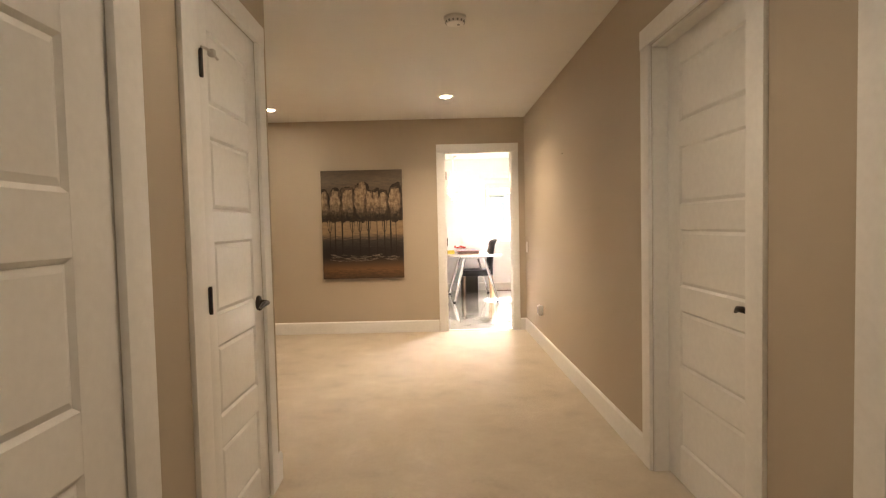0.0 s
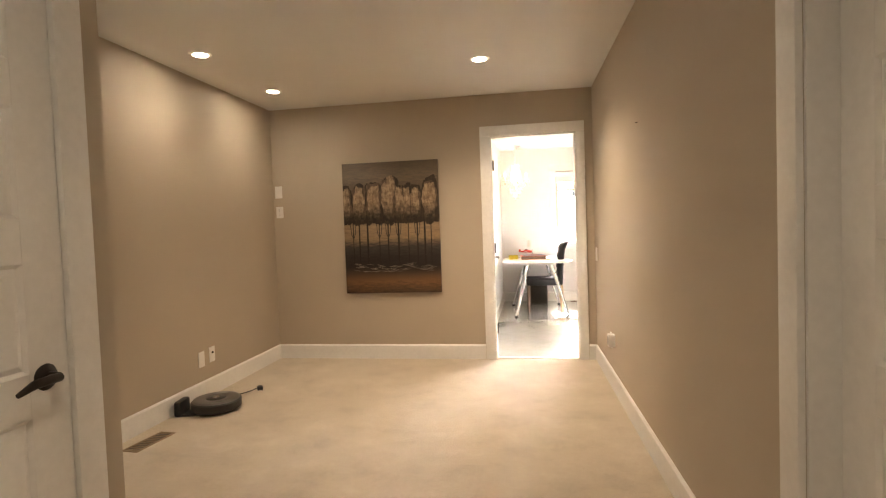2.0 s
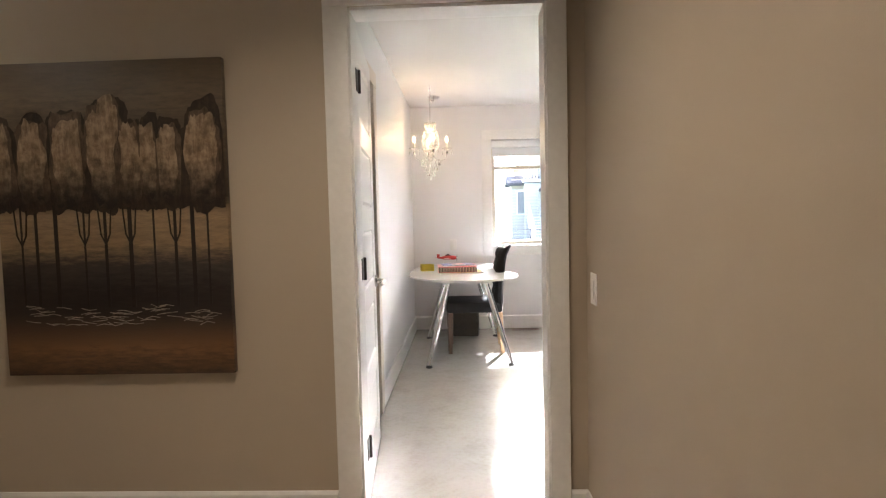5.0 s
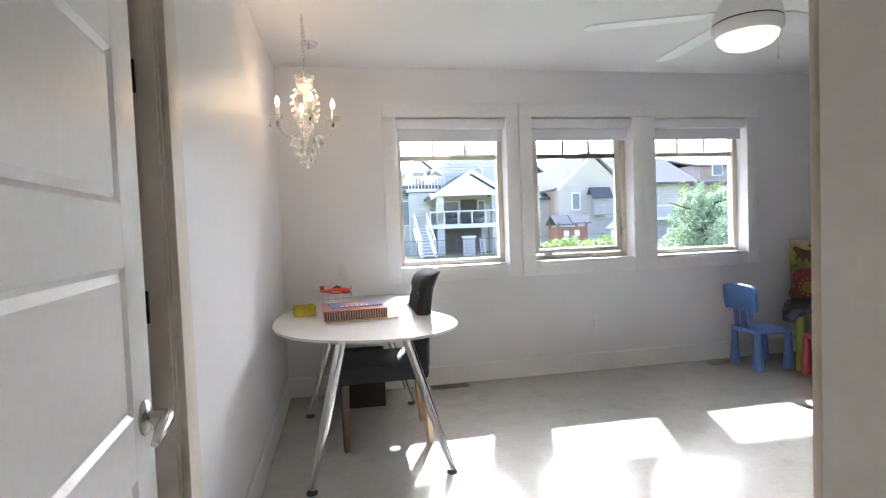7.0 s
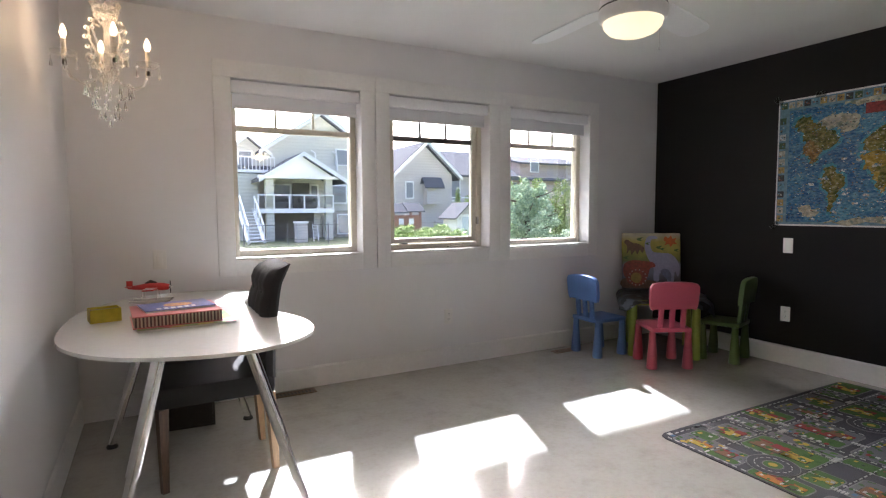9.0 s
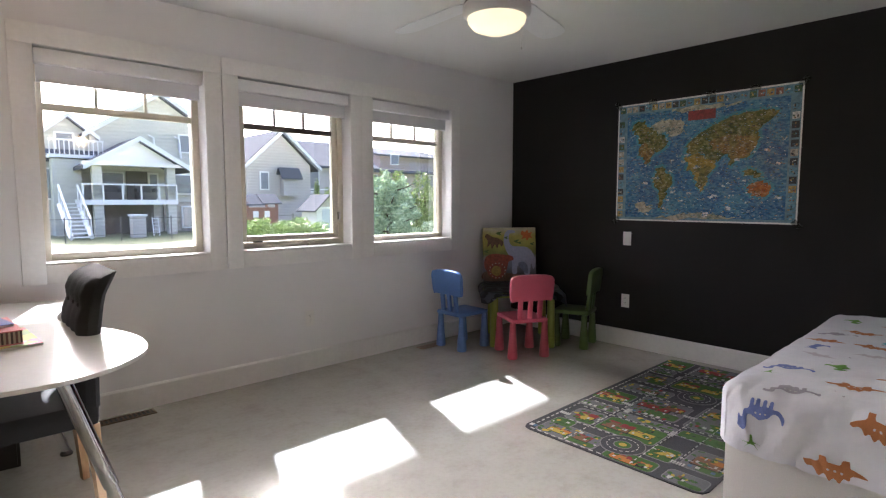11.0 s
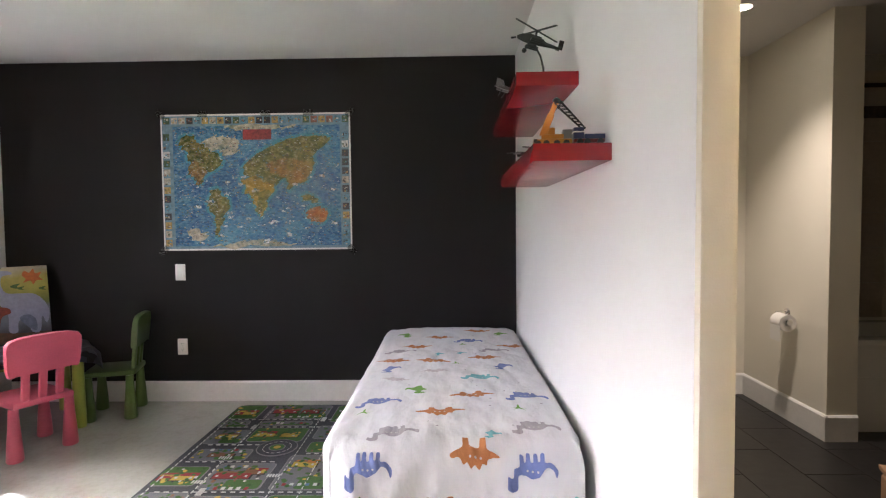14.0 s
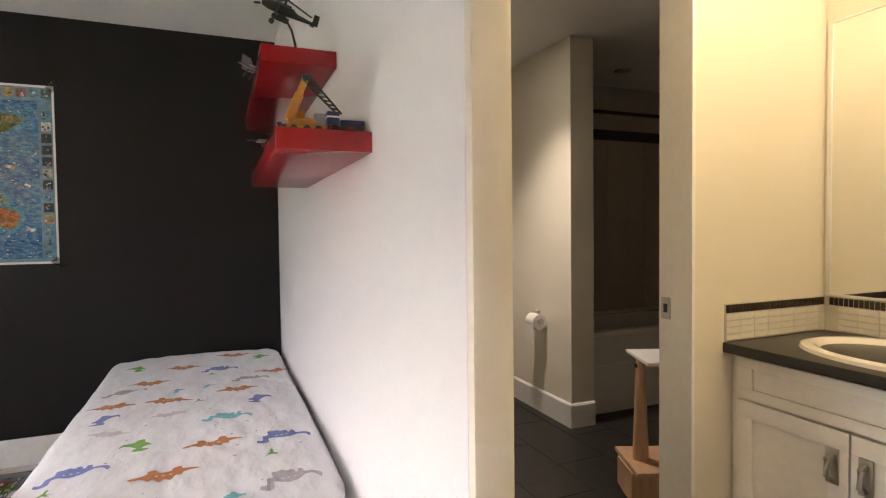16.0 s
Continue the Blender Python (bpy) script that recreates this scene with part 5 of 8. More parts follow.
BD = Matrix.Translation((4.255, 3.50, 0.487)) @ Matrix.Rotation(math.atan2(-0.31, 0.42), 4, "Z") @ Matrix.Rotation(radians(-7), 4, "X")
board = thing("canvas_picture", "square canvas print of cartoon dinosaurs leaning in corner", "picture", BD)
M_PRINT = band_mat("dino_print_ground", [(0.0, (0.03, 0.028, 0.03)), (0.10, (0.05, 0.05, 0.055)), (0.28, (0.16, 0.18, 0.25)), (0.42, (0.22, 0.25, 0.33)), (0.50, (0.16, 0.19, 0.05)), (0.66, (0.30, 0.31, 0.06)), (0.84, (0.40, 0.36, 0.08)), (0.95, (0.42, 0.40, 0.30))], 7.0, 0, 0.52, bumpy=0.05)
boxed("canvas", (-0.255, 0.0, 0.0), (0.255, 0.022, 0.515), M_PRINT, board, 0.003)


def flat_blob(name, ob, material, pts, y, seed=0):
    bm = bmesh.new()
    vs = [bm.verts.new((x, y, z)) for x, z in spline(pts, 5)]
    bm.faces.new(vs)
    part(name, bm, material, ob, "", False)


M_LILAC, M_RUST, M_BROWN = plain("lilac_print", (0.30, 0.31, 0.44), 0.5, vary=0.12), plain("rust_print", (0.26, 0.05, 0.025), 0.5, vary=0.4), plain("brown_print", (0.12, 0.06, 0.03), 0.5, vary=0.4)
M_OCHRE, M_LEAFG, M_SUN = plain("ochre_print", (0.34, 0.22, 0.05), 0.5, vary=0.3), plain("leaf_print", (0.08, 0.14, 0.03), 0.5, vary=0.3), plain("sun_print", (0.48, 0.12, 0.02), 0.5, vary=0.2)
M_STEEL = plain("slate_print", (0.16, 0.18, 0.27), 0.5, vary=0.2)
flat_blob("printed_long_neck", board, M_LILAC, [(-0.045, 0.455), (-0.01, 0.49), (0.045, 0.485), (0.055, 0.465), (0.005, 0.455), (-0.005, 0.40), (0.02, 0.345), (0.09, 0.335), (0.17, 0.325), (0.225, 0.27), (0.25, 0.19), (0.23, 0.12), (0.205, 0.17), (0.19, 0.07), (0.14, 0.075), (0.13, 0.15), (0.075, 0.15), (0.065, 0.08), (0.02, 0.09), (0.02, 0.20), (-0.03, 0.29), (-0.055, 0.38)], -0.0008)
flat_blob("printed_leg_shade", board, M_STEEL, [(0.08, 0.17), (0.13, 0.19), (0.17, 0.15), (0.17, 0.08), (0.13, 0.10)], -0.0010)
flat_blob("printed_ground_shade", board, M_BROWN, [(-0.25, 0.02), (-0.24, 0.10), (-0.05, 0.09), (0.08, 0.07), (0.25, 0.06), (0.25, 0.012), (0.0, 0.012)], -0.0006)
flat_blob("printed_horned", board, M_RUST, [(-0.245, 0.15), (-0.235, 0.23), (-0.17, 0.265), (-0.06, 0.26), (0.02, 0.245), (0.035, 0.21), (-0.01, 0.19), (-0.03, 0.12), (-0.07, 0.05), (-0.14, 0.03), (-0.20, 0.06), (-0.22, 0.10)], -0.0010)
flat_blob("printed_horned_face", board, M_OCHRE, [(-0.18, 0.10), (-0.155, 0.15), (-0.10, 0.145), (-0.085, 0.10), (-0.11, 0.06), (-0.15, 0.065)], -0.0012)
flat_blob("printed_beast", board, M_BROWN, [(-0.235, 0.43), (-0.215, 0.455), (-0.185, 0.44), (-0.16, 0.425), (-0.11, 0.415), (-0.06, 0.38), (-0.075, 0.335), (-0.10, 0.36), (-0.12, 0.32), (-0.14, 0.355), (-0.17, 0.315), (-0.185, 0.36), (-0.215, 0.325), (-0.21, 0.39)], -0.0010)
flat_blob("printed_sun", board, M_SUN, [(0.11, 0.455), (0.125, 0.485), (0.15, 0.47), (0.175, 0.495), (0.185, 0.465), (0.22, 0.47), (0.205, 0.44), (0.225, 0.415), (0.19, 0.415), (0.17, 0.39), (0.155, 0.415), (0.115, 0.405), (0.13, 0.43)], -0.0010)
for i, (x, z, r) in enumerate([(-0.10, 0.46, 0.03), (0.07, 0.385, 0.028), (-0.03, 0.42, 0.02), (0.22, 0.36, 0.022), (-0.22, 0.29, 0.025), (0.10, 0.37, 0.02)]):
    flat_blob("printed_leaf", board, M_LEAFG, [(x - r, z), (x - 0.2 * r, z + 0.4 * r), (x + r, z + 0.5 * r), (x + 0.3 * r, z - 0.1 * r), (x + 0.9 * r, z - 0.6 * r), (x - 0.2 * r, z - 0.5 * r)], -0.0012)
bm = bmesh.new()
for k in range(14):
    a = 2 * math.pi * k / 14
    bmesh.ops.create_circle(bm, cap_ends=True, segments=8, radius=0.006, matrix=pose(-0.12 + 0.075 * math.cos(a), -0.0016, 0.11 + 0.07 * math.sin(a), 90))
part("printed_frill", bm, plain("pale_dots", (0.45, 0.42, 0.36), 0.5), board, "", False)

# World map poster.
MW, MH = 1.345, 0.96
poster = thing("map_poster", "bright illustrated world map taped to the wall", "poster", Matrix.Translation((BX1, 2.632, 1.085)) @ Matrix.Rotation(radians(-90), 4, "Z") @ Matrix.Scale(-1, 4, (0, 1, 0)))


def sea_mat():
    m, nt, b = nodes_of("printed_sea")
    v = coords(nt)
    n1, n2, n3 = noise_tex(nt, v, 3.5, 6.0, 0.62), noise_tex(nt, coords(nt, (1, 1, 2.0)), 36.0, 3.0), noise_tex(nt, coords(nt, (1, 1, 1.6)), 15.0, 5.0, 0.65)
    c = ramp(nt, n1, [(0.34, (0.012, 0.05, 0.16)), (0.5, (0.03, 0.12, 0.28)), (0.66, (0.10, 0.29, 0.40))])
    c = mix(nt, 0.35, c, ramp(nt, n3, [(0.38, (0.02, 0.07, 0.20)), (0.52, (0.05, 0.19, 0.36)), (0.68, (0.30, 0.52, 0.60))]))
    nt.links.new(mix(nt, 0.22, c, ramp(nt, n2, [(0.40, (0.01, 0.05, 0.16)), (0.64, (0.50, 0.66, 0.72))])), b.inputs["Base Color"])
    b.inputs["Roughness"].default_value = 0.22
    bump(nt, b, noise_tex(nt, v, 2.2, 3.0), 0.5, 0.03)
    return m


def land_mat(name, stops):
    m, nt, b = nodes_of(name)
    v = coords(nt)
    n1, n2, n3 = noise_tex(nt, v, 9.0, 6.0, 0.65), noise_tex(nt, coords(nt, (1, 1, 1.5)), 32.0, 4.0, 0.6), noise_tex(nt, v, 17.0, 5.0, 0.65)
    c = ramp(nt, n1, stops)
    c = mix(nt, 1.0, c, ramp(nt, n3, [(0.34, (0.35, 0.38, 0.30)), (0.5, (0.85, 0.82, 0.72)), (0.66, (1.0, 0.95, 0.8))]), "MULTIPLY")
    nt.links.new(mix(nt, 0.45, c, ramp(nt, n2, [(0.40, (0.012, 0.018, 0.008)), (0.5, (0.16, 0.14, 0.045)), (0.60, (0.36, 0.30, 0.15)), (0.66, (0.62, 0.60, 0.50))])), b.inputs["Base Color"])
    b.inputs["Roughness"].default_value = 0.25
    return m


boxed("paper", (0, 0.0005, 0), (MW, 0.002, MH), plain("white_poster_paper", (0.72, 0.72, 0.70), 0.3, vary=0.02), poster)
boxed("printed_border", (0.010, 0.002, 0.012), (MW - 0.010, 0.0026, MH - 0.012), plain("printed_border_blue", (0.15, 0.26, 0.33), 0.3, grain=30, vary=0.3), poster)
boxed("sea", (0.085, 0.002, 0.03), (MW - 0.075, 0.0032, MH - 0.085), sea_mat(), poster, 0, "blue printed sea")
GREENISH = land_mat("printed_green_land", [(0.3, (0.04, 0.09, 0.02)), (0.45, (0.12, 0.16, 0.035)), (0.58, (0.26, 0.24, 0.06)), (0.7, (0.36, 0.26, 0.08))])
BROWNISH = land_mat("printed_brown_land", [(0.3, (0.28, 0.13, 0.04)), (0.5, (0.42, 0.24, 0.08)), (0.7, (0.30, 0.28, 0.08))])
YELLOWISH = land_mat("printed_yellow_land", [(0.3, (0.50, 0.32, 0.04)), (0.6, (0.60, 0.42, 0.08)), (0.8, (0.35, 0.35, 0.10))])
REDDISH = land_mat("printed_red_land", [(0.3, (0.50, 0.12, 0.03)), (0.7, (0.58, 0.22, 0.06))])
ICE = land_mat("printed_ice", [(0.36, (0.25, 0.40, 0.45)), (0.46, (0.70, 0.70, 0.68)), (0.62, (0.85, 0.85, 0.82))])
SHOAL = plain("printed_shoal", (0.10, 0.30, 0.40), 0.25, grain=60, vary=0.3)


def land(name, material, pts, y):
    """Poster pieces by fractions of its width and height from the top."""
    bm = bmesh.new()
    out = []
    for i, (x, z) in enumerate(spline(pts, 12)):
        n = 0.030 * noise.noise((x * 22, z * 22, y * 900)) + 0.022 * noise.noise((x * 60, z * 60, y * 300))
        out.append((MW * x + n, MH * (1 - z) + n * 0.7))
    bm.faces.new([bm.verts.new((x, y, z)) for x, z in out])
    part(name, bm, material, poster, "", False)
    if y < 0.0039 and material is not ICE:
        mx0, mz0 = sum(p[0] for p in out) / len(out), sum(p[1] for p in out) / len(out)
        bm = bmesh.new()
        rim, rim_y = [], 0.00330 + 0.00005 * len([o for o in poster.children if o.name.startswith("printed_shoal")])
        for i, (x, z) in enumerate(out):
            d = Vector((x - mx0, z - mz0))
            q = Vector((x, z)) + d.normalized() * (0.022 + 0.012 * noise.noise((x * 30, z * 30, 2.0)))
            rim.append(bm.verts.new((q.x, rim_y, q.y)))
        bm.faces.new(rim)
        part("printed_shoal", bm, SHOAL, poster, "", False)


land("printed_ice_cap", ICE, [(0.34, 0.085), (0.70, 0.085), (0.66, 0.115), (0.52, 0.12), (0.40, 0.115)], 0.0036)
land("printed_ice_south", ICE, [(0.28, 0.968), (0.40, 0.94), (0.50, 0.925), (0.60, 0.945), (0.72, 0.968)], 0.0036)
land("printed_north_america", GREENISH, [(0.09, 0.20), (0.14, 0.15), (0.20, 0.18), (0.26, 0.26), (0.32, 0.33), (0.29, 0.40), (0.24, 0.42), (0.20, 0.52), (0.16, 0.44), (0.14, 0.32), (0.10, 0.25)], 0.0038)
land("printed_prairie", BROWNISH, [(0.15, 0.36), (0.20, 0.37), (0.23, 0.42), (0.21, 0.50), (0.19, 0.53), (0.16, 0.45)], 0.0042)
land("printed_arctic", ICE, [(0.22, 0.20), (0.32, 0.16), (0.42, 0.20), (0.40, 0.28), (0.36, 0.30), (0.28, 0.27)], 0.0040)
land("printed_south_america", GREENISH, [(0.245, 0.57), (0.29, 0.56), (0.36, 0.64), (0.34, 0.73), (0.31, 0.82), (0.29, 0.91), (0.275, 0.80), (0.25, 0.67)], 0.0038)
land("printed_africa", YELLOWISH, [(0.42, 0.49), (0.46, 0.46), (0.55, 0.47), (0.60, 0.56), (0.57, 0.60), (0.54, 0.72), (0.52, 0.75), (0.49, 0.64), (0.44, 0.58)], 0.0038)
land("printed_jungle", GREENISH, [(0.48, 0.57), (0.57, 0.57), (0.56, 0.63), (0.53, 0.71), (0.51, 0.72), (0.50, 0.64)], 0.0042)
land("printed_eurasia", GREENISH, [(0.44, 0.40), (0.48, 0.32), (0.58, 0.24), (0.70, 0.18), (0.88, 0.17), (0.86, 0.24), (0.81, 0.30), (0.80, 0.42), (0.76, 0.50), (0.72, 0.50), (0.68, 0.55), (0.64, 0.48), (0.60, 0.53), (0.54, 0.46), (0.47, 0.45)], 0.0038)
land("printed_steppe", BROWNISH, [(0.56, 0.37), (0.66, 0.33), (0.78, 0.36), (0.78, 0.46), (0.71, 0.52), (0.62, 0.46)], 0.0042)
land("printed_australia", REDDISH, [(0.765, 0.72), (0.82, 0.69), (0.87, 0.72), (0.86, 0.79), (0.79, 0.79)], 0.0038)
land("printed_islands", GREENISH, [(0.74, 0.60), (0.80, 0.62), (0.84, 0.66), (0.80, 0.655)], 0.0038)
land("printed_compass", ICE, [(0.12, 0.86), (0.17, 0.84), (0.23, 0.88), (0.22, 0.92), (0.14, 0.915)], 0.0038)
boxed("printed_banner", (MW * 0.435, 0.0044, MH * (1 - 0.19)), (MW * 0.585, 0.0050, MH * (1 - 0.115)), plain("red_banner", (0.30, 0.035, 0.035), 0.3, vary=0.5, grain=60), poster)
PIC_COLS = [(0.46, 0.43, 0.36), (0.05, 0.11, 0.05), (0.42, 0.29, 0.09), (0.12, 0.27, 0.38), (0.025, 0.03, 0.04), (0.26, 0.11, 0.08), (0.66, 0.67, 0.66), (0.09, 0.08, 0.07)]
PIC_M = [plain(f"printed_picture_{'abcdefgh'[i]}", c, 0.3, grain=55, vary=0.5) for i, c in enumerate(PIC_COLS)]
rnd = random.Random(5)
bms = [bmesh.new() for _ in PIC_M]
for k in range(24):
    x = 0.02 + k * (MW - 0.05) / 23.5
    box(bms[rnd.choice((3, 3, 0, 6, 1, 2, 4, 5))], (x, 0.0028, MH - 0.068), (x + 0.045, 0.0032, MH - 0.022))
    for _ in range(4):
        px, pz = x + rnd.uniform(0, 0.03), MH - 0.066 + rnd.uniform(0, 0.03)
        box(bms[rnd.randrange(8)], (px, 0.0032, pz), (px + rnd.uniform(0.006, 0.015), 0.0035, pz + rnd.uniform(0.005, 0.012)))
for k in range(13):
    z = 0.03 + k * (MH - 0.15) / 13
    for x in (0.014, MW - 0.062):
        box(bms[rnd.choice((3, 3, 0, 6, 1, 2, 4, 5))], (x, 0.0028, z), (x + 0.046, 0.0032, z + 0.048))
        for _ in range(5):
            px, pz = x + rnd.uniform(0, 0.03), z + rnd.uniform(0, 0.034)
            box(bms[rnd.randrange(8)], (px, 0.0032, pz), (px + rnd.uniform(0.006, 0.015), 0.0035, pz + rnd.uniform(0.005, 0.012)))
# little ships, fish, beasts and names all over the map
for k in range(2600):
    x, z = rnd.uniform(0.09, MW - 0.085), rnd.uniform(0.035, MH - 0.09)
    w2, h2 = rnd.uniform(0.004, 0.02), rnd.uniform(0.0025, 0.007)
    m = rnd.choice((0, 1, 1, 2, 4, 4, 5, 6, 6, 7, 7, 3))
    a = rnd.uniform(-0.3, 0.3)
    pts = [(x - w2 / 2, z), (x - w2 * 0.1, z + h2 * rnd.uniform(0.3, 0.8)), (x + w2 / 2, z + h2 * a), (x + w2 * 0.1, z - h2 * rnd.uniform(0.3, 0.8))]
    bms[m].faces.new([bms[m].verts.new((px, 0.0048, pz)) for px, pz in pts])
for k in range(36):
    x, z = rnd.uniform(0.12, MW - 0.12), rnd.uniform(0.05, MH * 0.55)
    for q in range(3):
        bmesh.ops.create_circle(bms[rnd.choice((6, 6, 3, 0))], cap_ends=True, segments=7, radius=rnd.uniform(0.006, 0.011), matrix=pose(x + q * 0.012, 0.0045, z + rnd.uniform(-0.005, 0.005), 90))
for bm, mt in zip(bms, PIC_M):
    tagged(part("printed_picture", bm, mt, poster, "tiny printed pictures", False), kind="stuff")
M_TAPE = glass_mat("clear_tape", 0.3, (0.75, 0.75, 0.73))
for x, z, a in [(0, 0, -45), (MW, 0, 45), (0, MH, 45), (MW, MH, -45), (0.75, MH, 0), (1.05, MH, 0), (0.3, MH, 0)]:
    bm = bmesh.new()
    box(bm, (-0.035, 0.0, -0.02), (0.035, 0.0008, 0.02), 0, pose(x, 0.0052, z, 0, a, 0))
    part("tape", bm, M_TAPE, poster, "strip of clear tape", False)

# Road play rug.
RX0, RX1, RY0, RY1 = 2.645, 4.50, 1.085, 2.065
rug = thing("play_rug", "grey play rug printed with roads and houses", "rug", pose(RX0, RY0, 0.0))
RW, RH = RX1 - RX0, RY1 - RY0
bm = bmesh.new()
cr = 0.05
prism(bm, [(cr, 0), (RW - cr, 0), (RW - 0.015, 0.015), (RW, cr), (RW, RH - cr), (RW - 0.015, RH - 0.015), (RW - cr, RH), (cr, RH), (0.015, RH - 0.015), (0, RH - cr), (0, cr), (0.015, 0.015)], 0.0, 0.006)
M_ROAD = plain("woven_road_grey", (0.052, 0.053, 0.066), 0.9, grain=350, vary=0.25, relief=0.4)
part("mat", bm, M_ROAD, rug, "dark grey woven mat", False)
R_COLS = {"kerb": (0.22, 0.22, 0.23), "lawn": (0.055, 0.13, 0.025), "yellow": (0.50, 0.36, 0.05), "red": (0.26, 0.03, 0.03), "paving": (0.145, 0.145, 0.165), "white": (0.55, 0.55, 0.55), "brown": (0.20, 0.10, 0.05), "orange": (0.46, 0.17, 0.03), "water": (0.08, 0.16, 0.28), "dark_green": (0.035, 0.10, 0.015), "dark": (0.02, 0.02, 0.022)}
R_BM = {k: bmesh.new() for k in R_COLS}
RZ = {"kerb": 0.0066, "paving": 0.0070, "lawn": 0.0074, "water": 0.0076, "dark_green": 0.0080, "brown": 0.0082, "yellow": 0.0085, "orange": 0.0087, "red": 0.0090, "dark": 0.0078, "white": 0.0094}


def rprint(k, x0, y0, x1, y1):
    x0, y0, x1, y1 = max(0.012, x0), max(0.012, y0), min(RW - 0.012, x1), min(RH - 0.012, y1)
    if x1 > x0 and y1 > y0:
        box(R_BM[k], (x0, y0, 0.006), (x1, y1, RZ[k]))


def rround(k, x0, y0, x1, y1, r):
    """A printed patch with rounded corners."""
    x0, y0, x1, y1 = max(0.012, x0), max(0.012, y0), min(RW - 0.012, x1), min(RH - 0.012, y1)
    r = min(r, (x1 - x0) / 2.01, (y1 - y0) / 2.01)
    pts = []
    for cx, cy, a0 in ((x1 - r, y1 - r, 0), (x0 + r, y1 - r, 90), (x0 + r, y0 + r, 180), (x1 - r, y0 + r, 270)):
        pts += [(cx + r * math.cos(radians(a0 + q)), cy + r * math.sin(radians(a0 + q))) for q in (0, 22, 45, 68, 90)]
    R_BM[k].faces.new([R_BM[k].verts.new((x, y, RZ[k])) for x, y in pts])


rr = random.Random(11)


def rhouse(x, y, w, d, body, roof, long_roof=False):
    """A printed house, w across the rug's width and d along it: walls, roof, dark windows, a white door."""
    w, d = w * 1.15, d * 1.15
    rprint("dark", x - d * 0.56, y - w * 0.56, x + d * 0.1, y + w * 0.53)
    rprint(body, x - d / 2, y - w / 2, x + d * 0.2, y + w / 2)
    rprint(roof, x + d * 0.05, y - w * 0.55, x + d / 2, y - w * 0.05)
    rprint("brown", x + d * 0.12, y - w * 0.05, x + d * 0.42, y + w * 0.5)
    rprint(roof, x + d * 0.32, y + w * 0.05, x + d * 0.48, y + w * 0.42)
    if long_roof:
        rprint(roof, x - d * 0.5, y + w * 0.1, x + d * 0.1, y + w * 0.5)
    n = max(2, int(w / 0.035))
    for q in range(n):
        yy = y - w / 2 + (q + 0.5) * w / n
        rprint("dark" if q % 2 else "white", x - d * 0.3, yy - 0.006, x - d * 0.08, yy + 0.006)


def rtrees(x0, y0, x1, y1, n, r0=0.012, r1=0.022):
    for _ in range(n):
        r = rr.uniform(r0, r1)
        cx, cy = rr.uniform(x0 + r, max(x0 + r, x1 - r)), rr.uniform(y0 + r, max(y0 + r, y1 - r))
        k = rr.choice(("dark_green", "lawn", "lawn", "dark_green", "yellow"))
        for q in range(3):
            a = rr.uniform(0, 6.3)
            bmesh.ops.create_circle(R_BM[k], cap_ends=True, segments=8, radius=r * 0.7, matrix=pose(cx + 0.45 * r * math.cos(a), cy + 0.45 * r * math.sin(a), 0.0091 + 0.0001 * q))


def rcars(x, y0, y1, n):
    """Parked cars and bays in a row across the rug."""
    for q in range(n):
        yy = y0 + (y1 - y0) * (q + 0.5) / n
        rprint(rr.choice(("white", "kerb", "red", "white", "water")), x - 0.012, yy - 0.009, x + 0.012, yy + 0.009)


# Blocks between the roads: x0, y0, x1, y1, ground.
BLOCKS = [(0.035, 0.57, 0.175, 0.90, "paving"), (0.29, 0.73, 0.46, 0.885, "paving"), (0.17, 0.80, 0.25, 0.90, "lawn"), (0.29, 0.38, 0.475, 0.69, "lawn"), (0.53, 0.37, 0.575, 0.69, "paving"),
          (0.66, 0.43, 0.92, 0.70, "paving"), (0.70, 0.76, 0.88, 0.965, "lawn"), (0.54, 0.74, 0.61, 0.96, "paving"), (0.66, 0.10, 1.02, 0.36, "paving"), (0.18, 0.235, 0.31, 0.345, "lawn"), (0.20, 0.02, 0.40, 0.185, "paving"), (0.51, 0.04, 0.585, 0.33, "lawn"), (0.015, 0.26, 0.115, 0.49, "lawn"), (0.015, 0.03, 0.12, 0.19, "paving"),
          (0.98, 0.62, 1.10, 0.90, "paving"), (1.20, 0.74, 1.38, 0.93, "paving"), (1.23, 0.39, 1.41, 0.69, "lawn"), (1.08, 0.06, 1.20, 0.30, "lawn"), (1.27, 0.05, 1.45, 0.31, "paving"), (1.48, 0.40, 1.53, 0.70, "paving"), (1.60, 0.34, 1.84, 0.72, "paving"), (1.60, 0.79, 1.83, 0.96, "lawn"), (1.45, 0.80, 1.54, 0.96, "paving"), (1.54, 0.04, 1.82, 0.27, "lawn")]
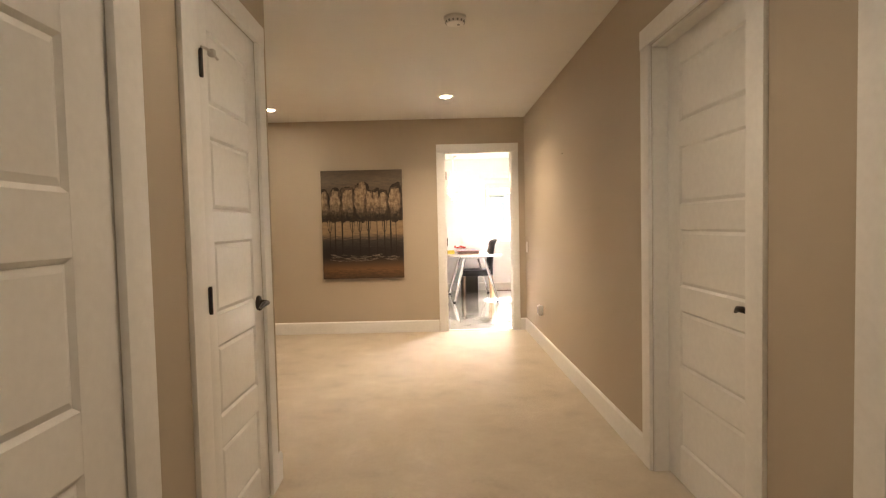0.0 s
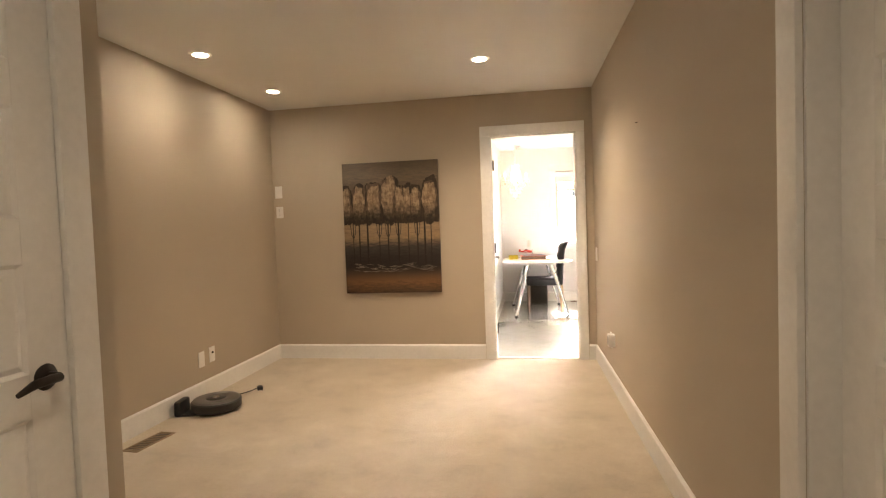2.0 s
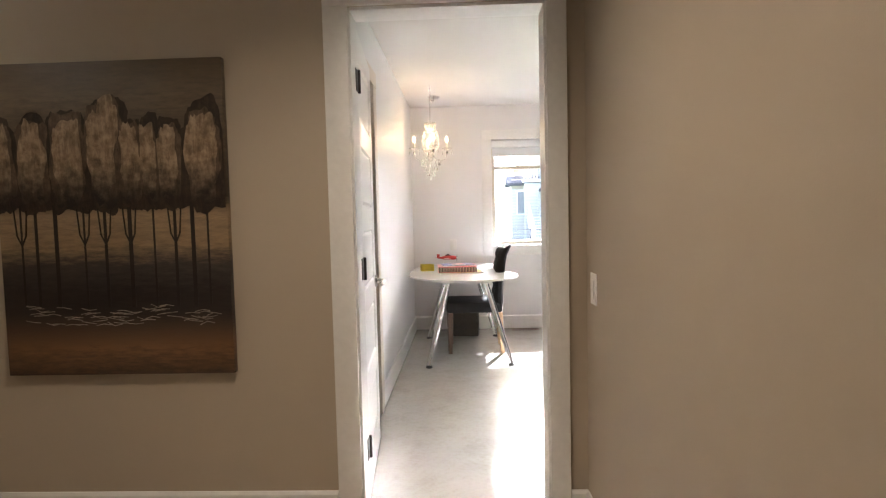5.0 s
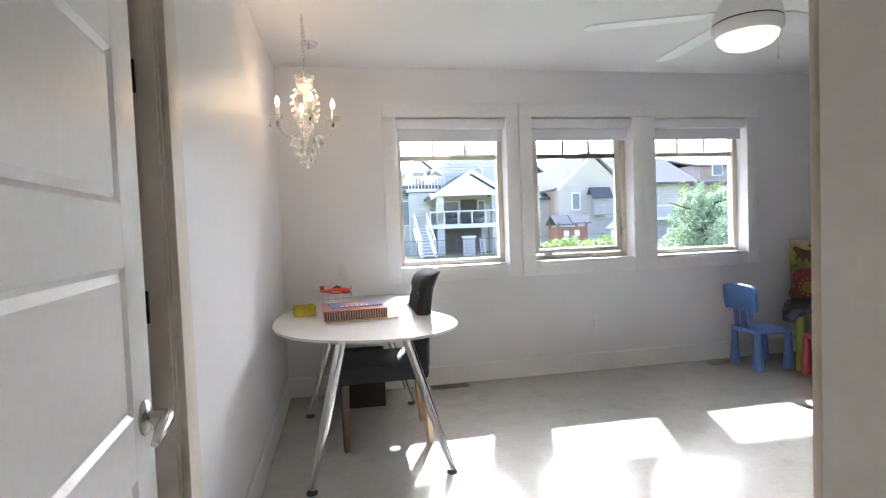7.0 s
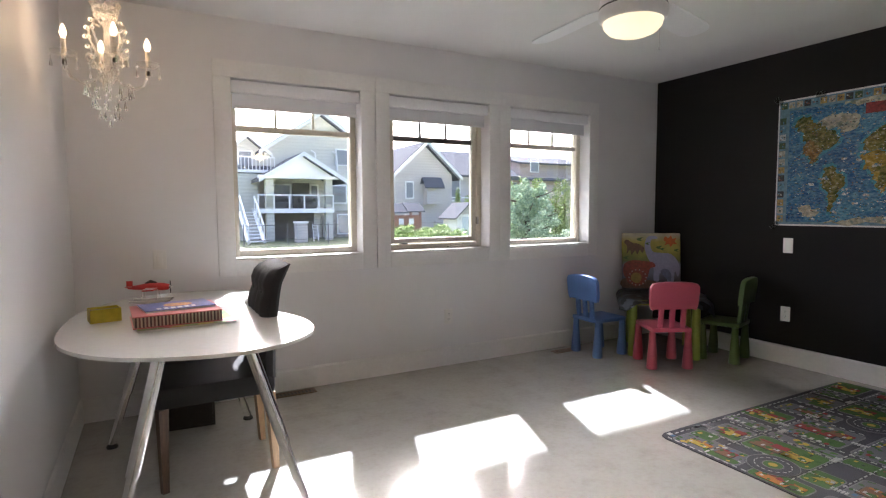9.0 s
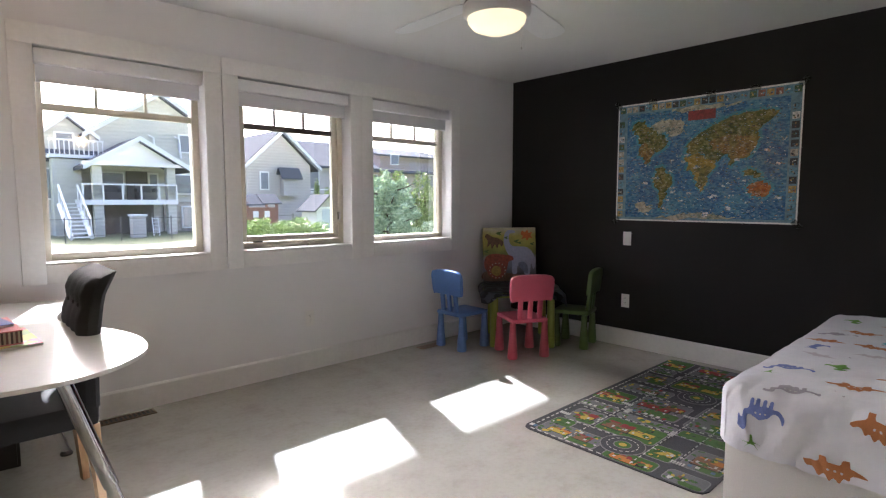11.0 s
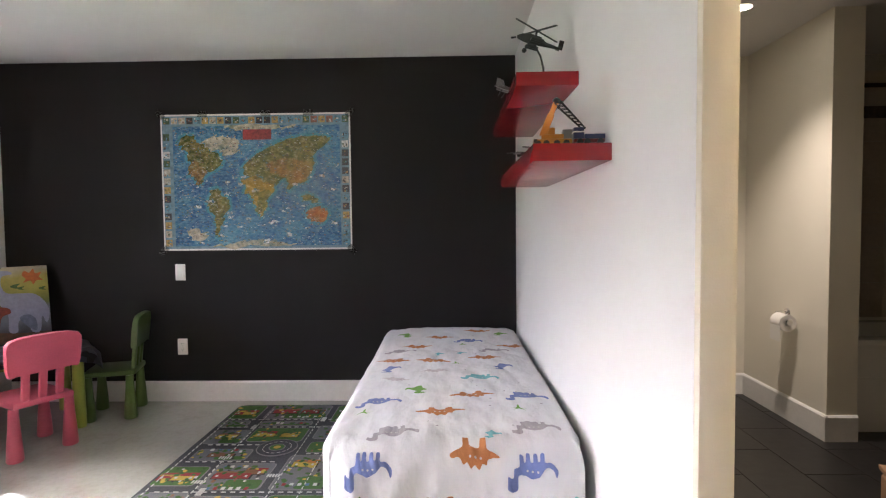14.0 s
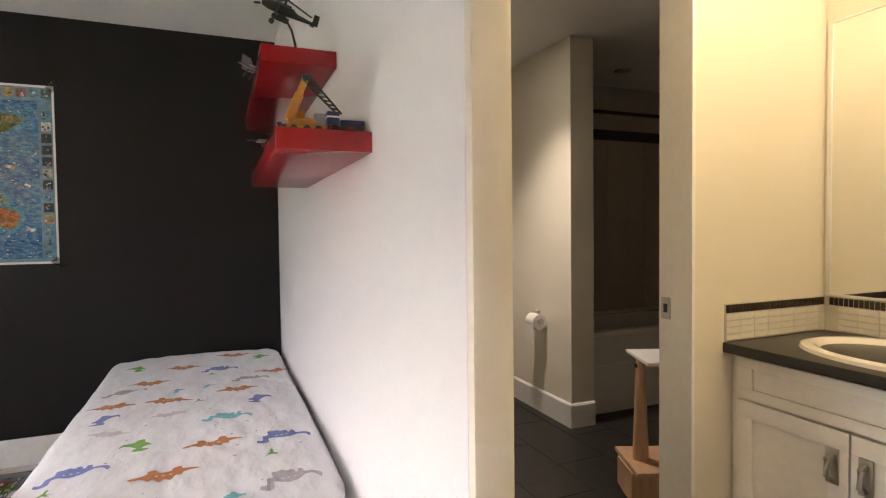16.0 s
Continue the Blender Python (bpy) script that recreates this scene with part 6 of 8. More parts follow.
for x0, y0, x1, y1, base in BLOCKS:
    x0, y0, x1, y1 = x0 - 0.010, y0 - 0.010, x1 + 0.010, y1 + 0.010
    rround("kerb", x0 - 0.006, y0 - 0.006, x1 + 0.006, y1 + 0.006, 0.030)
    rround("paving" if base == "paving" else "lawn", x0, y0, x1, y1, 0.024)
    if base == "paving":
        rround("lawn", x0 + 0.006, y0 + 0.006, x0 + 0.35 * (x1 - x0), y0 + rr.uniform(0.35, 0.7) * (y1 - y0), 0.02)
    rtrees(x0, y0, x1, y1, int(330 * (x1 - x0) * (y1 - y0)) + 4, 0.008, 0.018)
    for _ in range(int(240 * (x1 - x0) * (y1 - y0)) + 2):
        cx, cy = rr.uniform(x0, x1 - 0.03), rr.uniform(y0, y1 - 0.02)
        rprint(rr.choice(("white", "dark", "kerb", "brown", "dark_green", "dark", "yellow")), cx, cy, cx + rr.uniform(0.006, 0.03), cy + rr.uniform(0.005, 0.018))
for x, y, w, d, body, roof, lr in [(0.095, 0.80, 0.10, 0.05, "yellow", "orange", False), (0.11, 0.66, 0.07, 0.06, "brown", "red", False), (0.374, 0.806, 0.09, 0.09, "yellow", "red", True), (0.382, 0.61, 0.13, 0.09, "brown", "red", False), (0.37, 0.47, 0.10, 0.06, "yellow", "yellow", True),
                                   (0.80, 0.60, 0.16, 0.07, "red", "brown", True), (0.84, 0.50, 0.09, 0.06, "brown", "red", False), (0.781, 0.87, 0.16, 0.07, "yellow", "red", True), (0.93, 0.27, 0.11, 0.07, "yellow", "orange", False), (0.25, 0.29, 0.08, 0.05, "yellow", "yellow", False), (0.30, 0.10, 0.11, 0.09, "brown", "orange", False), (0.06, 0.40, 0.12, 0.06, "orange", "red", False), (0.06, 0.30, 0.05, 0.05, "water", "orange", False),
                                   (1.04, 0.76, 0.12, 0.05, "brown", "kerb", False), (1.30, 0.836, 0.10, 0.07, "yellow", "brown", False), (1.33, 0.62, 0.10, 0.07, "yellow", "red", False), (1.31, 0.47, 0.09, 0.05, "yellow", "yellow", True), (1.36, 0.18, 0.13, 0.07, "brown", "red", False), (1.73, 0.62, 0.14, 0.08, "red", "brown", True), (1.72, 0.45, 0.10, 0.07, "red", "brown", False), (1.70, 0.88, 0.12, 0.07, "yellow", "red", True), (1.68, 0.15, 0.12, 0.07, "orange", "red", False)]:
    rhouse(x, y, w, d, body, roof, lr)
for x, y0, y1, n in [(0.66, 0.46, 0.68, 6), (0.89, 0.55, 0.69, 4), (0.70, 0.14, 0.33, 5), (0.55, 0.77, 0.94, 5), (0.16, 0.60, 0.76, 4), (0.22, 0.03, 0.17, 4), (1.10, 0.68, 0.86, 4), (1.62, 0.37, 0.69, 6), (1.505, 0.43, 0.68, 5), (0.06, 0.92, 0.965, 2)]:
    rcars(x, y0, y1, n)
# dashed centre lines along and across, and crossings
for x0, x1, y in [(0.03, 1.82, 0.72), (0.03, 1.82, 0.355), (0.05, 1.80, 0.945), (0.25, 1.2, 0.21)]:
    for k in range(int((x1 - x0) / 0.045)):
        rprint("white", x0 + k * 0.045, y - 0.0022, x0 + k * 0.045 + 0.024, y + 0.0022)
for x, y0, y1 in [(0.018, 0.5, 0.95), (0.265, 0.02, 0.40), (0.265, 0.55, 0.90), (0.50, 0.02, 0.95), (0.625, 0.02, 0.95), (0.95, 0.44, 0.95), (1.05, 0.05, 0.36), (1.17, 0.60, 0.95), (1.44, 0.05, 0.95), (1.57, 0.05, 0.95)]:
    for k in range(int((y1 - y0) / 0.045)):
        rprint("white", x - 0.0022, y0 + k * 0.045, x + 0.0022, y0 + k * 0.045 + 0.024)
for x, y, turn in [(0.328, 0.915, 0), (0.725, 0.735, 0), (0.792, 0.39, 0), (0.2, 0.20, 0), (0.625, 0.68, 1), (0.50, 0.36, 1), (1.0, 0.72, 0), (1.44, 0.73, 1), (1.57, 0.33, 1)]:
    for q in range(5):
        o = -0.03 + q * 0.014
        if turn:
            rprint("white", x + o, y - 0.014, x + o + 0.008, y + 0.014)
        else:
            rprint("white", x - 0.014, y + o, x + 0.014, y + o + 0.008)
for k, bm in R_BM.items():
    tagged(part("printed_" + k, bm, plain("rug_" + k, R_COLS[k], 0.9, grain=350, vary=0.2, relief=0.3), rug, "", False), kind="stuff")
for cx, cy in [(0.185, 0.475), (1.131, 0.485)]:
    for name, r, z, mat_r in [("roundabout_kerb", 0.113, 0.0096, "rug_kerb"), ("roundabout", 0.108, 0.0099, "woven_road_grey"), ("roundabout_ring", 0.046, 0.0102, "rug_kerb"), ("roundabout_green", 0.041, 0.0105, "rug_lawn"), ("roundabout_flowers", 0.020, 0.0108, "rug_yellow")]:
        bm = bmesh.new()
        lathe(bm, [(0.0, 0.006), (r, 0.006), (r, z), (0.0, z)], 30, pose(cx, cy, 0))
        part(name, bm, bpy.data.materials[mat_r], rug, "", False)
    bm = bmesh.new()
    for q in range(16):
        a = 2 * math.pi * q / 16
        box(bm, (-0.009, -0.002, 0.0099), (0.009, 0.002, 0.0106), 0, pose(cx + 0.077 * math.cos(a), cy + 0.077 * math.sin(a), 0, 0, 0, math.degrees(a) + 90))
    part("roundabout_dash", bm, bpy.data.materials["rug_white"], rug, "", False)

# ---- bed ----
BDX0, BDX1, BDY0, BDY1, BDZ = 2.455, 4.60, 0.155, 1.005, 0.528
bed = thing("bed", "single bed with white dinosaur sheet on white base", "bed")
M_BASE = plain("white_bed_base", (0.70, 0.69, 0.66), 0.6, grain=200, vary=0.04)
boxed("base", (BDX0 + 0.045, BDY0 + 0.03, 0.03), (BDX1 - 0.02, BDY1 - 0.035, 0.345), M_BASE, bed, 0.015, "white box base")
for x in (BDX0 + 0.12, BDX1 - 0.1):
    for y in (BDY0 + 0.1, BDY1 - 0.1):
        boxed("leg", (x - 0.025, y - 0.025, 0), (x + 0.025, y + 0.025, 0.03), M_DARKPL, bed)


FOOT_R = 0.085


def sheet_wave(x, y):
    """Small folds of the sheet, more of them towards the foot."""
    foot = max(0.0, 1 - (x - BDX0) / 0.35)
    across = (y - BDY0) / (BDY1 - BDY0)
    return 0.034 * max(0.0, 1 - (x - BDX0) / 1.6) + 0.014 * max(0.0, 4 * across * (1 - across)) * min(1.0, (x - BDX0) / 0.3) + 0.006 * noise.noise((x * 3, y * 3, 0.5)) + 0.004 * noise.noise((x * 8 + y * 5, y * 14, 2.0)) - 0.005 * (1 - min(1.0, 5 * abs(noise.noise((x * 2.2 + y, y * 4 - x, 11.0))))) + 0.010 * foot * noise.noise((x * 3, y * 22, 4.0)) + 0.006 * foot * abs(noise.noise((x * 5, y * 40, 6.0)))


def sheet_point(u, v):
    """Unit square to the mattress's skin: u from foot to head, v across, both running down the sides."""
    def lay(t, a, b, r):
        drop = 0.205
        run = (b - a - 2 * r) + math.pi * r + 2 * (drop - r)
        d = t * run
        if d < drop - r:
            return a, -drop + d, -1
        d -= drop - r
        if d < math.pi * r / 2:
            q = d / r
            return a + r - r * math.cos(q), -r + r * math.sin(q), 0
        d -= math.pi * r / 2
        if d < b - a - 2 * r:
            return a + r + d, 0.0, 0
        d -= b - a - 2 * r
        if d < math.pi * r / 2:
            q = d / r
            return b - r + r * math.sin(q), -r + r * math.cos(q), 0
        d -= math.pi * r / 2
        return b, -r - d, 1
    x, zu, _ = lay(u, BDX0, BDX1, FOOT_R)
    y, zv, _ = lay(v, BDY0, BDY1, 0.055)
    side = y - BDY0
    y = BDY0 + (side * side / 0.11 if side < 0.11 else side)
    y += 0.045 * (x - BDX0) / (BDX1 - BDX0) * (y - BDY0) / (BDY1 - BDY0)
    z = min(zu, zv)
    w = sheet_wave(x, y)
    # rounded corners of the mattress
    cr = 0.13
    ex = max(0.0, BDX0 + cr - x) - max(0.0, x - BDX1 + cr)
    ey = max(0.0, BDY0 + 0.6 * cr - y) - max(0.0, y - BDY1 + cr)
    if ex and ey:
        k = max(abs(ex), abs(ey)) / math.hypot(ex, ey)
        x, y = x + ex * (1 - k), y + ey * (1 - k)
    hang = max(0.0, min(1.0, -z / 0.10))
    fold = (0.020 * noise.noise((x * 2.0, y * 15 + z * 8, 7.0)) + 0.013 * abs(noise.noise((1.0, y * 34 - z * 12, 3.0)))) * hang
    return Vector((x - (fold if zu < zv else 0), y + (0.010 * noise.noise((x * 20, y, 9.0)) * min(1, -z / 0.12) if zv < zu else 0), BDZ + z + w * (1 if z > -0.1 else 0.3)))


bm = bmesh.new()
NU, NV = 190, 100
gp = [[bm.verts.new(sheet_point(i / NU, j / NV)) for j in range(NV + 1)] for i in range(NU + 1)]
for i in range(NU):
    for j in range(NV):
        bm.faces.new((gp[i][j], gp[i + 1][j], gp[i + 1][j + 1], gp[i][j + 1]))


def sheet_mat():
    m, nt, b = nodes_of("white_cotton_sheet")
    v = coords(nt)
    weave, fold = noise_tex(nt, v, 700.0, 2.0), noise_tex(nt, v, 7.0, 4.0)
    nt.links.new(ramp(nt, fold, [(0.3, (0.67, 0.675, 0.725)), (0.7, (0.735, 0.74, 0.78))]), b.inputs["Base Color"])
    b.inputs["Roughness"].default_value = 0.9
    b.inputs["Sheen Weight"].default_value = 0.15
    crease = noise_tex(nt, coords(nt, (5.0, 8.0, 5.0)), 1.3, 4.0, 0.5)
    both = nt.nodes.new("ShaderNodeMath")
    both.operation = "MULTIPLY_ADD"
    nt.links.new(weave, both.inputs[0])
    both.inputs[1].default_value = 0.03
    tuck = noise_tex(nt, coords(nt, (2.5, 20.0, 3.0)), 1.0, 5.0, 0.6)
    soft = nt.nodes.new("ShaderNodeMath")
    soft.operation = "MULTIPLY_ADD"
    nt.links.new(tuck, soft.inputs[0])
    soft.inputs[1].default_value = 0.12
    nt.links.new(crease, soft.inputs[2])
    nt.links.new(soft.outputs[0], both.inputs[2])
    bump(nt, b, both.outputs[0], 0.5, 0.03)
    return m


part("fitted_sheet", bm, sheet_mat(), bed, "white cotton sheet with folds")
DINO_M = {k: plain("print_" + k, c, 0.9, grain=300, vary=0.12) for k, c in {"orange": (0.50, 0.20, 0.07), "blue": (0.17, 0.22, 0.52), "grey": (0.40, 0.38, 0.43), "teal": (0.20, 0.50, 0.58), "green": (0.18, 0.38, 0.08), "spot": (0.62, 0.60, 0.62), "pale": (0.58, 0.54, 0.58)}.items()}
# outlines in units of the print's length
SHAPES = {
    "spiky": [(-0.52, -0.02), (-0.46, 0.10), (-0.36, 0.10), (-0.30, 0.16), (-0.24, 0.30), (-0.16, 0.22), (-0.08, 0.40), (0.0, 0.28), (0.09, 0.38), (0.15, 0.22), (0.24, 0.26), (0.28, 0.12), (0.52, 0.10), (0.34, -0.04), (0.25, -0.10), (0.23, -0.27), (0.12, -0.26), (0.08, -0.12), (-0.10, -0.12), (-0.14, -0.27), (-0.25, -0.26), (-0.27, -0.10)],
    "long": [(-0.5, 0.22), (-0.52, 0.36), (-0.40, 0.44), (-0.30, 0.36), (-0.29, 0.18), (-0.18, 0.16), (-0.02, 0.24), (0.16, 0.18), (0.30, 0.02), (0.44, 0.04), (0.52, 0.20), (0.55, 0.02), (0.42, -0.10), (0.28, -0.10), (0.27, -0.27), (0.19, -0.27), (0.18, -0.15), (0.13, -0.15), (0.12, -0.28), (0.04, -0.28), (0.03, -0.14), (-0.03, -0.14), (-0.04, -0.28), (-0.12, -0.28), (-0.13, -0.14), (-0.17, -0.13), (-0.18, -0.26), (-0.26, -0.26), (-0.27, -0.04), (-0.38, 0.02), (-0.40, 0.24), (-0.46, 0.26)],
    "upright": [(-0.30, 0.40), (-0.16, 0.54), (0.06, 0.52), (0.12, 0.36), (0.06, 0.26), (0.20, 0.10), (0.42, -0.02), (0.52, 0.12), (0.50, -0.16), (0.28, -0.26), (0.18, -0.44), (0.04, -0.46), (-0.02, -0.26), (-0.14, -0.12), (-0.26, 0.02), (-0.12, 0.14), (-0.10, 0.32)],
    "palm": [(0.0, 0.05), (0.3, 0.28), (0.12, 0.02), (0.42, 0.02), (0.1, -0.06), (0.04, -0.4), (-0.04, -0.4), (-0.06, -0.05), (-0.4, -0.02), (-0.12, 0.04), (-0.25, 0.28)],
}
rb = random.Random(3)


def foot_u(z):
    """How far up the sheet a height on the drop at the foot lies."""
    r, drop = FOOT_R, 0.205
    run = (BDX1 - BDX0 - 2 * r) + math.pi * r + 2 * (drop - r)
    h = min(z - BDZ, -0.001)
    return (h + drop if h < -r else drop - r + r * math.asin((h + r) / r)) / run


def flat_v(y):
    """How far across the sheet a place on its top lies."""
    r, drop = 0.055, 0.205
    run = (BDY1 - BDY0 - 2 * r) + math.pi * r + 2 * (drop - r)
    return (drop - r + math.pi * r / 2 + max(0.0, y - BDY0 - r)) / run



def dino(kind, colour, cx, cy, size, turn, foot=False, flip=False):
    """A printed figure that follows the sheet: on the top, or on the drop at the foot."""
    bm = bmesh.new()
    c, s = math.cos(turn), math.sin(turn)
    pts = []
    for px, py in spline(SHAPES[kind], 3):
        px, py = (-px if flip else px), py * (0.72 if kind == "spiky" else 0.9)
        pts.append(((px * c - py * s) * size, (px * s + py * c) * size))

    def place(a, b2, lift):
        if foot:
            y, z = cx + a, cy + b2
            p = sheet_point(foot_u(z), flat_v(y))
            return (p.x - 0.003 - lift, y, p.z)
        x, y = cx + a, cy + b2
        return (x, y, BDZ + sheet_wave(x, y) + 0.0026 + lift)

    f = bm.faces.new([bm.verts.new((a, b2, 0)) for a, b2 in pts])
    bmesh.ops.triangulate(bm, faces=[f])
    bmesh.ops.subdivide_edges(bm, edges=bm.edges[:], cuts=4, use_grid_fill=True)
    for v in bm.verts:
        v.co = place(v.co.x, v.co.y, 0)
    name = "printed_palm" if kind == "palm" else "printed_dinosaur"
    part(name, bm, DINO_M[colour], bed, "", False)
    if kind in ("spiky", "long") and size > 0.13:
        bm = bmesh.new()
        for k in range(3):
            a, b2 = (-0.10 + 0.11 * k) * size * c - 0.06 * size * s, (-0.08 + 0.1 * k) * size * s + 0.06 * size * c
            ringv = [bm.verts.new(place(a + 0.025 * size * math.cos(q), b2 + 0.025 * size * math.sin(q), 0.0009)) for q in np.linspace(0, 2 * math.pi, 9)[:-1]]
            bm.faces.new(ringv)
        part("printed_spots", bm, DINO_M["spot"], bed, "", False)


# printed figures lie with their feet towards the head of the bed
UP = radians(90)
PRINTS = {
    ("spiky", "orange", 0.175): [(4.185, 0.664), (3.93, 0.79), (3.98, 0.235), (3.577, 0.885), (3.552, 0.673), (3.637, 0.409), (2.972, 0.499), (2.757, 0.619), (4.42, 0.42)],
    ("long", "blue", 0.165): [(4.10, 0.488), (2.895, 0.866), (2.951, 0.287)],
    ("upright", "green", 0.12): [(4.274, 0.871), (4.33, 0.285), (3.054, 0.714)],
    ("long", "grey", 0.16): [(3.805, 0.87), (3.834, 0.352), (2.562, 0.774), (2.62, 0.30)],
    ("upright", "blue", 0.12): [(3.399, 0.89), (3.444, 0.347)],
    ("spiky", "pale", 0.13): [(3.347, 0.665), (3.22, 0.83)],
    ("long", "teal", 0.16): [(3.245, 0.454)],
    ("upright", "teal", 0.07): [(3.70, 0.66), (3.74, 0.54), (2.55, 0.452)],
    ("palm", "green", 0.09): [(2.761, 0.903), (2.794, 0.33), (3.98, 0.52), (3.50, 0.56)],
}
for (k, col, size), places in PRINTS.items():
    for x, y in places:
        dino(k, col, x, y, size, UP + rb.uniform(-0.2, 0.2), flip=k == "long" or rb.random() < 0.5)
for k, col, y, z, size in [("long", "blue", 0.84, 0.465, 0.14), ("spiky", "orange", 0.506, 0.50, 0.15), ("long", "blue", 0.33, 0.465, 0.145), ("palm", "green", 0.865, 0.365, 0.08), ("palm", "green", 0.37, 0.36, 0.08), ("spiky", "orange", 0.614, 0.365, 0.17), ("upright", "teal", 0.20, 0.37, 0.06)]:
    dino(k, col, y, z, size, math.pi, True)
bm = bmesh.new()
for k in range(46):
    x, y = rb.uniform(BDX0 + 0.1, BDX1 - 0.1), rb.uniform(BDY0 + 0.08, BDY1 - 0.08)
    r = rb.uniform(0.003, 0.006)
    vs = [bm.verts.new((x + r * math.cos(q), y + r * math.sin(q), BDZ + sheet_wave(x, y) + 0.0034)) for q in np.linspace(0, 2 * math.pi, 7)[:-1]]
    bm.faces.new(vs)
tagged(part("printed_dots", bm, DINO_M["grey"], bed, "", False), kind="stuff")

# ---- red wall shelves and toys ----
M_RED = plain("red_lacquer", (0.29, 0.013, 0.016), 0.2, vary=0.03, relief=0.0)


def shelf(x0, x1, top):
    ob = thing("wall_shelf", "thick red lacquered floating shelf", "shelf", pose(x0, BY0, top), "red wall shelves")
    boxed("board", (0, 0.0005, -0.048), (x1 - x0, 0.215, 0), M_RED, ob, 0.002)
    return ob


UZ, LZ = 1.770, 1.466
shelf(2.705, 3.80, UZ)
shelf(2.312, 3.35, LZ)
M_OLIVE = plain("dark_olive_plastic", (0.022, 0.024, 0.016), 0.5, vary=0.2)
heli = thing("toy_helicopter", "dark olive model helicopter on a curved stand", "toy", pose(2.79, 0.262, UZ, 0, 0, -84) @ Matrix.Scale(0.68, 4))
bm = bmesh.new()
lathe(bm, [(0, 0), (0.045, 0), (0.045, 0.006), (0, 0.008)], 20, pose(0.036, 0, 0))
tube(bm, [(0.036, 0, 0.006), (0.036, 0, 0.05), (0.022, 0, 0.11), (-0.01, 0, 0.172)], 0.004, 8, [0.007, 0.006, 0.0055, 0.005])
part("stand", bm, M_DARKPL, heli)
B = pose(-0.012, 0, 0.19, 0, 15, 0)
bm = bmesh.new()
tube(bm, [B @ Vector(p) for p in ((-0.095, 0, 0.0), (-0.07, 0, 0.004), (-0.03, 0, 0.008), (0.02, 0, 0.008), (0.06, 0, 0.0), (0.14, 0, 0.0))], 0.02, 12, [0.008, 0.019, 0.026, 0.024, 0.013, 0.006])
box(bm, (0.13, -0.003, -0.005), (0.155, 0.003, 0.045), 0.001, B)
box(bm, (0.125, -0.035, 0.0), (0.145, 0.035, 0.004), 0.001, B)
part("fuselage", bm, M_OLIVE, heli)
for sy in (-1, 1):
    bm = bmesh.new()
    box(bm, (-0.015, sy * 0.02, -0.004), (0.02, sy * 0.075, 0.002), 0.001, B)
    for q in (0.045, 0.068):
        tube(bm, [B @ Vector((-0.03, sy * q, -0.012)), B @ Vector((0.035, sy * q, -0.012))], 0.008, 8)
    part("stub_wing", bm, M_OLIVE, heli, "stub wing with rocket pods")
    bm = bmesh.new()
    tube(bm, [B @ Vector((-0.03, sy * 0.018, -0.015)), B @ Vector((-0.035, sy * 0.03, -0.045))], 0.004, 6)
    lathe(bm, [(0, -0.005), (0.012, -0.005), (0.012, 0.005), (0, 0.005)], 12, B @ pose(-0.036, sy * 0.032, -0.048, 90))
    part("landing_wheel", bm, M_DARKPL, heli)
bm = bmesh.new()
tube(bm, [B @ Vector((-0.10, 0, -0.005)), B @ Vector((-0.125, 0, -0.015))], 0.005, 6)
part("nose_gun", bm, M_DARKPL, heli)
bm = bmesh.new()
tube(bm, [B @ Vector((0, 0, 0.03)), B @ Vector((0, 0, 0.062))], 0.006, 8)
for k in range(4):
    box(bm, (0.0, -0.007, -0.001), (0.15, 0.007, 0.001), 0, B @ pose(0, 0, 0.058, 0, 0, 90 * k + 28))
part("rotor", bm, M_DARKPL, heli)
M_GUN = plain("gunmetal_plastic", (0.09, 0.09, 0.095), 0.45, vary=0.15)
jet = thing("toy_jet", "small grey toy jet at the end of the shelf", "toy", pose(3.10, 0.315, UZ + 0.028, 0, -20, 60))
bm = bmesh.new()
tube(bm, [(-0.09, 0, 0), (-0.03, 0, 0.004), (0.05, 0, 0.002), (0.075, 0, 0)], 0.012, 10, [0.002, 0.011, 0.013, 0.008])
part("fuselage", bm, M_GUN, jet)
bm = bmesh.new()
prism(bm, [(-0.02, 0), (0.03, 0.075), (0.05, 0.075), (0.045, 0), (0.05, -0.075), (0.03, -0.075)], -0.002, 0.002)
part("wing", bm, M_GUN, jet)
bm = bmesh.new()
for sy in (-1, 1):
    prism(bm, [(0.04, 0), (0.075, 0.0), (0.08, 0.035), (0.065, 0.035)], -0.001, 0.001, pose(0, sy * 0.015, 0.004, 90))
part("tail_fins", bm, M_GUN, jet)
bm = bmesh.new()
for x, y in ((-0.05, 0), (0.04, 0.02), (0.04, -0.02)):
    tube(bm, [(x, y, -0.002), (x + 0.01, y, -0.034)], 0.003, 6)
part("landing_gear", bm, M_DARKPL, jet)
figs = thing("toy_parts", "loose dark toy pieces lying on the shelf", "toy", pose(2.83, 0.20, UZ))
bm = bmesh.new()
tube(bm, [(0, 0, 0.004), (0.03, 0.02, 0.012), (0.05, 0.01, 0.03)], 0.004, 6)
tube(bm, [(0.06, -0.02, 0.004), (0.09, 0.0, 0.02)], 0.004, 6)
part("pieces", bm, M_DARKPL, figs)

